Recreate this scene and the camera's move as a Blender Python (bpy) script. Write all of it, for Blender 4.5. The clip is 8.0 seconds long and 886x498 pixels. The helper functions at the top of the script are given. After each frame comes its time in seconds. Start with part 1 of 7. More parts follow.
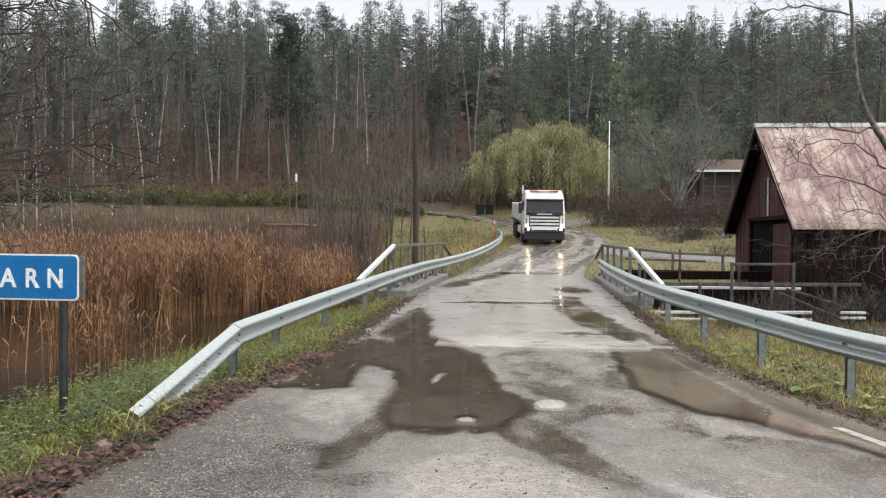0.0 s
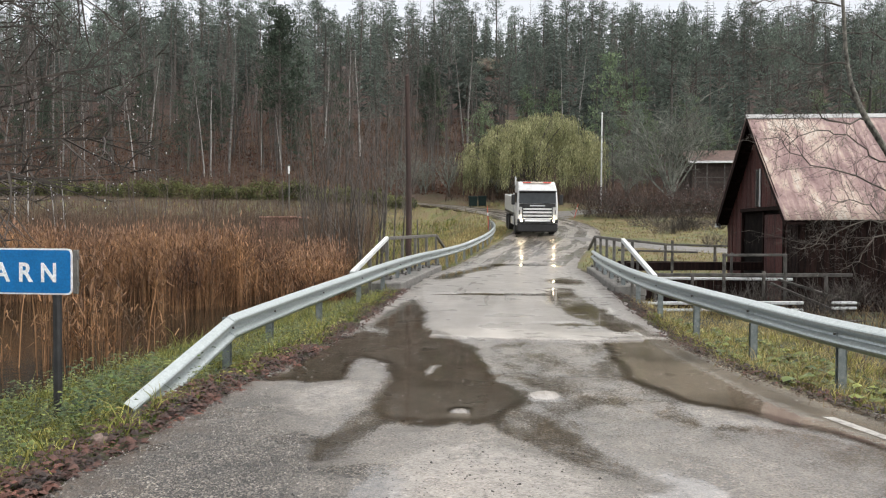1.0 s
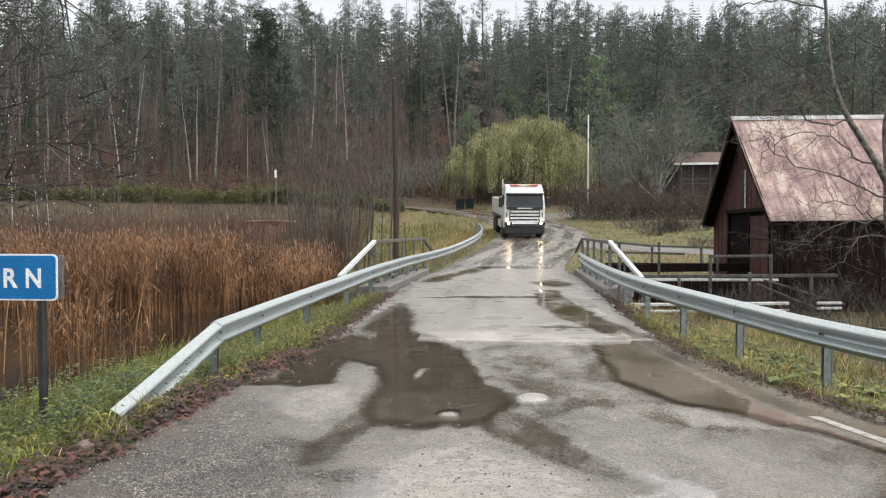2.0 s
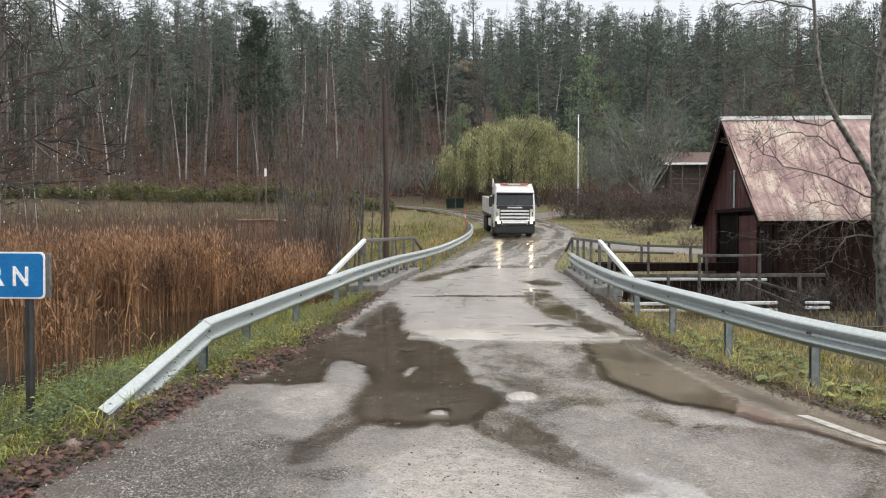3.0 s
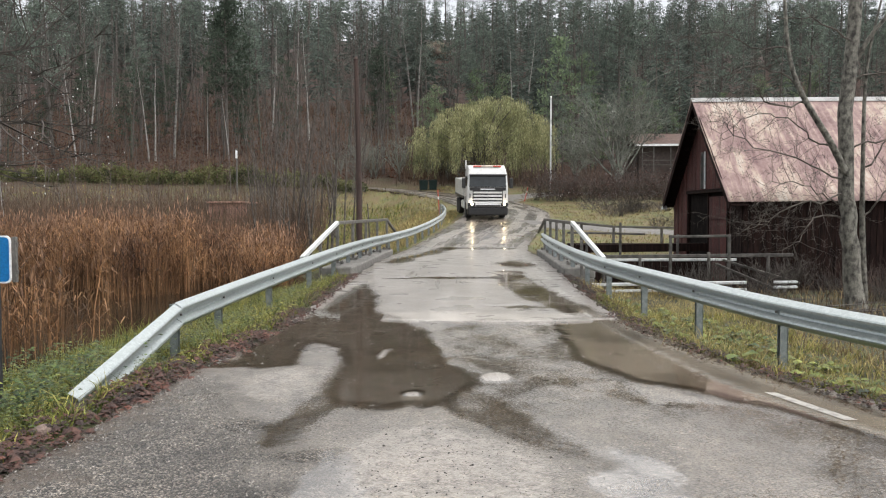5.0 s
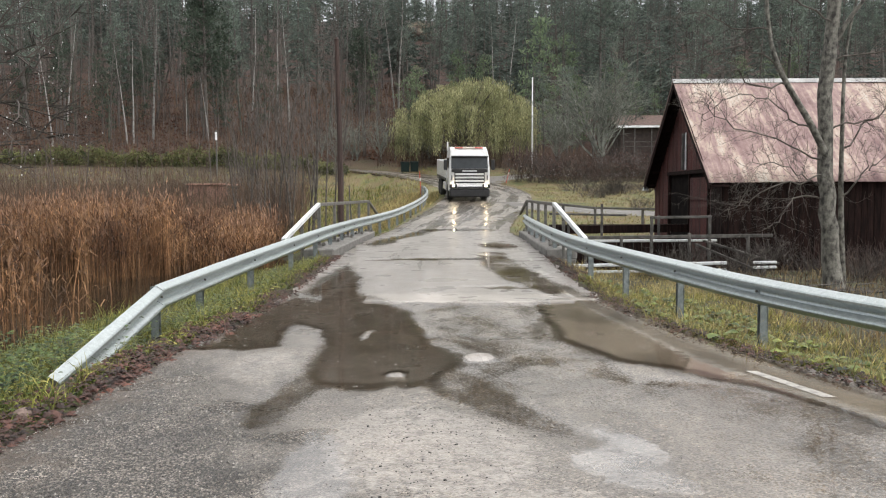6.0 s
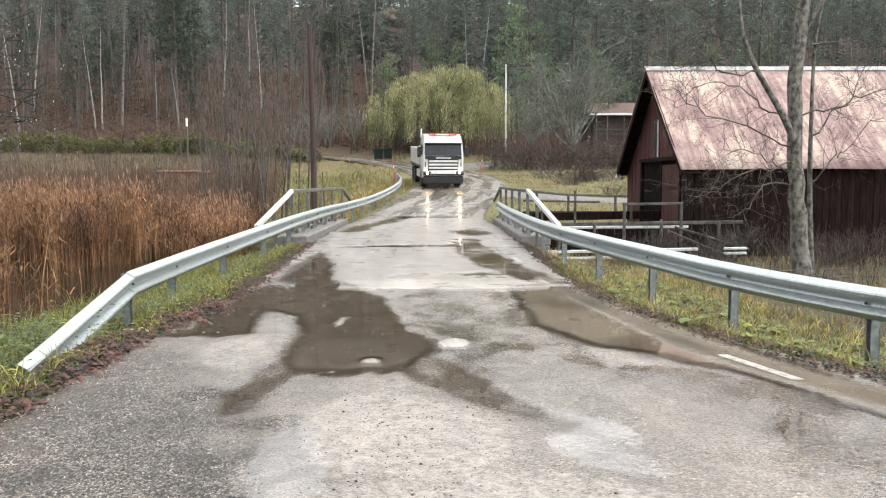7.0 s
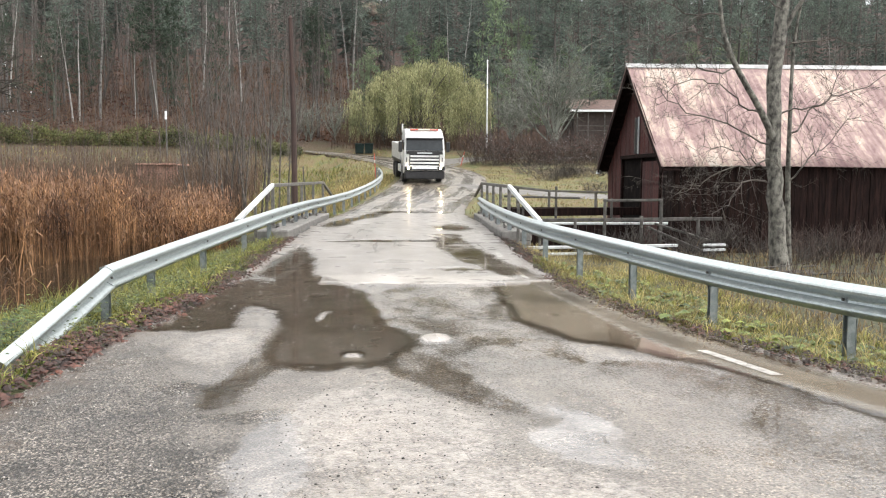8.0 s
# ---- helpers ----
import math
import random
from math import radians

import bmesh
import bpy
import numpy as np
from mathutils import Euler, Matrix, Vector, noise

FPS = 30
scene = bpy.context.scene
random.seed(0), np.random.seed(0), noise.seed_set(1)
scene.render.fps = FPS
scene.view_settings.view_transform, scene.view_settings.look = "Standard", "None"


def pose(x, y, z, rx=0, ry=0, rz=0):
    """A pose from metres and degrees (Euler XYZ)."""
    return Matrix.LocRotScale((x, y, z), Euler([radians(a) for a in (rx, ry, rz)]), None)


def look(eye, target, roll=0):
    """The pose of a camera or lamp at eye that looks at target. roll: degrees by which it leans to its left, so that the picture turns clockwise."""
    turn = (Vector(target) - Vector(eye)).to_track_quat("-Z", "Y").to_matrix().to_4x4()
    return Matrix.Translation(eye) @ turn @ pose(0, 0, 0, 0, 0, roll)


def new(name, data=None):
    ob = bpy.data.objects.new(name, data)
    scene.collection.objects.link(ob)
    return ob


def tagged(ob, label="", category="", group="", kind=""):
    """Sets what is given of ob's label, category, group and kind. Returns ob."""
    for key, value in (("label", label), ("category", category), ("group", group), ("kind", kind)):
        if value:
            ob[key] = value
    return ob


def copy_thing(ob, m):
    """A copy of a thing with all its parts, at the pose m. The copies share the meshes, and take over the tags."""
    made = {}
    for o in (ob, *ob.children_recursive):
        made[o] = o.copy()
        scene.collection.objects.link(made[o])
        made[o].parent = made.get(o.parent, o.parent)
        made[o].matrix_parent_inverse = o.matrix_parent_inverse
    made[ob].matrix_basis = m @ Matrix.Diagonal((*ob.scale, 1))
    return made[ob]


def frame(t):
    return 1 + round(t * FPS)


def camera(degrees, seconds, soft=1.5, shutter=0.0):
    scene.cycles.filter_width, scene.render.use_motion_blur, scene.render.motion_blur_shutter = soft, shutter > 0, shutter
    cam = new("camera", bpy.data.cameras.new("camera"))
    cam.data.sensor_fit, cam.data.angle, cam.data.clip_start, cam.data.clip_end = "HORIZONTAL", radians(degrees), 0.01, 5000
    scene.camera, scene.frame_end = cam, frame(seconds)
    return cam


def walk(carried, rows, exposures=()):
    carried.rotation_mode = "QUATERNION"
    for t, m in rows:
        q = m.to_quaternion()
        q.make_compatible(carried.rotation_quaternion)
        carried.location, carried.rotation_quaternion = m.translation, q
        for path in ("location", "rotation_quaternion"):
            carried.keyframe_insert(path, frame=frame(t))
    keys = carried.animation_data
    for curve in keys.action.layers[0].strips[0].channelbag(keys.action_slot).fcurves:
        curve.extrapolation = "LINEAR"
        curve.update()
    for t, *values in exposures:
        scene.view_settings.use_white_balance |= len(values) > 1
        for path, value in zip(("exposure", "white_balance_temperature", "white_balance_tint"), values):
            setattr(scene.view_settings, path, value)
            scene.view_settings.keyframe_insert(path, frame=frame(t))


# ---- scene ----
cam = camera(56.7, 8.0, soft=1.15)
PATH = [
    (0.0, pose(0.000, 0.000, 1.700, 89.000, -0.600, 6.500)),
    (0.5, pose(-0.005, -0.015, 1.708, 88.731, -0.582, 6.334)),
    (1.0, pose(-0.003, -0.025, 1.708, 88.432, -0.379, 6.012)),
    (1.5, pose(-0.002, -0.030, 1.709, 88.452, -0.180, 5.589)),
    (2.0, pose(-0.003, -0.027, 1.708, 88.645, -0.039, 5.137)),
    (3.5, pose(0.003, -0.024, 1.701, 88.478, -0.176, 4.065)),
    (4.0, pose(0.003, -0.025, 1.701, 88.245, -0.024, 3.549)),
    (4.5, pose(0.003, -0.020, 1.701, 87.898, 0.032, 3.061)),
    (6.0, pose(-0.014, 0.004, 1.686, 86.081, 0.156, 1.301)),
    (6.5, pose(-0.019, 0.009, 1.673, 85.650, 0.266, 0.364)),
    (7.0, pose(-0.025, 0.006, 1.669, 85.199, 0.113, -0.540)),
    (7.5, pose(-0.034, 0.008, 1.668, 85.004, -0.261, -1.183)),
    (8.0, pose(-0.041, 0.009, 1.665, 84.873, -0.290, -1.868)),
]
walk(cam, PATH, exposures=[(0.0, 0.78), (4.7, 0.79), (6.0, 0.82), (6.5, 1.07), (7.0, 1.24), (8.0, 1.29)])

# ---- light: an overcast, rainy autumn day
world = bpy.data.worlds.new("overcast_sky")
scene.world = world
world.use_nodes = True
wn, wl = world.node_tree.nodes, world.node_tree.links
wn.clear()
sky = wn.new("ShaderNodeTexSky")
sky.sky_type, sky.sun_disc = "NISHITA", False
sky.sun_elevation, sky.sun_rotation = radians(50), radians(125)
sky.air_density, sky.dust_density, sky.ozone_density = 1.0, 3.0, 1.0
grey = wn.new("ShaderNodeHueSaturation")
grey.inputs["Saturation"].default_value = 0.2
bg = wn.new("ShaderNodeBackground")
bg.inputs["Strength"].default_value = 0.15
wo = wn.new("ShaderNodeOutputWorld")
wl.new(sky.outputs[0], grey.inputs["Color"])
wl.new(grey.outputs[0], bg.inputs[0])
wl.new(bg.outputs[0], wo.inputs[0])
sun = new("sun", bpy.data.lights.new("sun", "SUN"))
sun.data.energy, sun.data.angle, sun.data.color = 1.4, radians(110), (1.0, 0.955, 0.895)
sun.matrix_world = look((3, 9, 30), (0, 0, 0))

# ---- materials
def mat(name, c1, c2, scale=6.0, rough=0.8, metal=0.0, bump=0.3, fine=60.0, c3=None, lo=0.35, hi=0.65, stretch=(1, 1, 1), vary=0.0, rough2=None, spec=0.5, sheer=0.0, each=0.0):
    """Two colours mixed by a broad noise, broken up by a fine one, with fine relief. vary: how far single things differ in value."""
    m = bpy.data.materials.new(name)
    m.use_nodes = True
    n, l = m.node_tree.nodes, m.node_tree.links
    b = n["Principled BSDF"]
    co = n.new("ShaderNodeTexCoord")
    mp = n.new("ShaderNodeMapping")
    mp.inputs["Scale"].default_value = stretch
    l.new(co.outputs["Object"], mp.inputs[0])
    a = n.new("ShaderNodeTexNoise")
    a.inputs["Scale"].default_value, a.inputs["Detail"].default_value = scale, 5
    f = n.new("ShaderNodeTexNoise")
    f.inputs["Scale"].default_value, f.inputs["Detail"].default_value = fine, 3
    l.new(mp.outputs[0], a.inputs["Vector"])
    l.new(mp.outputs[0], f.inputs["Vector"])
    r = n.new("ShaderNodeValToRGB")
    r.color_ramp.elements[0].position, r.color_ramp.elements[1].position = lo, hi
    r.color_ramp.elements[0].color, r.color_ramp.elements[1].color = (*c1, 1), (*c2, 1)
    if c3:
        e = r.color_ramp.elements.new((lo + hi) / 2)
        e.color = (*c3, 1)
    l.new(a.outputs[0], r.inputs[0])
    fr = n.new("ShaderNodeMapRange")
    fr.inputs[1].default_value, fr.inputs[2].default_value = 0.3, 0.7
    fr.inputs[3].default_value, fr.inputs[4].default_value = 0.78, 1.2
    l.new(f.outputs[0], fr.inputs[0])
    mx = n.new("ShaderNodeMix")
    mx.data_type, mx.blend_type = "RGBA", "MULTIPLY"
    mx.inputs[0].default_value = 1.0
    l.new(r.outputs[0], mx.inputs[6])
    l.new(fr.outputs[0], mx.inputs[7])
    out = mx.outputs[2]
    if vary:
        oi = n.new("ShaderNodeObjectInfo")
        vr = n.new("ShaderNodeMapRange")
        vr.inputs[3].default_value, vr.inputs[4].default_value = 1 - vary, 1 + vary
        l.new(oi.outputs["Random"], vr.inputs[0])
        m2 = n.new("ShaderNodeMix")
        m2.data_type, m2.blend_type = "RGBA", "MULTIPLY"
        m2.inputs[0].default_value = 1.0
        l.new(out, m2.inputs[6])
        l.new(vr.outputs[0], m2.inputs[7])
        out = m2.outputs[2]
    if each:
        ge = n.new("ShaderNodeNewGeometry")
        er = n.new("ShaderNodeMapRange")
        er.inputs[3].default_value, er.inputs[4].default_value = 1 - each, 1 + each
        l.new(ge.outputs["Random Per Island"], er.inputs[0])
        m3 = n.new("ShaderNodeMix")
        m3.data_type, m3.blend_type = "RGBA", "MULTIPLY"
        m3.inputs[0].default_value = 1.0
        l.new(out, m3.inputs[6])
        l.new(er.outputs[0], m3.inputs[7])
        out = m3.outputs[2]
    l.new(out, b.inputs["Base Color"])
    b.inputs["Metallic"].default_value = metal
    b.inputs["Specular IOR Level"].default_value = spec
    if rough2 is None:
        b.inputs["Roughness"].default_value = rough
    else:
        rr = n.new("ShaderNodeMapRange")
        rr.inputs[1].default_value, rr.inputs[2].default_value = lo, hi
        rr.inputs[3].default_value, rr.inputs[4].default_value = rough, rough2
        l.new(a.outputs[0], rr.inputs[0])
        l.new(rr.outputs[0], b.inputs["Roughness"])
    if bump:
        bp = n.new("ShaderNodeBump")
        bp.inputs["Strength"].default_value, bp.inputs["Distance"].default_value = bump, 0.02
        l.new(f.outputs[0], bp.inputs["Height"])
        l.new(bp.outputs[0], b.inputs["Normal"])
    if sheer:
        b.inputs["Transmission Weight"].default_value = 0.0
        tr = n.new("ShaderNodeBsdfTranslucent")
        ms = n.new("ShaderNodeMixShader")
        ms.inputs[0].default_value = sheer
        l.new(out, tr.inputs[0])
        l.new(b.outputs[0], ms.inputs[1])
        l.new(tr.outputs[0], ms.inputs[2])
        l.new(ms.outputs[0], n["Material Output"].inputs[0])
    return m


GALV = mat("galvanised_steel", (0.36, 0.40, 0.405), (0.47, 0.515, 0.515), 22, 0.36, 0.75, 0.05, 160, rough2=0.48)
POST_STEEL = mat("dull_galvanised_posts", (0.20, 0.23, 0.235), (0.32, 0.35, 0.355), 14, 0.45, 0.7, 0.05, 120)
CONCRETE = mat("concrete", (0.12, 0.115, 0.105), (0.22, 0.21, 0.195), 5, 0.75, 0, 0.4, 90)
OLD_STEEL = mat("weathered_railing_steel", (0.085, 0.082, 0.075), (0.175, 0.165, 0.15), 8, 0.6, 0.3, 0.2, 90)
PALE_STEEL = mat("pale_painted_steel", (0.52, 0.54, 0.54), (0.66, 0.68, 0.68), 8, 0.5, 0.1, 0.1, 90)
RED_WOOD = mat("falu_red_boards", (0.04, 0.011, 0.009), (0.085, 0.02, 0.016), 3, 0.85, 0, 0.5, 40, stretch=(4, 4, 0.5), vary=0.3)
# dark timber; on the barn its near-black also carries the eave's shade
DARK_WOOD = mat("dark_and_shaded_wood", (0.008, 0.005, 0.0045), (0.024, 0.013, 0.011), 4, 0.95, 0, 0.5, 40, stretch=(4, 4, 0.5), vary=0.25, spec=0.12)
# near-black colour that stands in for the shade inside the barn door
SHADE_WOOD = mat("doorway_shade", (0.006, 0.005, 0.005), (0.014, 0.011, 0.010), 4, 0.95, 0, 0.3, 40, spec=0.05)
GREY_WOOD = mat("weathered_grey_wood", (0.045, 0.042, 0.037), (0.13, 0.122, 0.11), 5, 0.8, 0, 0.5, 60, vary=0.25)
POLE_WOOD = mat("creosoted_pole", (0.03, 0.018, 0.014), (0.062, 0.036, 0.029), 3, 0.8, 0, 0.5, 50, stretch=(3, 3, 0.4))


def rust_roof_material():
    """Old corrugated iron: worn zinc, pink primer and violet-brown rust, drawn out down the slope."""
    m = bpy.data.materials.new("rusty_roof_sheet")
    m.use_nodes = True
    n, l = m.node_tree.nodes, m.node_tree.links
    b = n["Principled BSDF"]
    geo = n.new("ShaderNodeNewGeometry")

    def layer(stretch, scale, detail):
        mp = n.new("ShaderNodeMapping")
        mp.inputs["Scale"].default_value = stretch
        l.new(geo.outputs["Position"], mp.inputs[0])
        t = n.new("ShaderNodeTexNoise")
        t.inputs["Scale"].default_value, t.inputs["Detail"].default_value, t.inputs["Roughness"].default_value = scale, detail, 0.72
        l.new(mp.outputs[0], t.inputs["Vector"])
        return t.outputs[0]

    def weigh(a, k, c):
        x = n.new("ShaderNodeMath")
        x.operation = "MULTIPLY_ADD"
        x.inputs[1].default_value = k
        l.new(a, x.inputs[0])
        if c is None:
            x.inputs[2].default_value = 0.0
        else:
            l.new(c, x.inputs[2])
        return x.outputs[0]

    mixed = weigh(layer((1, 0.55, 0.55), 0.62, 8), 0.45, weigh(layer((5.5, 0.4, 0.4), 1.0, 9), 0.35, weigh(layer((2, 1.3, 1.3), 3.4, 9), 0.2, None)))
    r = n.new("ShaderNodeValToRGB")
    e = r.color_ramp.elements
    e[0].position, e[0].color = 0.41, (0.125, 0.072, 0.07, 1)
    e[1].position, e[1].color = 0.59, (0.45, 0.395, 0.34, 1)
    e.new(0.46).color = (0.195, 0.122, 0.118, 1)
    e.new(0.515).color = (0.285, 0.20, 0.18, 1)
    e.new(0.545).color = (0.37, 0.285, 0.232, 1)
    l.new(mixed, r.inputs[0])
    l.new(r.outputs[0], b.inputs["Base Color"])
    b.inputs["Roughness"].default_value = 0.62
    b.inputs["Specular IOR Level"].default_value = 0.35
    return m


RUST_TIN = rust_roof_material()
CLOD = mat("dark_wet_clods", (0.018, 0.012, 0.009), (0.065, 0.045, 0.032), 5, 0.7, 0, 0.4, 30, each=0.5)
EARTH = mat("wet_brown_earth", (0.035, 0.024, 0.016), (0.08, 0.055, 0.035), 2.5, 0.8, 0, 0.8, 30)
BARK = mat("grey_bark", (0.055, 0.048, 0.042), (0.13, 0.117, 0.104), 6, 0.9, 0, 0.8, 40, stretch=(3, 3, 0.6), vary=0.3)
BIRCH_BARK = mat("birch_bark", (0.06, 0.055, 0.048), (0.18, 0.17, 0.157), 2.2, 0.8, 0, 0.4, 30, lo=0.36, hi=0.5, stretch=(1.5, 1.5, 2.5), vary=0.2)
LICHEN_BARK = mat("lichen_green_bark", (0.05, 0.052, 0.042), (0.115, 0.122, 0.095), 2, 0.9, 0, 0, 30, vary=0.2, spec=0.2)
ASPEN_BARK = mat("aspen_bark", (0.032, 0.029, 0.025), (0.205, 0.195, 0.165), 5, 0.85, 0, 0.9, 22, c3=(0.12, 0.113, 0.096), lo=0.34, hi=0.62, stretch=(2.2, 2.2, 1.5))
TWIG = mat("bare_twigs", (0.056, 0.048, 0.043), (0.12, 0.106, 0.095), 3, 0.85, 0, 0, 40, vary=0.3, spec=0.2)
MARSH_STALK = mat("brown_marsh_stalks", (0.055, 0.036, 0.025), (0.15, 0.095, 0.058), 0.4, 0.8, 0, 0, 6, each=0.45)
DARK_BARK = mat("dark_alder_bark", (0.04, 0.034, 0.029), (0.105, 0.092, 0.079), 5, 0.9, 0, 0.5, 40, vary=0.25)
ALDER_TWIG = mat("dark_alder_twigs", (0.065, 0.056, 0.048), (0.14, 0.122, 0.105), 2, 0.85, 0, 0, 30, vary=0.25)
CAP_SHEET = mat("dull_ridge_sheet", (0.26, 0.26, 0.255), (0.42, 0.42, 0.41), 3, 0.6, 0.1, 0.1, 60)
RED_TWIG = mat("reddish_bare_twigs", (0.068, 0.047, 0.038), (0.125, 0.09, 0.073), 1, 0.85, 0, 0, 40, vary=0.3, each=0.4)
# spruce green made paler and greyer: the slope's rain haze is in the colour
SPRUCE = mat("misted_spruce_needles", (0.078, 0.097, 0.085), (0.135, 0.16, 0.138), 1.2, 0.85, 0, 0, 20, vary=0.3, each=0.3, spec=0.15, sheer=0.4)
DARK_PINE = mat("dark_pine_needles", (0.045, 0.062, 0.046), (0.085, 0.108, 0.08), 1.5, 0.85, 0, 0, 20, each=0.35, spec=0.15, sheer=0.35)
# likewise lightened to stand in for haze over the forest
PINE = mat("misted_pine_needles", (0.098, 0.123, 0.104), (0.165, 0.195, 0.163), 1.2, 0.85, 0, 0, 20, vary=0.3, each=0.3, spec=0.15, sheer=0.4)
WILLOW = mat("yellowing_willow_leaves", (0.16, 0.174, 0.086), (0.41, 0.40, 0.218), 0.6, 0.7, 0, 0, 6, sheer=0.35, each=0.4, spec=0.25)
REED = mat("dry_reeds", (0.075, 0.036, 0.018), (0.35, 0.195, 0.095), 0.5, 0.75, 0, 0, 7, sheer=0.25, each=0.75)
PLUME = mat("reed_plumes", (0.12, 0.064, 0.04), (0.36, 0.22, 0.14), 0.7, 0.9, 0, 0, 10, sheer=0.2, each=0.4)
GRASS = mat("verge_grass", (0.055, 0.085, 0.02), (0.40, 0.36, 0.105), 4.0, 0.55, 0, 0, 9, sheer=0.3, each=0.45)
GREEN_GRASS = mat("wet_green_grass", (0.016, 0.038, 0.009), (0.27, 0.275, 0.06), 5.0, 0.5, 0, 0, 9, sheer=0.3, each=0.45)
DRY_GRASS = mat("yellowed_grass", (0.19, 0.145, 0.058), (0.52, 0.43, 0.19), 3.5, 0.65, 0, 0, 9, sheer=0.3, each=0.45)
LITTER = mat("fallen_leaves", (0.02, 0.010, 0.0075), (0.105, 0.041, 0.027), 3, 0.65, 0, 0, 9, each=0.5)
ASPEN_TWIG = mat("grey_brown_aspen_twigs", (0.045, 0.037, 0.03), (0.12, 0.105, 0.088), 1.5, 0.8, 0, 0, 30)
HEDGE = mat("ivy_green_leaves", (0.045, 0.058, 0.024), (0.17, 0.175, 0.068), 0.7, 0.6, 0, 0, 9, each=0.5, spec=0.25, sheer=0.25)
DARK_TWIG = mat("dark_wet_twigs", (0.03, 0.025, 0.02), (0.085, 0.07, 0.06), 3, 0.8, 0, 0, 40)
PALE_TWIG = mat("lichen_grey_twigs", (0.10, 0.108, 0.09), (0.22, 0.23, 0.195), 2, 0.85, 0, 0, 30)
BERRY = mat("pale_berries", (0.4, 0.36, 0.34), (0.6, 0.56, 0.54), 3, 0.6, 0, 0, 20)
TAN_GRASS = mat("dead_tan_grass", (0.12, 0.08, 0.04), (0.29, 0.215, 0.11), 0.9, 0.7, 0, 0, 9, sheer=0.2, each=0.45)
FAR_GRASS = mat("yellow_green_bank_grass", (0.10, 0.125, 0.038), (0.36, 0.31, 0.115), 0.45, 0.6, 0, 0, 3, sheer=0.3, each=0.4)
WHITE_BIRCH = mat("white_birch_bark", (0.11, 0.102, 0.09), (0.33, 0.318, 0.298), 1.8, 0.8, 0, 0.4, 30, lo=0.34, hi=0.46, stretch=(1.5, 1.5, 2.5))
BRACKEN = mat("withered_bracken", (0.06, 0.029, 0.019), (0.13, 0.062, 0.039), 0.4, 0.85, 0, 0, 3, each=0.25, spec=0.2, sheer=0.4)
LIGHT_PINE = mat("light_young_pine_needles", (0.105, 0.145, 0.09), (0.195, 0.245, 0.145), 1.2, 0.85, 0, 0, 20, vary=0.2, each=0.3, spec=0.15, sheer=0.4)
WHITE_PAINT = mat("white_cab_paint", (0.58, 0.58, 0.57), (0.68, 0.68, 0.67), 2, 0.25, 0, 0.0, 40)
RUBBER = mat("tyre_rubber", (0.012, 0.012, 0.012), (0.025, 0.025, 0.025), 8, 0.8, 0, 0.2, 60)
BLACK = mat("black_plastic", (0.012, 0.012, 0.013), (0.025, 0.025, 0.026), 8, 0.45, 0, 0.05, 60)
ALU = mat("aluminium_dropside", (0.5, 0.5, 0.48), (0.62, 0.62, 0.6), 6, 0.5, 0.3, 0.05, 60)
BIN_GREEN = mat("dark_green_bin_plastic", (0.005, 0.012, 0.011), (0.009, 0.019, 0.016), 4, 0.75, 0, 0.05, 60, spec=0.2)
SIGN_BLUE = mat("sign_blue", (0.0, 0.13, 0.36), (0.005, 0.155, 0.41), 3, 0.35, 0, 0.0, 50)
SIGN_WHITE = mat("sign_white", (0.74, 0.75, 0.75), (0.82, 0.83, 0.83), 3, 0.4, 0, 0.0, 50)
STICK_RED = mat("red_marker_paint", (0.55, 0.09, 0.06), (0.62, 0.13, 0.09), 6, 0.5, 0, 0.0, 50)
STONE = mat("field_stone", (0.13, 0.09, 0.075), (0.26, 0.19, 0.16), 6, 0.8, 0, 0.5, 60)


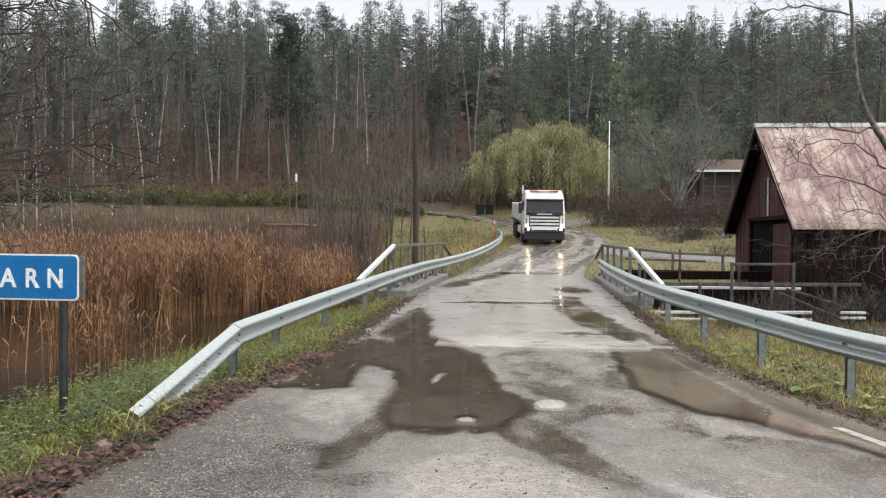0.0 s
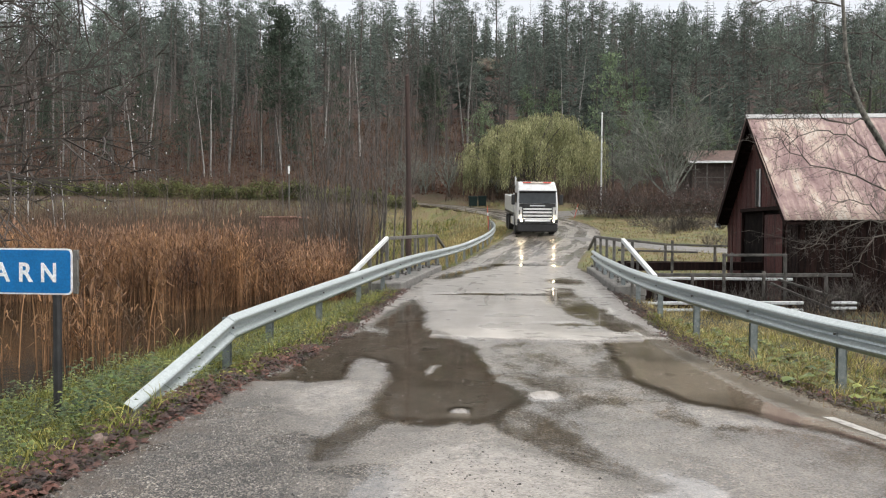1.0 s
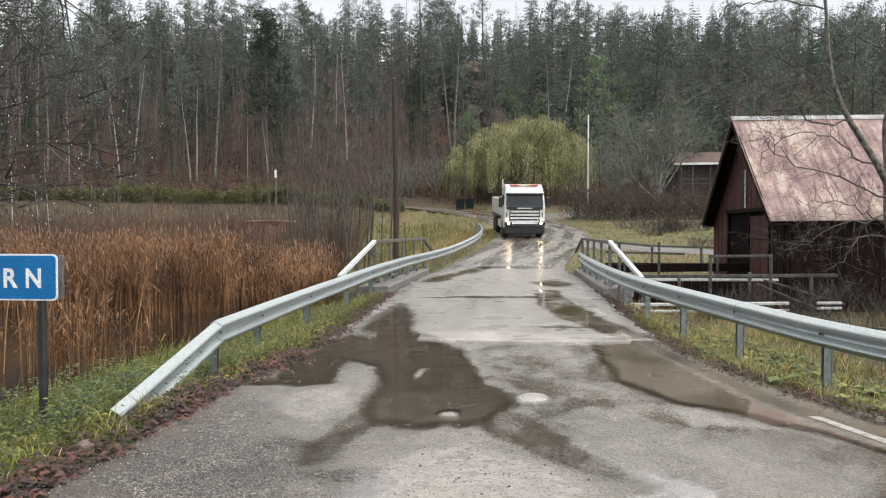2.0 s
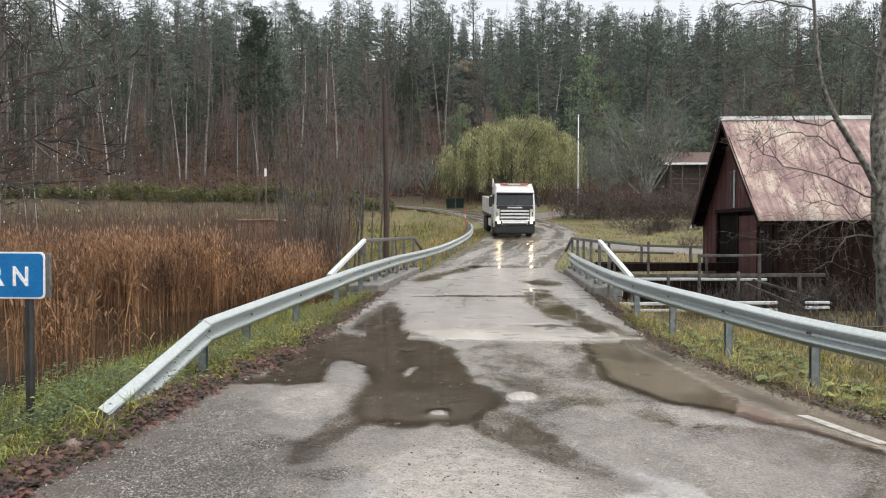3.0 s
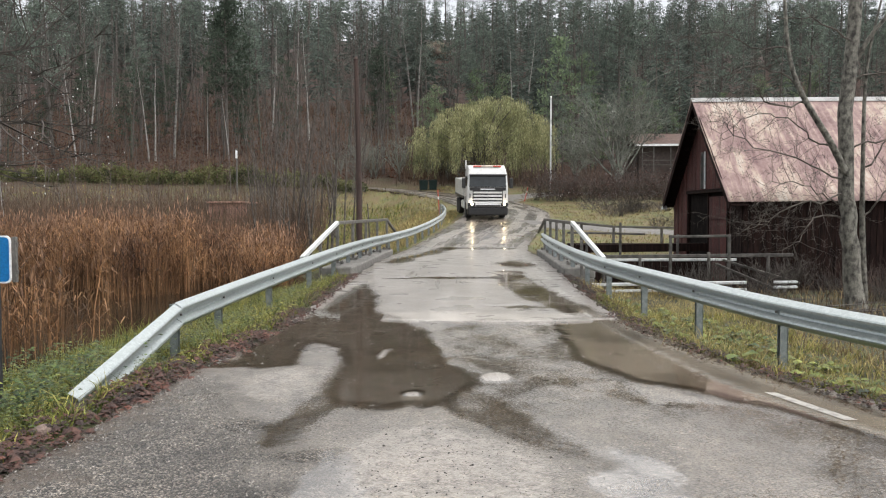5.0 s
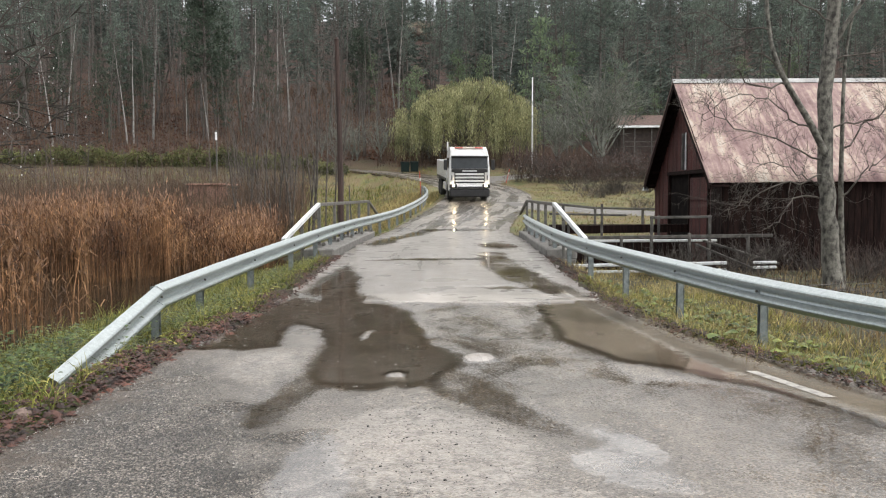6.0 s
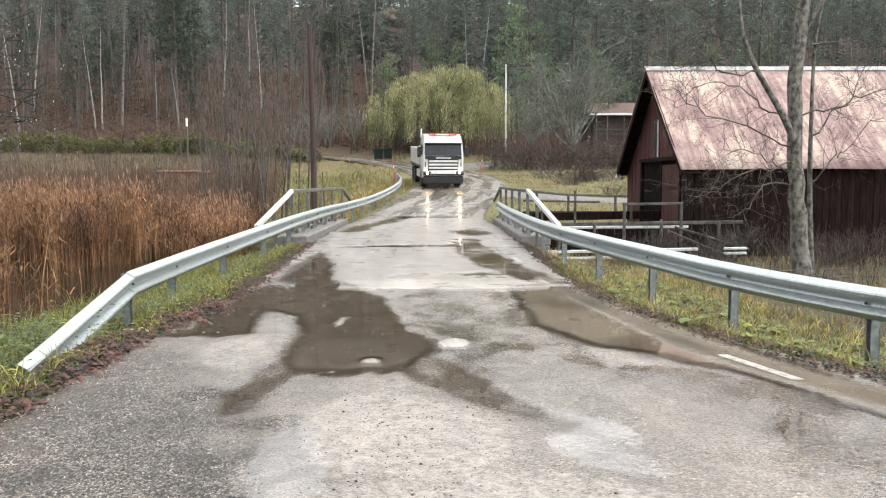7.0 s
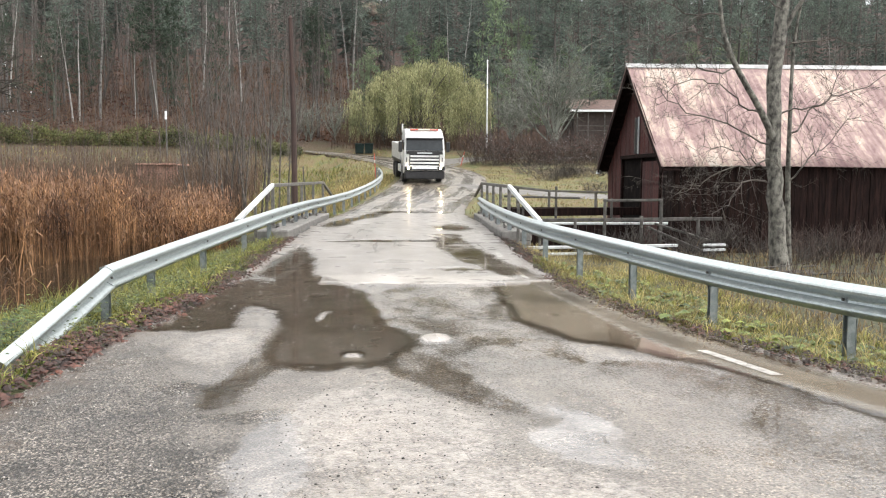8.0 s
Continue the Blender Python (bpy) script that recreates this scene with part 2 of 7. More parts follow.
# ---- building helpers
class M:
    """Collects vertices and faces of one mesh."""

    def __init__(self):
        self.v, self.f = [], []

    def add(self, vs, fs):
        k = len(self.v)
        self.v.extend([tuple(p) for p in vs])
        self.f.extend([tuple(i + k for i in q) for q in fs])

    def box(self, c, s, m=None, bevel=0.0):
        """A box with its edges cut back by bevel."""
        hx, hy, hz = s[0] / 2, s[1] / 2, s[2] / 2
        b = min(bevel, hx * 0.9, hy * 0.9, hz * 0.9)
        if b <= 0:
            vs = [Vector((x * hx, y * hy, z * hz)) for z in (-1, 1) for y in (-1, 1) for x in (-1, 1)]
            fs = [(0, 2, 3, 1), (4, 5, 7, 6), (0, 1, 5, 4), (2, 6, 7, 3), (0, 4, 6, 2), (1, 3, 7, 5)]
        else:
            bm = bmesh.new()
            bmesh.ops.create_cube(bm, size=1)
            for q in bm.verts:
                q.co = Vector((q.co.x * 2 * hx, q.co.y * 2 * hy, q.co.z * 2 * hz))
            bmesh.ops.bevel(bm, geom=bm.edges[:], offset=b, segments=1, affect="EDGES")
            bm.verts.index_update()
            vs = [q.co.copy() for q in bm.verts]
            fs = [[q.index for q in g.verts] for g in bm.faces]
            bm.free()
        if m is not None:
            vs = [m @ p for p in vs]
        o = Vector(c)
        self.add([p + o for p in vs], fs)

    def tube(self, pts, radii, n=6, cap=True):
        pts = [Vector(p) for p in pts]
        vs, fs = [], []
        ref = None
        for i, p in enumerate(pts):
            d = (pts[min(i + 1, len(pts) - 1)] - pts[max(i - 1, 0)])
            d = d.normalized() if d.length > 1e-9 else Vector((0, 0, 1))
            if ref is None:
                ref = d.orthogonal().normalized()
            a = (ref - d * ref.dot(d))
            a = a.normalized() if a.length > 1e-6 else d.orthogonal().normalized()
            ref = a
            c = d.cross(a)
            r = radii[i] if hasattr(radii, "__len__") else radii
            for j in range(n):
                t = 2 * math.pi * j / n
                vs.append(p + (a * math.cos(t) + c * math.sin(t)) * r)
        for i in range(len(pts) - 1):
            for j in range(n):
                fs.append((i * n + j, i * n + (j + 1) % n, (i + 1) * n + (j + 1) % n, (i + 1) * n + j))
        if cap:
            fs.append(tuple(reversed(range(n))))
            fs.append(tuple(range((len(pts) - 1) * n, len(pts) * n)))
        self.add(vs, fs)

    def beam(self, a, b, w, h, bevel=0.0):
        """A square bar of width w and height h from a to b."""
        a, b = Vector(a), Vector(b)
        d = b - a
        q = d.to_track_quat("Y", "Z").to_matrix().to_4x4()
        self.box((a + b) / 2, (w, d.length, h), q, bevel)

    def sweep(self, pts, prof, close=False):
        """A profile (across, up) carried along pts, kept upright."""
        pts = [Vector(p) for p in pts]
        vs, fs, k = [], [], len(prof)
        for i, p in enumerate(pts):
            d = pts[min(i + 1, len(pts) - 1)] - pts[max(i - 1, 0)]
            side = Vector((d.y, -d.x, 0)).normalized()
            up = side.cross(d.normalized())
            for a, u in prof:
                vs.append(p + side * a + up * u)
        for i in range(len(pts) - 1):
            for j in range(k if close else k - 1):
                fs.append((i * k + j, i * k + (j + 1) % k, (i + 1) * k + (j + 1) % k, (i + 1) * k + j))
        if close:
            fs.append(tuple(reversed(range(k))))
            fs.append(tuple(range((len(pts) - 1) * k, len(pts) * k)))
        self.add(vs, fs)


def mesh_of(name, m, material, smooth=False):
    me = bpy.data.meshes.new(name)
    me.from_pydata(m.v, [], m.f)
    me.materials.append(material)
    if smooth:
        me.polygons.foreach_set("use_smooth", [True] * len(me.polygons))
    me.update()
    return me


def part(name, m, material, parent=None, label="", smooth=False):
    me = m if isinstance(m, bpy.types.Mesh) else mesh_of(name, m, material, smooth)
    ob = new(name, me)
    if parent is not None:
        ob.parent = parent
    if label:
        ob["label"] = label
    return ob


def thing(name, label, category, group="", kind=""):
    return tagged(new(name), label, category, group, kind)


# ---- the lie of the land
ROAD = [(2.2, -40, 0), (2.1, -6, 0), (1.7, 0, 0), (0.6, 5, 0), (-0.05, 8.4, 0), (-0.25, 11, 0.02), (-0.4, 14, 0.05), (-0.52, 20, 0.09), (-0.55, 27, 0.1), (-0.5, 33, 0.14), (0.2, 40, 0.5), (1.0, 46, 0.88),
        (1.6, 52, 1.3), (1.7, 58, 1.68), (0.9, 65, 2.15), (-1.2, 72, 2.75), (-5.2, 78.5, 3.4), (-10.5, 83.5, 4.0), (-17, 86.5, 4.45), (-26, 88, 4.85), (-45, 90, 5.3), (-75, 94, 5.9), (-130, 104, 7)]
HALF = [5.2, 5.2, 4.9, 3.7, 3.0, 2.6, 2.45, 2.55, 2.6, 2.4, 2.5, 2.7, 2.8, 2.9, 3.0, 3.0, 2.9, 2.8, 2.7, 2.7, 2.7, 2.7, 2.7]


def smooth_line(rows, n):
    """A Catmull-Rom line through the rows, n steps between each two."""
    a = np.array(rows, float)
    out = []
    for i in range(len(a) - 1):
        p0, p1, p2, p3 = a[max(i - 1, 0)], a[i], a[i + 1], a[min(i + 2, len(a) - 1)]
        for t in np.linspace(0, 1, n, endpoint=False):
            out.append(0.5 * (2 * p1 + (p2 - p0) * t + (2 * p0 - 5 * p1 + 4 * p2 - p3) * t * t + (3 * p1 - p0 - 3 * p2 + p3) * t ** 3))
    out.append(a[-1])
    return np.array(out)


CENTRE = smooth_line([(*p, h) for p, h in zip(ROAD, HALF)], 10)


def near_road(x, y):
    """Distance from the road's middle, its height and half width there."""
    x, y = np.asarray(x, float), np.asarray(y, float)
    best = np.full(x.shape, 1e9)
    z, w = np.zeros(x.shape), np.zeros(x.shape)
    for i in range(len(CENTRE) - 1):
        ax, ay, az, aw = CENTRE[i]
        bx, by, bz, bw = CENTRE[i + 1]
        dx, dy = bx - ax, by - ay
        t = np.clip(((x - ax) * dx + (y - ay) * dy) / (dx * dx + dy * dy), 0, 1)
        d = np.hypot(x - ax - t * dx, y - ay - t * dy)
        m = d < best
        best = np.where(m, d, best)
        z, w = np.where(m, az + t * (bz - az), z), np.where(m, aw + t * (bw - aw), w)
    return best, z, w


def ease(v, a, b):
    t = np.clip((v - a) / (b - a), 0, 1)
    return t * t * (3 - 2 * t)


def bumps(x, y, s, seed=0.0):
    return (np.sin(x / s + 1.3 + seed) * np.cos(y / s * 1.13 + seed * 2.1) + 0.6 * np.sin(x / s * 2.3 + y / s * 1.7 + seed) + 0.35 * np.cos(x / s * 4.1 - y / s * 3.3 + 2 * seed)) / 1.95


def height(x, y):
    """Height of the ground, without the road's own surface."""
    x, y = np.asarray(x, float), np.asarray(y, float)
    right = np.interp(y, [-40, 20, 30, 36, 52, 66, 78, 88, 95, 200, 300, 700], [-0.25, -0.35, -0.25, 0.2, 1.2, 2.2, 3.3, 4.4, 5.3, 39, 64, 96])
    left = np.interp(y, [-40, 8, 35, 44, 60, 74, 84, 90, 95, 200, 300, 700], [-0.3, -0.3, -0.45, -0.2, 0.6, 1.9, 4.2, 5.2, 6.6, 40, 64, 96])
    m = ease(x, -9, -3)
    e = left * (1 - m) + right * m
    e = e + bumps(x, y, 7) * 0.12 * 1.0 * ease(np.abs(x) + np.maximum(y - 30, 0), 4, 30) + bumps(x, y, 23, 1) * 1.6 * ease(y, 92, 130)
    pond = ease(x, -5.2, -8.6) * ease(y, 37, 32) * ease(y, -14, -6)
    e = e * (1 - pond) - 1.35 * pond
    stream = ease(y, 21.4, 23) * ease(y, 29.6, 28) * ease(x, 40, 30)
    e = e * (1 - stream) - 1.3 * stream
    d, z, w = near_road(x, y)
    k = ease(d, w + 0.1, w + np.where(x > 0, 1.6, 1.9))
    deck = (y > 21.2) & (y < 29.8) & (np.abs(x + 0.6) < 6)
    g = z - 0.02 + np.where((x < 0) & (y < 20), 0.03, -0.10) * ease(d, w, w + 0.9) - 0.3 * ease(d, w - 0.15, w - 0.5) * ease(y, 42, 36)
    mound = 0.07 * np.exp(-((x + 3.72) / 0.38) ** 2 - ((y - 7.6) / 0.7) ** 2)
    return mound + np.where(deck, e, g * (1 - k) + e * k) + bumps(x, y, 0.55, 3) * 0.018 + bumps(x, y, 1.7, 6) * 0.09 * ease(d, w + 0.8, w + 2.5) * ease(y, 31, 36)


def h(x, y):
    return float(height(np.array([x]), np.array([y]))[0])


def axis(lo, fine_lo, fine_hi, hi, step, grow):
    a = list(np.arange(fine_lo, fine_hi + 1e-6, step))
    s, p = step, fine_lo
    while p > lo:
        s *= grow
        p -= s
        a.insert(0, p)
    s, p = step, fine_hi
    while p < hi:
        s *= grow
        p += s
        a.append(p)
    return np.array(a)


def grid_mesh(xs, ys, zf, keep=None):
    X, Y = np.meshgrid(xs, ys)
    Z = zf(X, Y)
    m = M()
    m.v = [tuple(p) for p in np.stack([X.ravel(), Y.ravel(), Z.ravel()], 1).tolist()]
    n = len(xs)
    for j in range(len(ys) - 1):
        for i in range(n - 1):
            if keep is None or keep[j, i]:
                k = j * n + i
                m.f.append((k, k + 1, k + n + 1, k + n))
    return m


def ground_material():
    """Brown forest floor, yellowed meadow and green verge, by place."""
    m = bpy.data.materials.new("ground_cover")
    m.use_nodes = True
    n, l = m.node_tree.nodes, m.node_tree.links
    b = n["Principled BSDF"]
    geo = n.new("ShaderNodeNewGeometry")
    sep = n.new("ShaderNodeSeparateXYZ")
    l.new(geo.outputs["Position"], sep.inputs[0])

    def noise_ramp(scale, stops):
        t = n.new("ShaderNodeTexNoise")
        t.inputs["Scale"].default_value, t.inputs["Detail"].default_value = scale, 6
        l.new(geo.outputs["Position"], t.inputs["Vector"])
        r = n.new("ShaderNodeValToRGB")
        r.color_ramp.elements[0].position, r.color_ramp.elements[0].color = stops[0][0], (*stops[0][1], 1)
        r.color_ramp.elements[1].position, r.color_ramp.elements[1].color = stops[-1][0], (*stops[-1][1], 1)
        for p, c in stops[1:-1]:
            r.color_ramp.elements.new(p).color = (*c, 1)
        l.new(t.outputs[0], r.inputs[0])
        return r.outputs[0], t.outputs[0]

    def step(axis_out, a, bb, wob):
        ad = n.new("ShaderNodeMath")
        ad.operation = "MULTIPLY_ADD"
        l.new(wob, ad.inputs[0])
        ad.inputs[1].default_value = (bb - a) * 1.2
        l.new(axis_out, ad.inputs[2])
        r = n.new("ShaderNodeMapRange")
        r.inputs[1].default_value, r.inputs[2].default_value = a + (bb - a) * 0.6, bb + (bb - a) * 0.6
        l.new(ad.outputs[0], r.inputs[0])
        return r.outputs[0]

    def mix(f, a, c):
        x = n.new("ShaderNodeMix")
        x.data_type = "RGBA"
        l.new(f, x.inputs[0])
        l.new(a, x.inputs[6])
        l.new(c, x.inputs[7])
        return x.outputs[2]

    forest, w1 = noise_ramp(0.35, [(0.3, (0.022, 0.016, 0.013)), (0.48, (0.046, 0.026, 0.019)), (0.62, (0.075, 0.04, 0.028)), (0.75, (0.04, 0.034, 0.022))])
    meadow, w2 = noise_ramp(0.6, [(0.3, (0.06, 0.075, 0.024)), (0.45, (0.125, 0.125, 0.042)), (0.58, (0.15, 0.108, 0.052)), (0.7, (0.105, 0.115, 0.036))])
    bank, w3 = noise_ramp(1.6, [(0.3, (0.02, 0.015, 0.01)), (0.5, (0.042, 0.04, 0.016)), (0.72, (0.065, 0.075, 0.02))])
    marsh, w4 = noise_ramp(0.5, [(0.3, (0.04, 0.031, 0.019)), (0.5, (0.08, 0.062, 0.034)), (0.7, (0.095, 0.095, 0.04))])
    meadow = mix(step(sep.outputs[0], -17.0, -11.0, w2), marsh, meadow)
    c = mix(step(sep.outputs[1], 30, 34, w3), bank, meadow)
    c = mix(step(sep.outputs[1], 78, 92, w1), c, forest)
    l.new(c, b.inputs["Base Color"])
    b.inputs["Roughness"].default_value = 0.85
    f = n.new("ShaderNodeTexNoise")
    f.inputs["Scale"].default_value, f.inputs["Detail"].default_value = 14, 6
    l.new(geo.outputs["Position"], f.inputs["Vector"])
    bp = n.new("ShaderNodeBump")
    bp.inputs["Strength"].default_value, bp.inputs["Distance"].default_value = 0.9, 0.08
    l.new(f.outputs[0], bp.inputs["Height"])
    l.new(bp.outputs[0], b.inputs["Normal"])
    return m


gx = axis(-420, -16, 16, 420, 0.4, 1.07)
gy = axis(-120, -4, 40, 700, 0.4, 1.045)
ground = part("ground", grid_mesh(gx, gy, lambda X, Y: height(X, Y)), ground_material(), smooth=True)
tagged(ground, "grassy banks, yellowed meadow and leaf-strewn forest floor", "ground", kind="structure")


# ---- the road, its puddles and markings
# shallow hollows: middle x, y, half length across and along, turn, depth
HOLLOWS = [(2.6, 5.2, 1.1, 1.3, 0.5, 0.56), (1.2, 6.9, 0.6, 0.8, 0.4, 0.42), (0.35, 10.3, 0.75, 1.6, 0.1, 0.46), (0.6, 7.7, 0.5, 0.5, 0.0, 0.42),
           (0.7, 13.9, 0.5, 0.2, 0.0, 0.62), (-2.5, 26.5, 0.4, 2.6, -0.05, 0.8), (1.0, 24.5, 0.6, 1.6, 0.0, 0.75),
           (-1.75, 31.3, 0.45, 2.6, -0.12, 0.75), (0.2, 33.6, 1.6, 0.5, 0.0, 0.7)]
# ruts and sunken strips that hold the puddles: lines of x, y, half width, and a depth
RUTS = [([(-2.5, 17.9, 0.12), (-2.3, 15.0, 0.38), (-2.15, 13.0, 0.55), (-1.85, 11.9, 0.92), (-1.6, 11.2, 0.98), (-1.12, 10.1, 0.62), (-0.95, 9.2, 0.64), (-0.76, 8.3, 0.78), (-0.78, 7.6, 0.72)], 0.92),
        ([(-2.5, 11.5, 0.34), (-2.48, 10.0, 0.38), (-2.45, 9.1, 0.42), (-2.85, 8.9, 0.2)], 0.88),
        ([(-1.2, 7.7, 0.3), (-1.38, 6.9, 0.16), (-1.5, 6.35, 0.2), (-1.42, 5.8, 0.12)], 0.64),
        ([(-0.2, 7.45, 0.34), (0.15, 6.75, 0.27), (0.42, 6.2, 0.2), (0.68, 5.65, 0.1)], 0.66),
        ([(0.35, 11.4, 0.85), (0.4, 10.0, 0.85), (0.65, 8.5, 0.75), (0.9, 7.4, 0.6)], 0.52),
        ([(0.75, 21.5, 0.3), (0.85, 18.0, 0.42), (1.2, 15.0, 0.42), (1.75, 12.9, 0.3)], 0.66),
        ([(-2.2, 19.3, 0.1), (-0.8, 19.6, 0.28), (0.8, 19.8, 0.4)], 0.78),
        ([(1.9, 6.9, 0.4), (2.5, 6.0, 0.5), (3.3, 4.9, 0.6), (3.9, 4.0, 0.6)], 0.55),
        ([(1.7, 12.1, 0.62), (1.85, 10.7, 0.78), (1.95, 9.6, 0.84), (2.2, 8.75, 0.85), (2.55, 8.05, 0.66), (2.82, 7.4, 0.47), (3.05, 6.8, 0.42), (3.35, 6.1, 0.42), (3.8, 5.3, 0.45), (4.3, 4.5, 0.5)], 0.95)]
# dry backs that stand out of the water
BACKS = [(0.14, 8.29, 0.15, 0.21, 0.0), (-0.61, 7.5, 0.11, 0.17, 0.0), (-1.13, 9.69, 0.045, 0.36, -0.12)]
# broad areas where the asphalt is thinly paled
PALE_AREAS = [((-0.25, 5.3, 0.85, 1.25, 0.2), 0.49), ((0.3, 3.9, 1.3, 0.8, 0.0), 0.48), ((-1.95, 7.9, 0.42, 0.9, 0.0), 0.46)]
# thin films of rain that lie on the asphalt without darkening it; a paler tint there paints in reflected sky
FILMS = [(-0.85, 4.7, 0.22, 0.75, 0.15), (1.0, 5.1, 0.28, 0.55, 0.25)]


def cloud(x, y, s, seed):
    """Fractal noise over the plane, about -1 to 1."""
    x, y = np.asarray(x, float) / s, np.asarray(y, float) / s
    out, amp = np.zeros(np.shape(x)), 0.6

    def corner(i, j):
        q = np.sin(i * 127.1 + j * 311.7 + seed * 17.3) * 43758.5453
        return (q - np.floor(q)) * 2 - 1

    for o in range(4):
        i, j = np.floor(x), np.floor(y)
        fx, fy = x - i, y - j
        fx, fy = fx * fx * (3 - 2 * fx), fy * fy * (3 - 2 * fy)
        top = corner(i, j) * (1 - fx) + corner(i + 1, j) * fx
        low = corner(i, j + 1) * (1 - fx) + corner(i + 1, j + 1) * fx
        out = out + amp * (top * (1 - fy) + low * fy)
        x, y, amp = x * 2.1 + 5.3, y * 2.1 + 1.7, amp * 0.55
    return out


def in_ellipse(x, y, cx, cy, rx, ry, turn):
    c, s = math.cos(turn), math.sin(turn)
    return (((x - cx) * c + (y - cy) * s) / rx) ** 2 + ((-(x - cx) * s + (y - cy) * c) / ry) ** 2


def warp(x, y):
    x, y = np.asarray(x, float), np.asarray(y, float)
    return x + 0.20 * cloud(x, y * 0.6, 0.55, 5), y + 0.42 * cloud(x, y * 0.6, 0.6, 7)


def rut_depth(x, y):
    """Depth in the ruts: half at their banks, full a hand's width inside."""
    p = np.zeros(np.shape(x))
    for line, depth in RUTS:
        best = np.full(np.shape(x), -9.0)
        for (ax, ay, aw), (bx, by, bw) in zip(line, line[1:]):
            dx, dy = bx - ax, by - ay
            t = np.clip(((x - ax) * dx + (y - ay) * dy) / (dx * dx + dy * dy), 0, 1)
            best = np.maximum(best, aw + t * (bw - aw) - np.hypot(x - ax - t * dx, y - ay - t * dy))
        p = np.maximum(p, np.minimum(np.clip(0.5 + best / 0.42, 0, 1), depth + 0.11 * cloud(x, y * 0.55, 0.5, 12)))
    return p


def pool(x, y):
    """How deep in a hollow a place lies, 0 to about 1."""
    wx, wy = warp(x, y)
    p = np.zeros(np.shape(wx))
    for cx, cy, rx, ry, turn, depth in HOLLOWS:
        p = 1 - (1 - p) * (1 - min(depth, 0.97) * np.clip((2.5 - in_ellipse(wx, wy, cx, cy, rx, ry, turn)) / 2.5, 0, 1.0))
    p = np.maximum(p, rut_depth(x + (wx - x) * 0.5, y + (wy - y) * 0.6))
    p = p + 0.16 * cloud(wx, wy * 0.7, 0.3, 3) * np.clip(p * 3, 0, 1) * np.clip((1.0 - p) * 3, 0, 1)
    for (cx, cy, rx, ry, turn), k in zip(BACKS, (1.0, 0.6, 0.6)):
        p = p * (1 - k * np.clip(2.0 - 1.5 * in_ellipse(x + (wx - x) * 0.3, y + (wy - y) * 0.3, cx, cy, rx, ry, turn), 0, 1.0))
    return p


def pale_patch(x, y):
    wx, wy = warp(x, y)
    wx, wy = x + (wx - x) * 0.3, y + (wy - y) * 0.3
    p = np.zeros(np.shape(wx))
    for row, k in list(zip(BACKS, (1.0, 0.5, 0.45))) + PALE_AREAS:
        p = np.maximum(p, k * np.clip(1.5 - in_ellipse(wx, wy, *row), 0, 1.0))
    return p


def film(x, y):
    wx, wy = warp(x, y)
    p = np.zeros(np.shape(wx))
    for row in FILMS:
        p = np.maximum(p, np.clip((1.9 - in_ellipse(wx, wy, *row)) / 1.4, 0, 1.0))
    return p


WATER_FILM = 0.0005


def lip_y(x):
    """Where the layer over the bridge begins."""
    return 12.08 + 0.09 * (x - 0.1) ** 2 + 6.5 * np.maximum(0, -1.5 - x)


def road_surface(cz, u, x, y):
    """Height of the asphalt: camber, unevenness, hollows."""
    return cz + 0.012 + 0.008 * (1 - u * u) + bumps(x, y, 1.1, 1) * 0.006 * ease(y, 40, 26) + bumps(x, y, 0.2, 4) * 0.0025 * ease(y, 34, 24) - 0.04 * pool(x, y) * np.where((y > lip_y(x)) & (y < 13.1) & (x > -1.5) & (x < 1.7), 0, 1) + 0.014 * ease(y - lip_y(x), 0.0, 0.06) * ease(y, 33, 31)


def road_grid(rows, cols, fz):
    m = M()
    for cx, cy, cz, w, sx, sy in rows:
        u = np.linspace(-1, 1, cols)
        x, y = cx + sx * u * w, cy + sy * u * w
        ragged = np.where(np.abs(u) > 0.97, bumps(x, y, 0.4, 9) * 0.10, 0)
        x = x + np.sign(u) * ragged
        z = fz(cz, u, x, y)
        m.v.extend(np.stack([x, y, z], 1).tolist())
    for j in range(len(rows) - 1):
        for i in range(cols - 1):
            k = j * cols + i
            m.f.append((k, k + 1, k + cols + 1, k + cols))
    return m


def road_rows(y0, y1, step):
    arc = np.concatenate([[0], np.cumsum(np.hypot(np.diff(CENTRE[:, 0]), np.diff(CENTRE[:, 1])))])
    rows, s = [], 0.0
    while s < arc[-1]:
        cx, cy, cz, w = [np.interp(s, arc, CENTRE[:, k]) for k in range(4)]
        ex, ey = [np.interp(s + 0.3, arc, CENTRE[:, k]) - np.interp(s - 0.3, arc, CENTRE[:, k]) for k in range(2)]
        n = math.hypot(ex, ey)
        if y0 <= s <= y1:
            rows.append((cx, cy, cz, w, ey / n, -ex / n))
        s += step(s)
    return rows


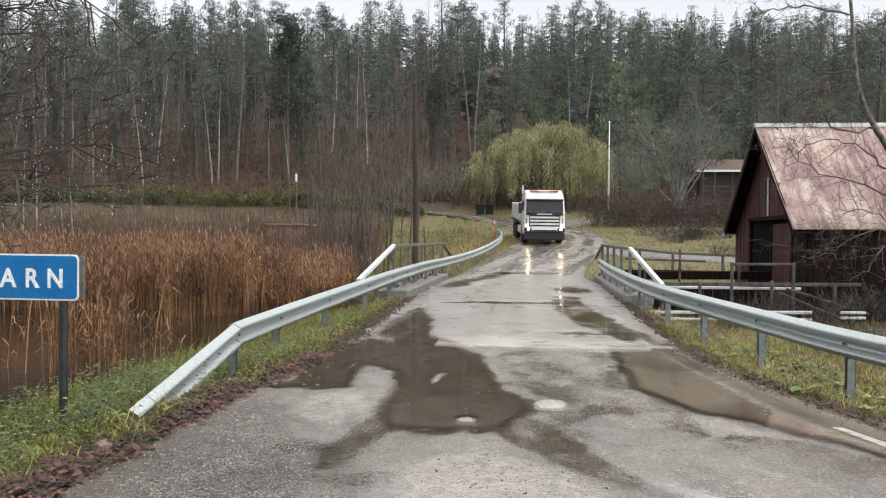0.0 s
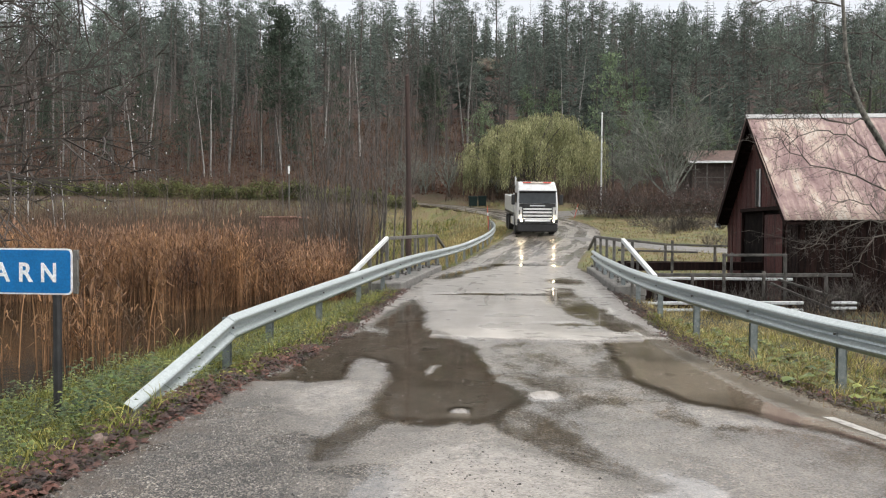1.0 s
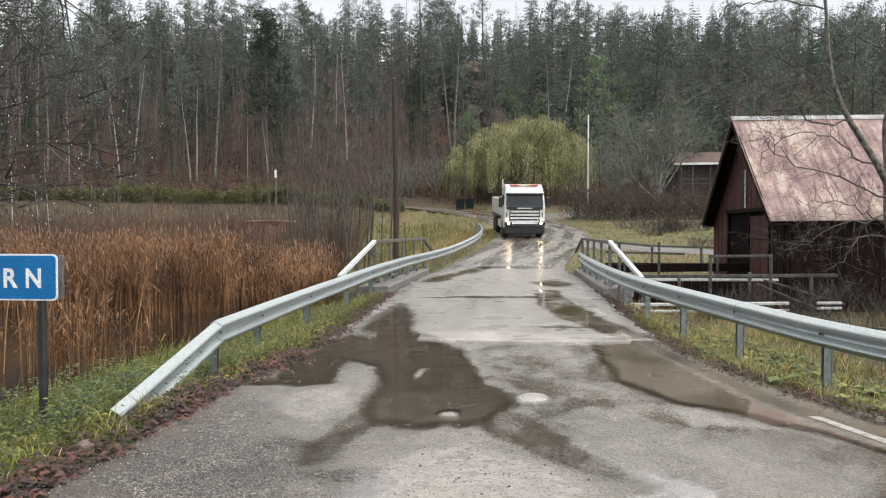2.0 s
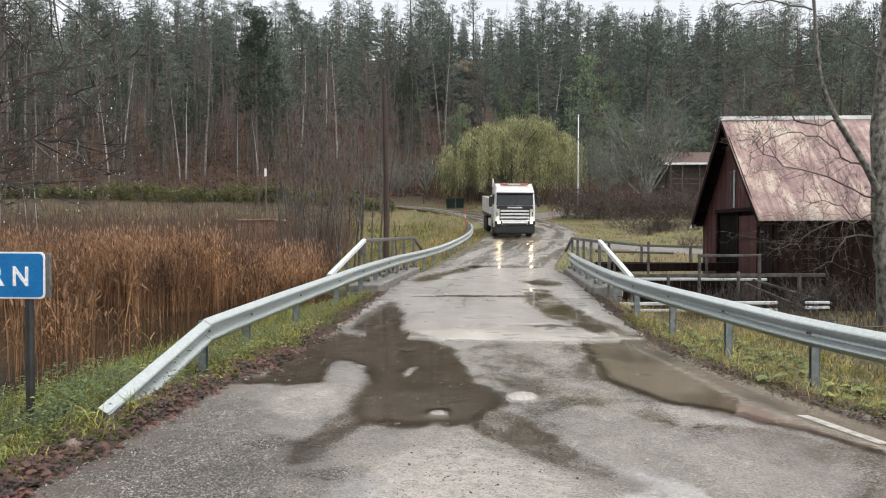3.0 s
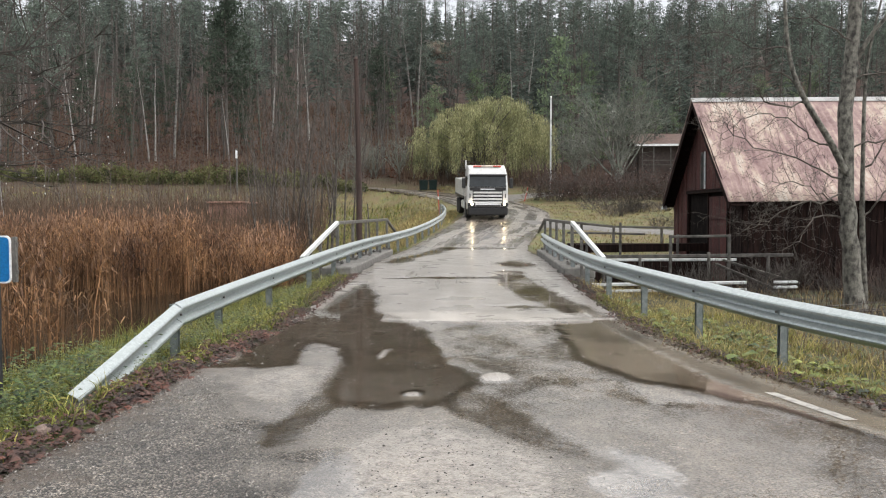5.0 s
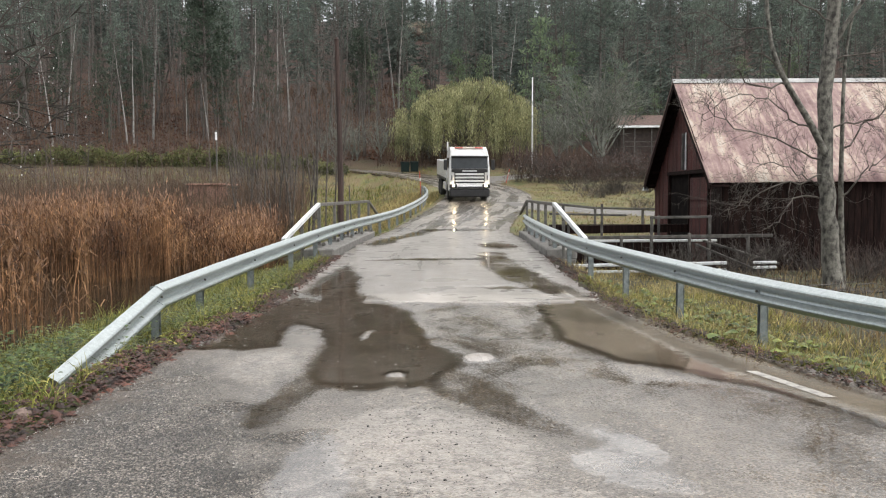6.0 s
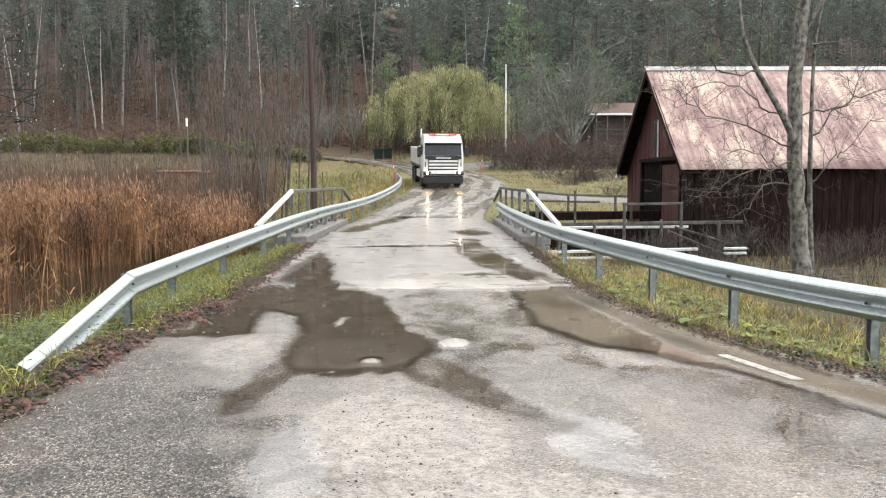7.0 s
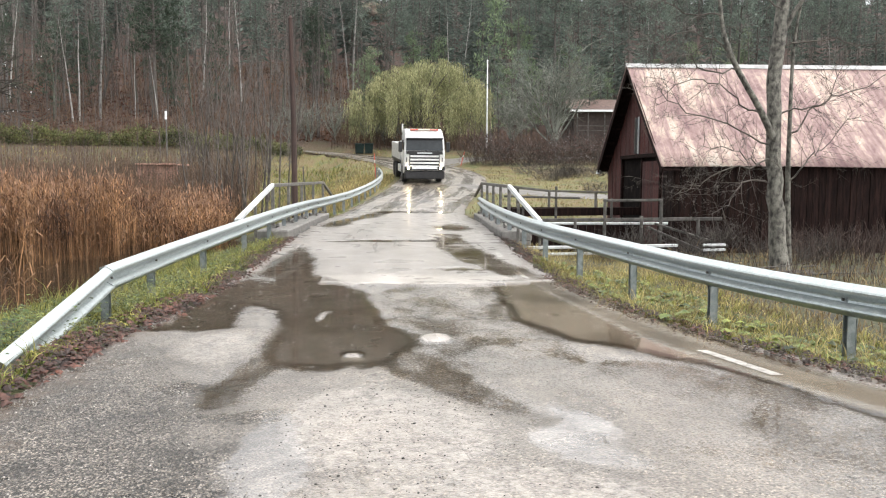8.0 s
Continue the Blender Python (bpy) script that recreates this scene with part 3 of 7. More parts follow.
def asphalt_material():
    m = bpy.data.materials.new("wet_asphalt")
    m.use_nodes = True
    n, l = m.node_tree.nodes, m.node_tree.links
    b = n["Principled BSDF"]
    geo = n.new("ShaderNodeNewGeometry")

    def tex(scale, detail, kind="ShaderNodeTexNoise"):
        t = n.new(kind)
        t.inputs["Scale"].default_value = scale
        if kind == "ShaderNodeTexNoise":
            t.inputs["Detail"].default_value = detail
        l.new(geo.outputs["Position"], t.inputs["Vector"])
        return t.outputs[0]

    def rng(v, a, c, lo, hi):
        r = n.new("ShaderNodeMapRange")
        for i, q in enumerate((a, c, lo, hi)):
            r.inputs[i + 1].default_value = q
        l.new(v, r.inputs[0])
        return r.outputs[0]

    def mixc(f, a, c, blend="MIX"):
        x = n.new("ShaderNodeMix")
        x.data_type, x.blend_type = "RGBA", blend
        if hasattr(f, "is_linked"):
            l.new(f, x.inputs[0])
        else:
            x.inputs[0].default_value = f
        l.new(a, x.inputs[6])
        l.new(c, x.inputs[7])
        return x.outputs[2]

    def ramp(v, stops):
        r = n.new("ShaderNodeValToRGB")
        r.color_ramp.elements[0].position, r.color_ramp.elements[0].color = stops[0][0], (*stops[0][1], 1)
        r.color_ramp.elements[1].position, r.color_ramp.elements[1].color = stops[-1][0], (*stops[-1][1], 1)
        for p, c in stops[1:-1]:
            r.color_ramp.elements.new(p).color = (*c, 1)
        l.new(v, r.inputs[0])
        return r.outputs[0]

    def math_node(op, a, c):
        x = n.new("ShaderNodeMath")
        x.operation = op
        for i, q in enumerate((a, c)):
            if hasattr(q, "is_linked"):
                l.new(q, x.inputs[i])
            else:
                x.inputs[i].default_value = q
        return x.outputs[0]

    sep = n.new("ShaderNodeSeparateXYZ")
    l.new(geo.outputs["Position"], sep.inputs[0])
    big, wet, small = tex(0.7, 6), tex(1.3, 8), tex(9, 5)
    tone = ramp(big, [(0.3, (0.09, 0.081, 0.071)), (0.5, (0.145, 0.134, 0.119)), (0.7, (0.20, 0.186, 0.167))])
    tone = mixc(1.0, tone, rng(small, 0.3, 0.7, 0.75, 1.25), "MULTIPLY")
    grit = rng(tex(55, 4), 0.34, 0.68, 0.25, 1.9)
    tone = mixc(1.0, tone, grit, "MULTIPLY")
    chip = n.new("ShaderNodeTexVoronoi")
    chip.inputs["Scale"].default_value = 75
    l.new(geo.outputs["Position"], chip.inputs["Vector"])
    tone = mixc(1.0, tone, ramp(math_node("MULTIPLY", chip.outputs["Color"], 1.0), [(0.0, (0.08, 0.078, 0.075)), (0.25, (0.75, 0.75, 0.75)), (0.75, (1.1, 1.1, 1.1)), (1.0, (2.6, 2.55, 2.5))]), "MULTIPLY")
    # paler layer laid over the bridge and its approach
    off = math_node("SUBTRACT", sep.outputs[0], 0.1)
    front = math_node("SUBTRACT", math_node("SUBTRACT", sep.outputs[1], 12.08), math_node("MULTIPLY", math_node("MULTIPLY", off, off), 0.09))
    front = math_node("SUBTRACT", front, math_node("MULTIPLY", math_node("MAXIMUM", math_node("SUBTRACT", -1.5, sep.outputs[0]), 0.0), 6.5))
    lay = math_node("MULTIPLY", rng(front, 0.0, 0.05, 0, 1), rng(sep.outputs[1], 32.6, 33.0, 1, 0))
    pale = ramp(big, [(0.3, (0.165, 0.158, 0.148)), (0.7, (0.215, 0.207, 0.195))])
    pale = mixc(1.0, pale, rng(tex(60, 4), 0.32, 0.7, 0.55, 1.45), "MULTIPLY")
    # its feathered lip is a paler band
    lip = math_node("ADD", sep.outputs[1], rng(wet, 0.3, 0.7, -0.25, 0.25))
    lip = math_node("MULTIPLY", lay, rng(lip, 12.9, 13.25, 1, 0))
    pale = mixc(lip, pale, ramp(small, [(0.2, (0.27, 0.262, 0.246)), (0.8, (0.34, 0.331, 0.313))]))
    tone = mixc(lay, tone, pale)
    # loose gravel on the near side
    vor = n.new("ShaderNodeTexVoronoi")
    vor.inputs["Scale"].default_value = 78
    l.new(geo.outputs["Position"], vor.inputs["Vector"])
    pebble = ramp(math_node("MULTIPLY", vor.outputs["Color"], 1.0), [(0.0, (0.012, 0.011, 0.01)), (0.46, (0.045, 0.042, 0.037)), (0.60, (0.27, 0.253, 0.23)), (1.0, (0.82, 0.78, 0.72))])
    shade = rng(vor.outputs["Distance"], 0.2, 0.7, 1.0, 0.35)
    pebble = mixc(1.0, pebble, shade, "MULTIPLY")
    pebble = mixc(1.0, pebble, rng(tex(1.7, 5), 0.35, 0.62, 0.5, 1.15), "MULTIPLY")
    s = math_node("ADD", sep.outputs[0], math_node("MULTIPLY", sep.outputs[1], 0.45))
    s = math_node("ADD", s, rng(wet, 0.3, 0.7, -0.5, 0.5))
    grav = math_node("MULTIPLY", rng(s, 0.75, 1.45, 1.0, 0.06), rng(sep.outputs[1], 6.0, 10.5, 1.0, 0.3))
    tone = mixc(grav, tone, pebble)
    # damp dark blotches and mud towards the edges
    mpg = n.new("ShaderNodeMapping")
    mpg.inputs["Scale"].default_value = (1.5, 0.16, 1)
    la = n.new("ShaderNodeAttribute")
    la.attribute_name = "lane"
    l.new(la.outputs["Vector"], mpg.inputs[0])
    tr = n.new("ShaderNodeTexNoise")
    tr.inputs["Scale"].default_value, tr.inputs["Detail"].default_value, tr.inputs["Roughness"].default_value = 1.0, 8, 0.62
    l.new(mpg.outputs[0], tr.inputs["Vector"])
    tracks = ramp(tr.outputs[0], [(0.38, (1.12, 1.1, 1.07)), (0.50, (0.7, 0.68, 0.65)), (0.64, (0.36, 0.35, 0.33))])
    tone = mixc(rng(sep.outputs[1], 32, 36, 0.0, 1.0), tone, mixc(1.0, tone, tracks, "MULTIPLY"))
    mott = n.new("ShaderNodeMapping")
    mott.inputs["Scale"].default_value = (3.2, 1.6, 1)
    l.new(geo.outputs["Position"], mott.inputs[0])
    mo = n.new("ShaderNodeTexNoise")
    mo.inputs["Scale"].default_value, mo.inputs["Detail"].default_value, mo.inputs["Roughness"].default_value = 1.6, 10, 0.72
    l.new(mott.outputs[0], mo.inputs["Vector"])
    patch = math_node("MULTIPLY", rng(sep.outputs[1], 5.5, 7.5, 0.25, 1.0), math_node("SUBTRACT", 1.0, lay))
    tone = mixc(patch, tone, mixc(1.0, tone, ramp(mo.outputs[0], [(0.40, (1.2, 1.19, 1.17)), (0.52, (0.85, 0.84, 0.82)), (0.66, (0.42, 0.41, 0.39))]), "MULTIPLY"))
    soft_tracks = ramp(tr.outputs[0], [(0.35, (1.1, 1.1, 1.1)), (0.65, (0.72, 0.71, 0.69))])
    tone = mixc(1.0, tone, soft_tracks, "MULTIPLY")
    # paler colour on the small backs and the broad pale areas
    sa = n.new("ShaderNodeAttribute")
    sa.attribute_name = "paled"
    paled = rng(math_node("ADD", sa.outputs["Fac"], rng(tex(20, 8), 0.25, 0.75, -0.15, 0.15)), 0.4, 0.6, 0.0, 0.9)
    # soaked dark asphalt round the hollows, breaking up into single chips
    wa = n.new("ShaderNodeAttribute")
    wa.attribute_name = "soaked"
    one = n.new("ShaderNodeSeparateColor")
    l.new(chip.outputs["Color"], one.inputs[0])
    soak = math_node("ADD", wa.outputs["Fac"], rng(tex(30, 8), 0.25, 0.75, -0.16, 0.16))
    soak = math_node("ADD", soak, rng(one.outputs[1], 0, 1, -0.18, 0.18))
    soak = rng(soak, 0.44, 0.56, 0.0, 1.0)
    tone = mixc(soak, tone, mixc(1.0, tone, ramp(small, [(0.3, (0.46, 0.44, 0.41)), (0.7, (0.62, 0.59, 0.55))]), "MULTIPLY"))
    tone = mixc(paled, tone, ramp(small, [(0.3, (0.27, 0.262, 0.25)), (0.7, (0.34, 0.33, 0.315))]))
    fa = n.new("ShaderNodeAttribute")
    fa.attribute_name = "film"
    wetfilm = rng(math_node("ADD", fa.outputs["Fac"], rng(tex(14, 8), 0.25, 0.75, -0.3, 0.3)), 0.35, 0.75, 0.0, 1.0)
    # sky reflection of the films, partly put into the base colour
    tone = mixc(math_node("MULTIPLY", wetfilm, 0.3), tone, ramp(small, [(0.3, (0.17, 0.162, 0.15)), (0.7, (0.24, 0.23, 0.215))]))
    ac = n.new("ShaderNodeAttribute")
    ac.attribute_name = "across"
    mud = math_node("ADD", ac.outputs["Fac"], rng(tex(3.5, 7), 0.3, 0.7, -0.09, 0.09))
    brown = ramp(small, [(0.3, (0.05, 0.039, 0.029)), (0.7, (0.115, 0.092, 0.07))])
    tone = mixc(rng(mud, 0.86, 0.97, 0.0, 0.9), tone, brown)
    tone = mixc(1.0, tone, ramp(small, [(0.0, (1.07, 1.0, 0.935)), (1.0, (1.07, 1.0, 0.935))]), "MULTIPLY")
    l.new(tone, b.inputs["Base Color"])
    rough = rng(wet, 0.36, 0.64, 0.24, 0.55)
    l.new(rough, b.inputs["Roughness"])
    b.inputs["Specular IOR Level"].default_value = 0.6
    speck = rng(one.outputs[0], 0.0, 1.0, 0.35, 1.15)
    l.new(math_node("MAXIMUM", math_node("MULTIPLY", rng(grav, 0.0, 1.0, 0.85, 0.1), speck), wetfilm), b.inputs["Coat Weight"])
    b.inputs["Coat IOR"].default_value = 1.45
    dull = rng(tr.outputs[0], 0.35, 0.65, 0.42, 0.26)
    beyond = rng(sep.outputs[1], 32, 36, 0.0, 1.0)
    slick = n.new("ShaderNodeMix")
    l.new(beyond, slick.inputs[0])
    l.new(dull, slick.inputs[2])
    l.new(rng(tr.outputs[0], 0.40, 0.60, 0.42, 0.10), slick.inputs[3])
    dull = slick.outputs[0]
    l.new(math_node("MULTIPLY", math_node("MULTIPLY", dull, rng(wetfilm, 0, 1, 1, 0.12)), rng(soak, 0, 1, 1, 0.55)), b.inputs["Coat Roughness"])
    rip = n.new("ShaderNodeBump")
    rip.inputs["Strength"].default_value, rip.inputs["Distance"].default_value = 0.3, 0.004
    l.new(tex(16, 3), rip.inputs["Height"])
    l.new(rip.outputs[0], b.inputs["Coat Normal"])
    hgt = math_node("ADD", math_node("MULTIPLY", tex(52, 0, "ShaderNodeTexVoronoi"), 0.55), math_node("MULTIPLY", math_node("MULTIPLY", vor.outputs["Distance"], -1.8), grav))
    bp = n.new("ShaderNodeBump")
    bp.inputs["Strength"].default_value, bp.inputs["Distance"].default_value = 0.85, 0.012
    l.new(hgt, bp.inputs["Height"])
    l.new(bp.outputs[0], b.inputs["Normal"])
    return m


def water_material(name, tint, murk, ripple, dist, rough=0.02, rings=4.5):
    """Still water: a murky body under a mirror, finely rippled by the rain."""
    m = bpy.data.materials.new(name)
    m.use_nodes = True
    n, l = m.node_tree.nodes, m.node_tree.links
    b = n["Principled BSDF"]
    b.inputs["Base Color"].default_value = (*tint, 1)
    b.inputs["Roughness"].default_value = rough
    b.inputs["IOR"].default_value = 1.33
    geo = n.new("ShaderNodeNewGeometry")
    t = n.new("ShaderNodeTexNoise")
    t.inputs["Scale"].default_value, t.inputs["Detail"].default_value = ripple, 2
    l.new(geo.outputs["Position"], t.inputs["Vector"])
    # rings left by the drops
    vo = n.new("ShaderNodeTexVoronoi")
    vo.inputs["Scale"].default_value = rings
    l.new(geo.outputs["Position"], vo.inputs["Vector"])
    sn = n.new("ShaderNodeMath")
    sn.operation = "SINE"
    mu = n.new("ShaderNodeMath")
    mu.operation = "MULTIPLY"
    mu.inputs[1].default_value = 42
    l.new(vo.outputs["Distance"], mu.inputs[0])
    l.new(mu.outputs[0], sn.inputs[0])
    fa = n.new("ShaderNodeMapRange")
    fa.inputs[1].default_value, fa.inputs[2].default_value, fa.inputs[3].default_value, fa.inputs[4].default_value = 0.05, 0.4, 0.22, 0.0
    l.new(vo.outputs["Distance"], fa.inputs[0])
    rg = n.new("ShaderNodeMath")
    rg.operation = "MULTIPLY"
    l.new(sn.outputs[0], rg.inputs[0])
    l.new(fa.outputs[0], rg.inputs[1])
    su = n.new("ShaderNodeMath")
    l.new(rg.outputs[0], su.inputs[0])
    l.new(t.outputs[0], su.inputs[1])
    bp = n.new("ShaderNodeBump")
    bp.inputs["Strength"].default_value, bp.inputs["Distance"].default_value = 0.25, dist
    l.new(su.outputs[0], bp.inputs["Height"])
    l.new(bp.outputs[0], b.inputs["Normal"])
    if murk < 1:
        tr = n.new("ShaderNodeBsdfTransparent")
        tr.inputs[0].default_value = (0.82, 0.75, 0.65, 1)
        gl = n.new("ShaderNodeBsdfGlossy")
        gl.inputs["Roughness"].default_value = rough
        l.new(bp.outputs[0], gl.inputs["Normal"])
        fr = n.new("ShaderNodeFresnel")
        fr.inputs[0].default_value = 1.33
        l.new(bp.outputs[0], fr.inputs["Normal"])
        a = n.new("ShaderNodeMixShader")
        l.new(fr.outputs[0], a.inputs[0])
        l.new(tr.outputs[0], a.inputs[1])
        l.new(gl.outputs[0], a.inputs[2])
        c = n.new("ShaderNodeMixShader")
        mk = n.new("ShaderNodeMapRange")
        mk.inputs[1].default_value, mk.inputs[2].default_value, mk.inputs[3].default_value, mk.inputs[4].default_value = 0.80, 1.04, 0.10, murk
        da = n.new("ShaderNodeAttribute")
        da.attribute_name = "depth"
        l.new(da.outputs["Fac"], mk.inputs[0])
        l.new(mk.outputs[0], c.inputs[0])
        l.new(a.outputs[0], c.inputs[1])
        l.new(b.outputs[0], c.inputs[2])
        # the water thins out into a speckled rim
        at = n.new("ShaderNodeAttribute")
        at.attribute_name = "depth"
        sp = n.new("ShaderNodeTexNoise")
        sp.inputs["Scale"].default_value, sp.inputs["Detail"].default_value, sp.inputs["Roughness"].default_value = 24, 9, 0.8
        l.new(geo.outputs["Position"], sp.inputs["Vector"])
        ad = n.new("ShaderNodeMath")
        ad.operation = "MULTIPLY_ADD"
        ad.inputs[1].default_value = 0.7
        l.new(sp.outputs[0], ad.inputs[0])
        l.new(at.outputs["Fac"], ad.inputs[2])
        mr = n.new("ShaderNodeMapRange")
        mr.inputs[1].default_value, mr.inputs[2].default_value = 1.04, 1.16
        cv = n.new("ShaderNodeTexVoronoi")
        cv.inputs["Scale"].default_value = 75
        l.new(geo.outputs["Position"], cv.inputs["Vector"])
        cs = n.new("ShaderNodeSeparateColor")
        l.new(cv.outputs["Color"], cs.inputs[0])
        a2 = n.new("ShaderNodeMath")
        a2.operation = "MULTIPLY_ADD"
        a2.inputs[1].default_value = 0.28
        l.new(cs.outputs[1], a2.inputs[0])
        l.new(ad.outputs[0], a2.inputs[2])
        l.new(a2.outputs[0], mr.inputs[0])
        clear = n.new("ShaderNodeBsdfTransparent")
        e = n.new("ShaderNodeMixShader")
        l.new(mr.outputs[0], e.inputs[0])
        l.new(clear.outputs[0], e.inputs[1])
        l.new(c.outputs[0], e.inputs[2])
        l.new(e.outputs[0], n["Material Output"].inputs[0])
    return m


PUDDLE = water_material("puddle_water", (0.165, 0.138, 0.11), 0.5, 11, 0.003)
MUD_PUDDLE = water_material("muddy_puddle_water", (0.24, 0.197, 0.148), 0.82, 11, 0.003)
POND = water_material("pond_water", (0.022, 0.018, 0.012), 1.0, 3, 0.016, 0.08)

rows = road_rows(0, 400, lambda s: 2.0 if s < 38 else 0.07 if s < 62 else 0.25 if s < 85 else 1.0)
road = part("road", road_grid(rows, 90, road_surface), asphalt_material(), smooth=True)
road.data.attributes.new("across", "FLOAT", "POINT").data.foreach_set("value", np.tile(np.abs(np.linspace(-1, 1, 90)), len(rows)).tolist())
xy = np.array([q.co[:2] for q in road.data.vertices])
road.data.attributes.new("soaked", "FLOAT", "POINT").data.foreach_set("value", pool(xy[:, 0], xy[:, 1]).tolist())
road.data.attributes.new("film", "FLOAT", "POINT").data.foreach_set("value", film(xy[:, 0], xy[:, 1]).tolist())
road.data.attributes.new("paled", "FLOAT", "POINT").data.foreach_set("value", pale_patch(xy[:, 0], xy[:, 1]).tolist())
run = np.concatenate([[0], np.cumsum(np.hypot(np.diff([q[0] for q in rows]), np.diff([q[1] for q in rows])))])
lane = [(u * q[3], run[j], 0.0) for j, q in enumerate(rows) for u in np.linspace(-1, 1, 90)]
road.data.attributes.new("lane", "FLOAT_VECTOR", "POINT").data.foreach_set("vector", np.array(lane).ravel().tolist())
tagged(road, "patched wet grey asphalt road with potholes and puddles", "road", kind="structure")

edge = M()
for side in (-1, 1):
    line = [(cx + side * sx * (w - 0.02), cy + side * sy * (w - 0.02), cz - 0.05) for cx, cy, cz, w, sx, sy in rows[::6]]
    edge.sweep(line, [(-0.05, 0.0), (0.0, 0.015), (0.05, 0.0), (0.05, -0.12), (-0.05, -0.12)], True)
part("road_edge", edge, EARTH)
tagged(bpy.data.objects["road_edge"], "crumbling muddy edge along the asphalt", "road edge", kind="structure")


def water_sheet(name, label, x0, x1, y0, y1, level, material, keep, step=0.05):
    """A level sheet over the hollows; its depth is kept at each vertex for the thin wet rim."""
    xs, ys = np.arange(x0, x1, step), np.arange(y0, y1, step)
    X, Y = np.meshgrid(xs, ys)
    P = pool(X, Y)
    k = (P > 0.36) & keep(X, Y)
    k = k[:-1, :-1] & k[1:, :-1] & k[:-1, 1:] & k[1:, 1:]
    Z = level(X, Y)
    n = len(xs)
    idx, m, depth = {}, M(), []
    for j, i in zip(*np.nonzero(k)):
        q = []
        for a, c in ((j, i), (j, i + 1), (j + 1, i + 1), (j + 1, i)):
            if (a, c) not in idx:
                idx[(a, c)] = len(m.v)
                m.v.append((float(X[a, c]), float(Y[a, c]), float(Z[a, c])))
                depth.append(float(P[a, c]))
            q.append(idx[(a, c)])
        m.f.append(tuple(q))
    ob = part(name, m, material, smooth=True)
    ob.data.attributes.new("depth", "FLOAT", "POINT").data.foreach_set("value", depth)
    return tagged(ob, label, "puddle", kind="structure")


def road_z(X, Y):
    d, z, w = near_road(X, Y)
    return z


water_sheet("puddle", "shallow brown rain puddles on the asphalt", -3.2, 1.9, 3.9, 17.0, lambda X, Y: road_z(X, Y) + WATER_FILM + 0.014 * ease(Y - lip_y(X), 0.0, 0.06), PUDDLE, lambda X, Y: ((X < 0.98) | (Y < 6.4)))
water_sheet("muddy_puddle", "tan muddy puddle along the road's edge", 0.94, 4.8, 4.0, 12.6, lambda X, Y: road_z(X, Y) + WATER_FILM, MUD_PUDDLE, lambda X, Y: ((Y > 6.4) | (X > 1.9)))
water_sheet("bridge_puddle", "thin rainwater film lying on the bridge deck", -3.2, 2.2, 17, 54, lambda X, Y: road_z(X, Y) + WATER_FILM + 0.014 * ease(Y, 33, 31), PUDDLE, lambda X, Y: X > -99, 0.1)

water_sheet("approach_puddle", "thin rainwater along the edge of the bridge approach", 0.94, 2.3, 12.6, 17.1, lambda X, Y: road_z(X, Y) + WATER_FILM + 0.014, PUDDLE, lambda X, Y: X > -99, 0.08)



def rain_bubbles():
    """Small bubbles that the drops leave on the puddles."""
    r = random.Random(2)
    m = M()
    n = 0
    while n < 230:
        x, y = r.uniform(-2.7, 3.2), r.uniform(7, 12.3)
        if pool(np.array([x]), np.array([y]))[0] < 0.72:
            continue
        s = r.uniform(0.004, 0.015)
        z = float(road_z(np.array([x]), np.array([y]))[0]) + WATER_FILM
        k = len(m.v)
        for j in range(7):
            t = 2 * math.pi * j / 7
            m.v.append((x + s * math.cos(t), y + s * math.sin(t), z))
        for j in range(7):
            t = 2 * math.pi * j / 7
            m.v.append((x + s * 0.65 * math.cos(t), y + s * 0.65 * math.sin(t), z + s * 0.4))
        m.v.append((x, y, z + s * 0.55))
        for j in range(7):
            q = (j + 1) % 7
            m.f.extend([(k + j, k + q, k + 7 + q, k + 7 + j), (k + 7 + j, k + 7 + q, k + 14)])
        n += 1
    FROTH = mat("rain_bubbles", (0.16, 0.148, 0.135), (0.26, 0.245, 0.225), 20, 0.15, 0, 0, 60)
    tagged(part("rain_bubble_mass", m, FROTH, smooth=True), "small rain bubbles floating on the puddles", "bubbles", kind="stuff")


rain_bubbles()

LINE = mat("worn_white_road_paint", (0.17, 0.162, 0.146), (0.36, 0.345, 0.315), 9, 0.6, 0, 0.2, 60, lo=0.3, hi=0.55)
for k in range(9):
    if k == 1:
        continue
    a = 6.72 + 3.0 * k
    m = M()
    for t in np.linspace(0, 1, 21):
        y = a + t * 1.0
        cx, cz, w = np.interp(y, CENTRE[:, 1], CENTRE[:, 0]), np.interp(y, CENTRE[:, 1], CENTRE[:, 2]), np.interp(y, CENTRE[:, 1], CENTRE[:, 3])
        for dx in (-0.055, 0.055):
            x = (2.71 + (7.72 - y) * 0.30 if k == 0 else cx + w - 0.42) + dx
            m.v.append((x, y, max(float(road_surface(cz, (x - cx) / w, np.array([x]), np.array([y]))[0]) + 0.006, float(road_z(np.array([x]), np.array([y]))[0]) + WATER_FILM + 0.003)))
    for q in range(20):
        m.f.append((2 * q, 2 * q + 1, 2 * q + 3, 2 * q + 2))
    tagged(part("edge_line_dash", m, LINE), "worn white painted edge dash on the asphalt", "road marking", "edge line", "structure")

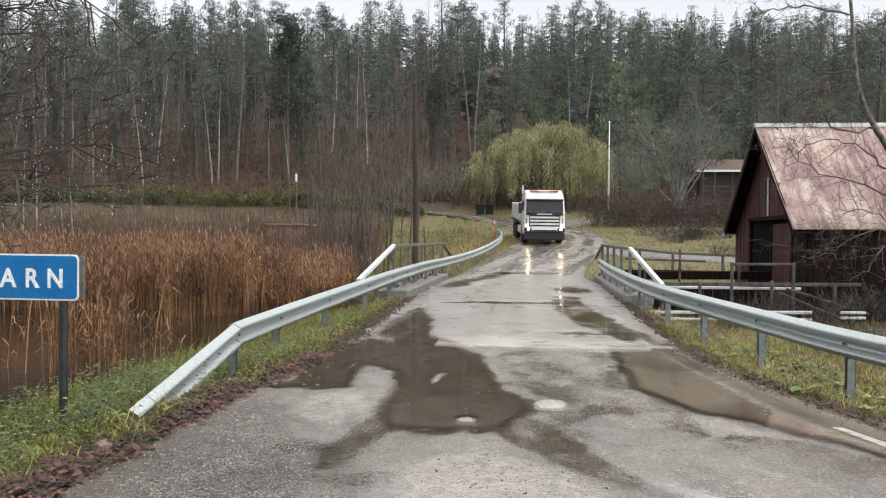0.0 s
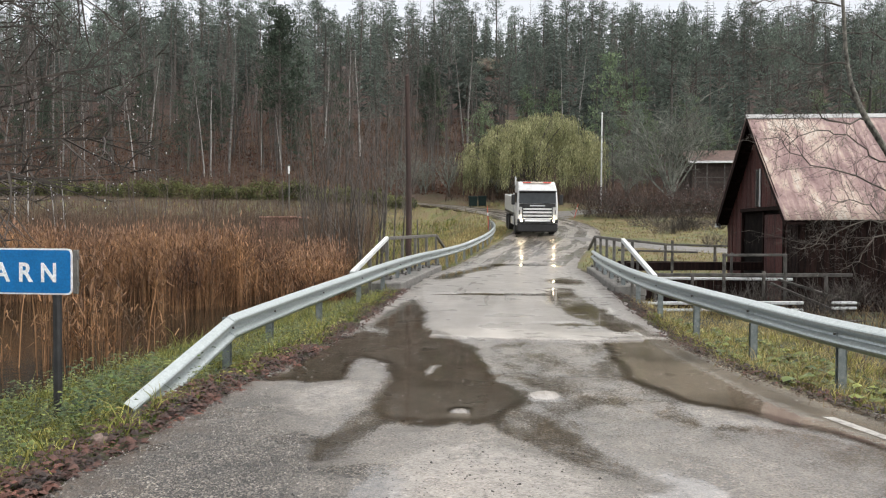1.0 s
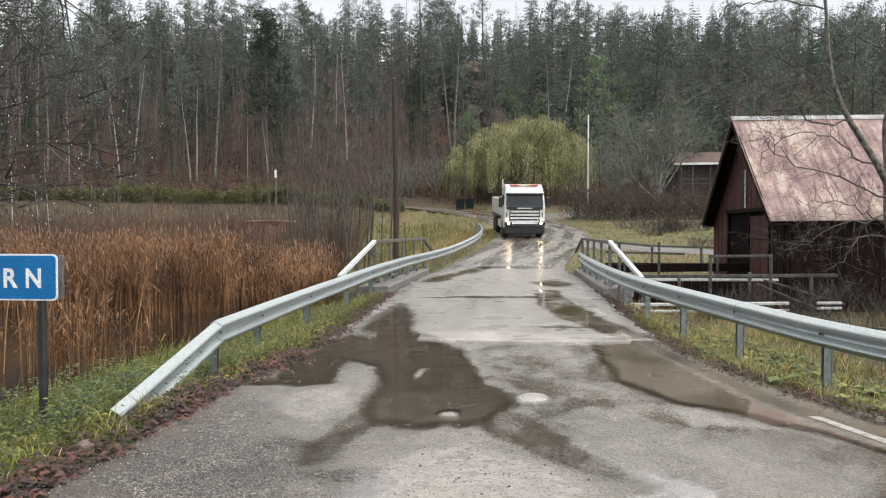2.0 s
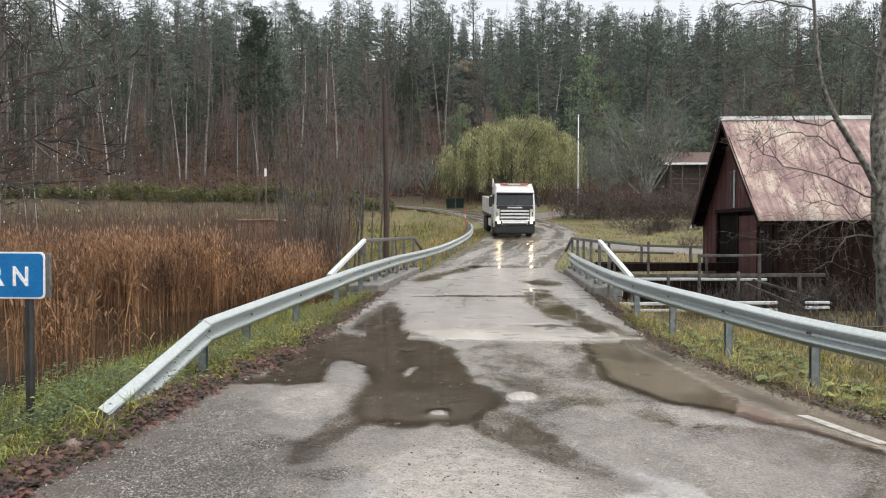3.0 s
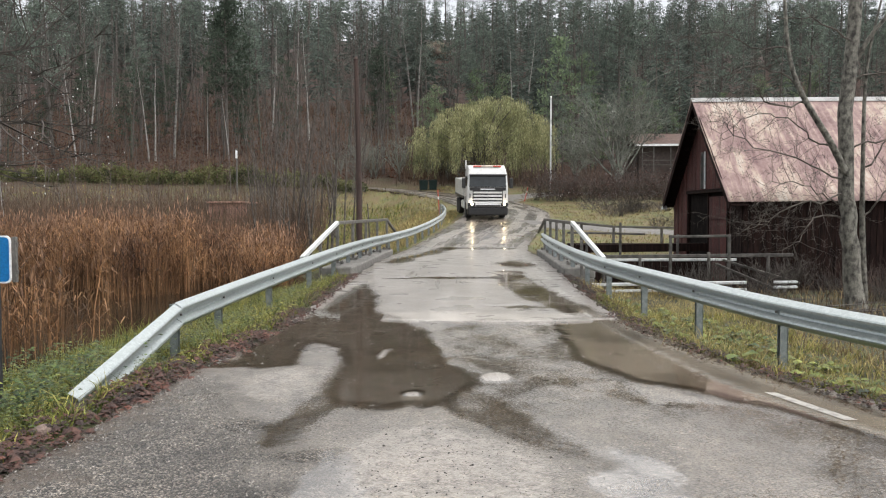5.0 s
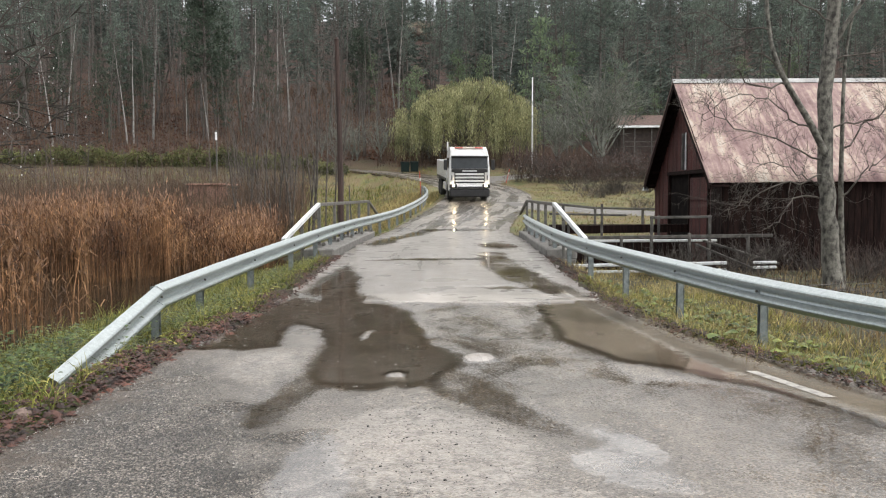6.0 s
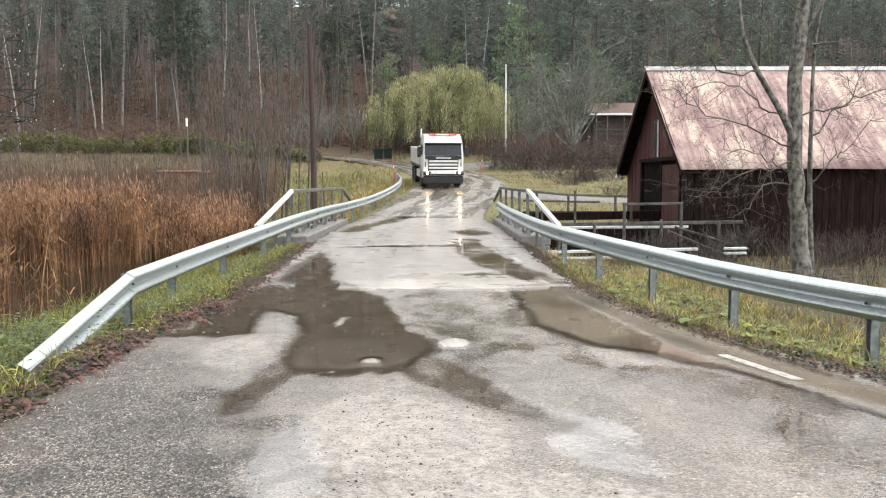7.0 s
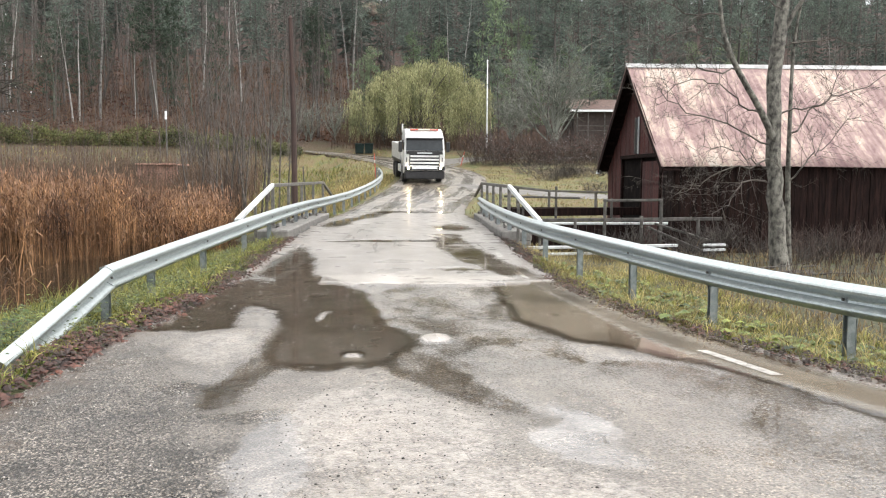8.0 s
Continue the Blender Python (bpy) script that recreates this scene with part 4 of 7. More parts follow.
pond = M()
pond.add([(-60, -16, -0.7), (-4.6, -16, -0.7), (-4.6, 37, -0.7), (-60, 37, -0.7)], [(0, 1, 2, 3)])
tagged(part("pond_water", pond, POND), "still dark pond water among the reeds", "water", kind="structure")
brook = M()
brook.add([(-4.6, 20.8, -0.7), (24, 20.8, -0.7), (24, 30.2, -0.7), (-4.6, 30.2, -0.7)], [(0, 1, 2, 3)])
tagged(part("stream_water", brook, POND), "dark stream water under the bridge", "water", kind="structure")


# ---- bridge and guardrails
def w_profile(s):
    """The two-wave section of a crash barrier beam, its face towards s, as a thin closed band."""
    face = [(0.0, 0.012), (0.018, 0.004), (0.078, -0.035), (0.088, -0.052), (0.084, -0.08), (0.010, -0.130), (0.004, -0.155), (0.010, -0.180), (0.088, -0.225), (0.095, -0.245), (0.088, -0.262), (0.022, -0.305), (0.0, -0.315)]
    front = [(s * a, u) for a, u in face]
    back = [(s * (a - 0.012), u + (0.004 if i < 6 else -0.004)) for i, (a, u) in enumerate(face)]
    return front + back[::-1]


def guardrail(points, s, post_at, label, tail=None):
    """points: top edge of the beam; s: side that faces the road; post_at: distances along y."""
    rail = thing("guardrail", label, "guardrail", "guardrails by the bridge")
    line = smooth_line(points, 6)
    m = M()
    if tail:
        m.sweep([tail[0], tail[1]], w_profile(s), True)
        part("end_section", m, GALV, rail, "end section sloping down to the ground")
        m = M()
    m.sweep([tuple(p) for p in line], w_profile(s), True)
    part("beam", m, GALV, rail, "galvanised two-wave steel beam")
    mp = None
    for y in post_at:
        x, z = np.interp(y, line[:, 1], line[:, 0]), np.interp(y, line[:, 1], line[:, 2])
        g = h(x, y) - 0.15
        if 20.5 < y < 30.2:
            g = 0.1
        m = M()
        for dx, dy, sx, sy in ((-s * 0.105, 0, 0.012, 0.10), (-s * 0.06, 0.045, 0.09, 0.01), (-s * 0.06, -0.045, 0.09, 0.01)):
            m.box((x + dx, y + dy, (g + z - 0.02) / 2), (sx, sy, z - 0.02 - g))
        m.box((x - s * 0.012, y, z - 0.155), (0.03, 0.09, 0.1))
        p = part("post", m, POST_STEEL, rail)
        b = M()
        b.tube([(x + s * 0.01, y, z - 0.155), (x + s * 0.035, y, z - 0.155)], 0.016, 6)
        part("bolt", b, OLD_STEEL, p)
    # overlaps of the beam lengths
    k = 0
    for y in post_at[::2]:
        x, z = np.interp(y, line[:, 1], line[:, 0]), np.interp(y, line[:, 1], line[:, 2])
        i = int(np.argmin(np.abs(line[:, 1] - y)))
        d = line[min(i + 1, len(line) - 1)] - line[max(i - 1, 0)]
        d = d / np.linalg.norm(d)
        m = M()
        a = np.array([x, y, z]) - d * 0.15
        c = np.array([x, y, z]) + d * 0.15
        m.sweep([tuple(a), tuple(c)], [(p + s * 0.005, u) for p, u in w_profile(s)], True)
        part("splice", m, GALV, rail)
    return rail


LEFT_RAIL = [(-3.87, 10.3, 0.52), (-3.8, 13, 0.6), (-3.66, 17, 0.71), (-3.58, 21, 0.79), (-3.5, 26, 0.83), (-3.3, 31, 0.85), (-2.85, 36, 0.98), (-2.35, 42, 1.28), (-2.1, 47, 1.6), (-2.2, 51, 1.92), (-2.6, 54.5, 2.2)]
RIGHT_RAIL = [(9.0, 1.2, 0.50), (7.0, 3.4, 0.535), (5.4, 5.8, 0.565), (4.3, 8.1, 0.59), (3.62, 10.1, 0.625), (3.15, 12.15, 0.675), (2.78, 14.3, 0.71), (2.5, 16.4, 0.735), (2.36, 18.6, 0.75), (2.25, 22, 0.79), (2.25, 27, 0.83), (2.4, 31.5, 0.85)]
guardrail(LEFT_RAIL, 1, [10.35, 12.0, 14.6, 17.6, 20.3, 22.4, 24.4, 26.4, 28.4, 30.4, 32.4, 34.4, 36.4, 38.4, 40.4, 42.4, 44.4, 46.4, 48.4, 50.4, 52.4, 54.3],
          "galvanised guardrail along the road edge with a sloped end", ((-3.68, 7.12, 0.05), (-3.87, 10.3, 0.52)))


def guardrail_right():
    guardrail(RIGHT_RAIL, -1, [3.4, 5.8, 8.1, 10.1, 12.15, 14.3, 16.4, 18.6, 20.8, 23.3, 25.3, 27.3, 29.3, 31.3], "galvanised guardrail curving away from the bridge")


guardrail_right()


def bridge():
    b = thing("bridge", "short concrete road bridge with low kerb plinths", "bridge", kind="structure")
    m = M()
    m.box((-0.6, 25.4, -0.22), (6.9, 9.8, 0.5), bevel=0.03)
    part("deck_slab", m, CONCRETE, b)
    for y in (20.9, 29.9):
        m = M()
        m.box((-0.6, y, -1.0), (7.4, 0.7, 1.5), bevel=0.04)
        part("abutment", m, CONCRETE, b)
    for x in (-3.62, 2.48):
        m = M()
        m.box((x, 25.4, 0.15), (0.78, 9.8, 0.26), bevel=0.03)
        part("kerb_plinth", m, CONCRETE, b, "weathered concrete kerb plinth")


bridge()


def bridge_railing(x0, x1, s, label, foot=0.22):
    """A steel railing with sloped ends; s: outer side."""
    r = thing("bridge_railing", label, "railing", "bridge railings")
    y0, y1, top = 21.7, 30.0, 1.38
    xa = lambda y: x0 + (x1 - x0) * (y - y0) / (y1 - y0)
    m = M()
    m.beam((x0, y0, top), (x1, y1, top), 0.09, 0.09, 0.01)
    part("top_rail", m, OLD_STEEL, r)
    m = M()
    m.beam((xa(17.8) + s * foot, 17.8, 0.66), (x0, y0, top + 0.005), 0.1, 0.10, 0.01)
    # paler than the other bars: the light it catches is in the colour
    part("sloped_end", m, PALE_STEEL, r, "sloped end bar, caught light put into its pale colour")
    m = M()
    m.beam((x1, y1, top), (x1 - s * 0.05, y1 + 2.6, 0.85), 0.09, 0.09, 0.01)
    part("sloped_end", m, OLD_STEEL, r)
    for y in (19.8,):
        m = M()
        m.beam((xa(y), y, -0.1), (xa(y), y, 1.0), 0.07, 0.07, 0.008)
        part("post", m, OLD_STEEL, r)
    for i in range(5):
        y = y0 + 0.02 + i * (y1 - y0 - 0.04) / 4
        m = M()
        m.beam((xa(y), y, 0.31), (xa(y), y, top - 0.04), 0.08, 0.08, 0.008)
        p = part("post", m, OLD_STEEL, r)
        m = M()
        m.box((xa(y), y, 0.325), (0.3, 0.3, 0.025), bevel=0.004)
        part("base_plate", m, OLD_STEEL, p)
        for dx in (-0.11, 0.11):
            for dy in (-0.11, 0.11):
                m = M()
                m.tube([(xa(y) + dx, y + dy, 0.27), (xa(y) + dx, y + dy, 0.375)], 0.022, 6)
                part("bolt", m, OLD_STEEL, p)


bridge_railing(-3.8, -3.42, -1, "grey steel bridge railing above the stream", -0.08)
bridge_railing(2.42, 2.36, 1, "grey steel bridge railing beside the barn")


# ---- the red barn
def barn():
    b = thing("barn", "old red timber barn with a rusty corrugated roof", "barn")
    X0, X1, Y0, Y1, eave, ridge, base = 7.1, 19.5, 22.6, 30.25, 2.05, 5.12, -0.9
    ym = (Y0 + Y1) / 2

    def roof_z(y):
        return ridge - abs(y - ym) * (ridge - eave) / (ym - Y0)

    core = M()
    prof = [(Y0, base), (Y1, base), (Y1, eave), (ym, ridge - 0.05), (Y0, eave)]
    core.add([(x, y, z) for x in (X0 + 0.06, X1) for y, z in prof], [(4, 3, 2, 1, 0), (5, 6, 7, 8, 9)] + [(i, (i + 1) % 5, 5 + (i + 1) % 5, 5 + i) for i in range(5)])
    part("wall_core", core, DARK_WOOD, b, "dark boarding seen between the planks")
    # gable boards
    y = Y0 - 0.02
    rnd = random.Random(4)
    while y < Y1:
        w = rnd.uniform(0.13, 0.17)
        if not (23.75 < y + w / 2 < 28.25):
            lo = base
        else:
            lo = 2.26
        m = M()
        top = min(roof_z(y), roof_z(y + w)) - 0.02
        if top > lo + 0.1:
            m.box((X0 + rnd.uniform(-0.008, 0.008), y + w / 2, (lo + top) / 2), (0.03, w - 0.012, top - lo))
            # boards next to the near eave have its shade put into their colour
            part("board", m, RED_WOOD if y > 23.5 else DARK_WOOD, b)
        y += w
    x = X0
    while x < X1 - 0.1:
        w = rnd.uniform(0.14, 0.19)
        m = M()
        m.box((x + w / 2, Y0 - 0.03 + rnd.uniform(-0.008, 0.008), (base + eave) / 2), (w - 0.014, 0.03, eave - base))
        # the long wall's shade is painted in with the darker boards
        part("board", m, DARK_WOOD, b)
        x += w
    # broad opening under a lintel: one side open, a near-black sheet painted as its inner shade; the other leaf is shut
    door = part("doorway", M_box((X0 + 0.04, 26.0, 0.75), (0.03, 4.4, 2.95)), SHADE_WOOD, b, "open doorway, its inner shade put into a near-black sheet")
    for i in range(11):
        part("plank", M_box((X0 - 0.03, 23.88 + i * 0.17, 0.72), (0.03, 0.158, 2.8)), RED_WOOD, door)
    for z in (0.0, 1.5):
        part("ledge", M_box((X0 - 0.055, 24.73, z), (0.025, 1.75, 0.12)), RED_WOOD, door)
    m = M()
    m.box((X0 - 0.06, 26.0, 2.3), (0.12, 4.6, 0.12), bevel=0.01)
    part("lintel", m, DARK_WOOD, door, "dark weathered lintel")
    for yy in (23.76, 25.75, 28.24):
        m = M()
        m.box((X0 - 0.03, yy, 0.75), (0.09, 0.1, 2.98), bevel=0.01)
        part("door_frame", m, DARK_WOOD, door)
    # tall narrow window with small panes
    w = part("window", M_box((X0 - 0.02, 26.38, 2.97), (0.05, 0.42, 1.14)), BLACK, b, "tall narrow window with pale worn glazing bars")
    for dz in (-0.55, -0.28, 0.0, 0.28, 0.55):
        part("glazing_bar", M_box((X0 - 0.06, 26.38, 2.97 + dz), (0.03, 0.4, 0.03)), GREY_WOOD, w)
    for dy in (-0.2, 0.2):
        part("window_frame", M_box((X0 - 0.06, 26.38 + dy, 2.97), (0.035, 0.05, 1.17)), SIGN_WHITE if dy < 0 else GREY_WOOD, w)
    # roof: rows of corrugated sheets on both slopes
    slope = math.atan2(ridge - eave, ym - Y0)
    over = 0.22
    length = (ym - Y0 + over) / math.cos(slope)
    for side in (-1, 1):
        m = M()
        xs = np.arange(X0 - 0.44, X1 + 0.4, 0.045)
        nv = 8
        for j in range(nv + 1):
            t = j / nv
            yy = ym + side * t * length * math.cos(slope)
            zz = ridge + 0.07 - t * length * math.sin(slope)
            for i, xx in enumerate(xs):
                wob = 0.012 * math.sin(xx * 0.9 + side) + (0.012 if j % 3 == 1 else 0)
                m.v.append((xx, yy, zz + 0.007 * math.cos(xx * 2 * math.pi / 0.18) + wob - 0.02 * math.sin(t * 3.1)))
        n = len(xs)
        for j in range(nv):
            for i in range(n - 1):
                k = j * n + i
                m.f.append((k, k + 1, k + n + 1, k + n))
        roof = part("roof", m, RUST_TIN, b, "rusty corrugated iron roof", True)
        sol = roof.modifiers.new("thickness", "SOLIDIFY")
        sol.thickness = 0.012
        # barge boards
        m = M()
        e = ym + side * length * math.cos(slope)
        f = ridge - length * math.sin(slope)
        m.add([(X0 - 0.38, ym, ridge - 0.02), (X0 + 0.1, ym, ridge - 0.02), (X0 + 0.1, e, f - 0.02), (X0 - 0.38, e, f - 0.02), (X0 - 0.38, ym, ridge - 0.05), (X0 + 0.1, ym, ridge - 0.05), (X0 + 0.1, e, f - 0.05), (X0 - 0.38, e, f - 0.05)],
              [(0, 1, 2, 3), (7, 6, 5, 4), (0, 4, 5, 1), (1, 5, 6, 2), (2, 6, 7, 3), (3, 7, 4, 0)])
        # closed underside, its dark colour includes the shade below the roof edge
        part("soffit", m, DARK_WOOD, b)
        m = M()
        m.beam((X0 - 0.40, ym, ridge - 0.06), (X0 - 0.40, ym + side * length * math.cos(slope), ridge - 0.06 - length * math.sin(slope)), 0.035, 0.2, 0.005)
        part("barge_board", m, DARK_WOOD, b)
        for k in range(7):
            t = 0.12 + k * 0.14
            part("purlin", M_box((X0 - 0.16, ym + side * t * length * math.cos(slope), ridge - 0.07 - t * length * math.sin(slope)), (0.32, 0.08, 0.08)), DARK_WOOD, b)
    m = M()
    m.sweep([(X0 - 0.46, ym, ridge + 0.10), (X1 + 0.4, ym, ridge + 0.10)], [(-0.16, -0.11), (-0.02, 0.03), (0.02, 0.03), (0.16, -0.11), (0.14, -0.12), (0, 0.0), (-0.14, -0.12)], True)
    part("ridge_cap", m, CAP_SHEET, b, "pale sheet metal ridge cap")
    # yard lamp under the far eave
    m = M()
    m.tube([(X0 - 0.35, Y1 + 0.2, 2.0), (X0 - 0.35, Y1 + 0.2, 1.75)], [0.03, 0.12], 10)
    part("lamp", m, PALE_STEEL, b, "small pale lamp under the eave")


def M_box(c, s, bevel=0.0):
    m = M()
    m.box(c, s, None, bevel)
    return m


barn()


# ---- trees
def quad(m, p, a, b):
    """A leaf-like diamond from p: along a, half width b."""
    p, a, b = Vector(p), Vector(a), Vector(b)
    m.add([p, p + a * 0.45 + b, p + a, p + a * 0.45 - b], [(0, 1, 2, 3)])


def rvec(r):
    while True:
        v = Vector((r.uniform(-1, 1), r.uniform(-1, 1), r.uniform(-1, 1)))
        if 0.05 < v.length < 1:
            return v.normalized()


def spruce_meshes(seed, H, R, layer=0.036):
    """A spruce: whorls of drooping boughs, each a fan of overlapping sprays, ragged and gappy low down."""
    r = random.Random(seed)
    t = M()
    t.tube([(0, 0, -0.4), (0.02, 0, H * 0.5), (0, 0.02, H)], [0.012 * H, 0.007 * H, 0.01], 6)
    c = M()
    z = H * r.uniform(0.08, 0.24)
    low = z
    while z < H * 0.985:
        k = 1 - z / H
        L = R * (k ** 0.8) * r.uniform(0.7, 1.12) * (0.55 + 0.45 * min(1.0, (z - low) / (0.15 * H))) + 0.14
        nb = 7 if k > 0.5 else 6 if k > 0.15 else 5
        a0 = r.uniform(0, 6.28)
        for i in range(nb):
            if r.random() < 0.14:
                continue
            a = a0 + 6.283 * i / nb + r.uniform(-0.35, 0.35)
            l = L * r.uniform(0.6, 1.2)
            d = Vector((math.cos(a), math.sin(a), 0))
            s = Vector((-d.y, d.x, 0))
            sag = r.uniform(0.3, 0.6)
            for q, (u, side) in enumerate(((0.1, 0.0), (0.3, -0.35), (0.35, 0.35), (0.62, -0.2), (0.66, 0.22))):
                p = Vector((0, 0, z + r.uniform(-0.1, 0.1))) + d * l * u + Vector((0, 0, -sag * l * u * u + 0.15 * l * u))
                e = d * l * r.uniform(0.36, 0.5) + s * side * l + Vector((0, 0, -l * r.uniform(0.06, 0.3)))
                quad(c, p, e, (s * r.uniform(-1, 1) + Vector((0, 0, r.uniform(0.3, 1.0)))).normalized() * l * r.uniform(0.06, 0.10))
        z += H * layer * r.uniform(0.75, 1.3)
    return mesh_of("trunk", t, BARK), mesh_of("crown", c, SPRUCE)


def pine_meshes(seed, H, R, needle=None, clumps=34, start=0.5, tufts=38):
    """A pine: bare stem below, above it uneven pads of needles at the ends of crooked boughs."""
    r = random.Random(seed)
    t = M()
    lean = r.uniform(-0.04, 0.04) * H
    t.tube([(0, 0, -0.4), (lean * 0.3, 0.1, H * 0.35), (lean * 0.6, 0, H * 0.65), (lean, 0, H * 0.96)], [0.011 * H, 0.009 * H, 0.007 * H, 0.02], 6)
    c = M()
    for i in range(clumps):
        z = H * (start + (0.99 - start) * ((i + r.random()) / clumps) ** 0.9)
        k = (z / H - start) / (1 - start)
        L = R * (1.1 - 0.8 * k) * r.uniform(0.25, 1.15) * (0.6 + 0.4 * min(1.0, k * 5))
        a = r.uniform(0, 6.28)
        e = Vector((math.cos(a) * L + lean * z / H, math.sin(a) * L, z + L * r.uniform(-0.1, 0.35)))
        t.tube([(lean * z / H, 0, z - 0.25 * L), e], [0.05, 0.015], 3, False)
        s = R * r.uniform(0.2, 0.4)
        for j in range(tufts):
            v = rvec(r)
            p = e + Vector((v.x * s, v.y * s, v.z * s * 0.5)) * r.random() ** 0.5
            w = rvec(r)
            quad(c, p, (w + Vector((0, 0, 0.35))) * s * 0.42, rvec(r) * s * 0.075)
    return mesh_of("trunk", t, BARK), mesh_of("crown", c, needle or PINE)


def branch_out(m, r, p, d, L, rad, depth, up=0.25, spread=0.7, kids=5, sides=4, wob=0.12, thin=0.004):
    """A bare limb with side shoots, down to single twigs."""
    n = 4 if depth > 0 else 2
    pts, rr = [p], [rad]
    v = d.normalized()
    for i in range(n):
        v = (v + rvec(r) * wob + Vector((0, 0, up * 0.25))).normalized()
        pts.append(pts[-1] + v * L / n)
        rr.append(rad * (1 - 0.8 * (i + 1) / n))
    m.tube(pts, rr, sides if rad > 0.02 else 3, False)
    if depth == 0:
        return
    for i in range(kids):
        u = r.uniform(0.25, 1.0)
        k = min(int(u * n), n - 1)
        q = pts[k].lerp(pts[k + 1], u * n - k)
        ax = (pts[k + 1] - pts[k]).normalized()
        s = ax.cross(rvec(r)).normalized()
        branch_out(m, r, q, ax * (1 - spread * 0.5) + s * spread + Vector((0, 0, up * 0.3)), L * r.uniform(0.35, 0.6) * (1.15 - 0.5 * u), max(rad * 0.45, thin), depth - 1, up, spread, kids, sides, wob, thin)


def bare_meshes(seed, H, R, trunk_mat, twig_mat, limbs=26, start=0.35, up=0.5, kids=4, depth=1, rad=0.0085):
    r = random.Random(seed)
    t, c = M(), M()
    pts, rr = [Vector((0, 0, -0.3))], [rad * H]
    v = Vector((r.uniform(-0.05, 0.05), r.uniform(-0.05, 0.05), 1))
    n = 7
    for i in range(n):
        v = (v + rvec(r) * 0.06).normalized()
        pts.append(pts[-1] + v * (H + 0.3) / n)
        rr.append(rad * H * (1 - (i + 1) / n) + 0.008)
    t.tube(pts, rr, 6, False)
    for i in range(limbs):
        u = start + (0.98 - start) * (i + r.random()) / limbs
        k = min(int(u * n), n - 1)
        p = pts[k].lerp(pts[k + 1], u * n - k)
        a = r.uniform(0, 6.28)
        d = Vector((math.cos(a), math.sin(a), up + 0.5 * u))
        branch_out(c, r, p, d, R * (1.25 - 0.85 * u) * r.uniform(0.6, 1.1), max(rad * H * 0.28 * (1.1 - u), 0.016), depth, up, 0.6, kids, 3, 0.12, 0.011)
    return mesh_of("trunk", t, trunk_mat), mesh_of("crown", c, twig_mat)


def plant(name, meshes, x, y, s, turn, label, category, group, z=None, lean=0.0):
    """A tree of its own at a place: trunk and crown."""
    tree = tagged(new(name), label, category, group)
    tree.matrix_world = pose(x, y, h(x, y) if z is None else z, lean, lean * 0.6, turn) @ Matrix.Diagonal((s, s, s, 1))
    for me, nm in zip(meshes, ("trunk", "crown")):
        o = new(nm, me)
        o.parent = tree
    return tree


SPRUCES = [spruce_meshes(11 + i, 17, 2.6 + 0.3 * i) for i in range(6)]
PINES = [pine_meshes(31 + i, 17, 2.4 + 0.22 * i, None, 30 + 3 * i, (0.52, 0.42, 0.6, 0.36, 0.48)[i]) for i in range(5)]
BIRCHES = [bare_meshes(51 + i, 15, 2.4, BIRCH_BARK, TWIG, 26, 0.38) for i in range(4)]
ALDERS = [bare_meshes(71 + i, 11, 2.4, BARK, TWIG, 17, 0.3, 0.75, 4) for i in range(5)]
BANK_ALDERS = [bare_meshes(121 + i, 11, 2.0, DARK_BARK, ALDER_TWIG, 20, 0.2, 0.85, 4, 1, 0.006) for i in range(3)]


def fan_meshes(seed, H, kids=9, rad=0.085):
    """A garden tree: a short bole that breaks into many rising, much divided limbs."""
    r = random.Random(seed)
    t, c = M(), M()
    t.tube([(0, 0, -0.3), (0.05, 0, 0.8), (0, 0.05, 1.7)], [0.2, 0.17, 0.15], 7)
    for i in range(13):
        a = i * 2.4 + r.uniform(-0.3, 0.3)
        flare = r.uniform(0.15, 0.95)
        d = Vector((math.cos(a) * flare, math.sin(a) * flare, 1))
        branch_out(c, r, Vector((0, 0, r.uniform(0.7, 1.6))), d, H * r.uniform(0.55, 0.95), rad, 2, 0.2, 0.75, kids, 4, 0.2, 0.017)
    return mesh_of("trunk", t, PALE_TWIG), mesh_of("crown", c, PALE_TWIG)


PALES = [fan_meshes(81 + i, 8) for i in range(2)]
THIN_SHRUBS = [fan_meshes(85 + i, 8, 4, 0.06) for i in range(2)]
OAKS = [bare_meshes(141 + i, 10, 4.2, LICHEN_BARK, LICHEN_BARK, 15, 0.28, 0.35, 5, 2, 0.016) for i in range(2)]
WHITES = [bare_meshes(61 + i, 15, 2.2, WHITE_BIRCH, TWIG, 30, 0.3) for i in range(2)]
SAPLINGS = [bare_meshes(91 + i, 6, 1.3, BARK, RED_TWIG, 18, 0.08, 0.9, 4, 1, 0.007) for i in range(3)]


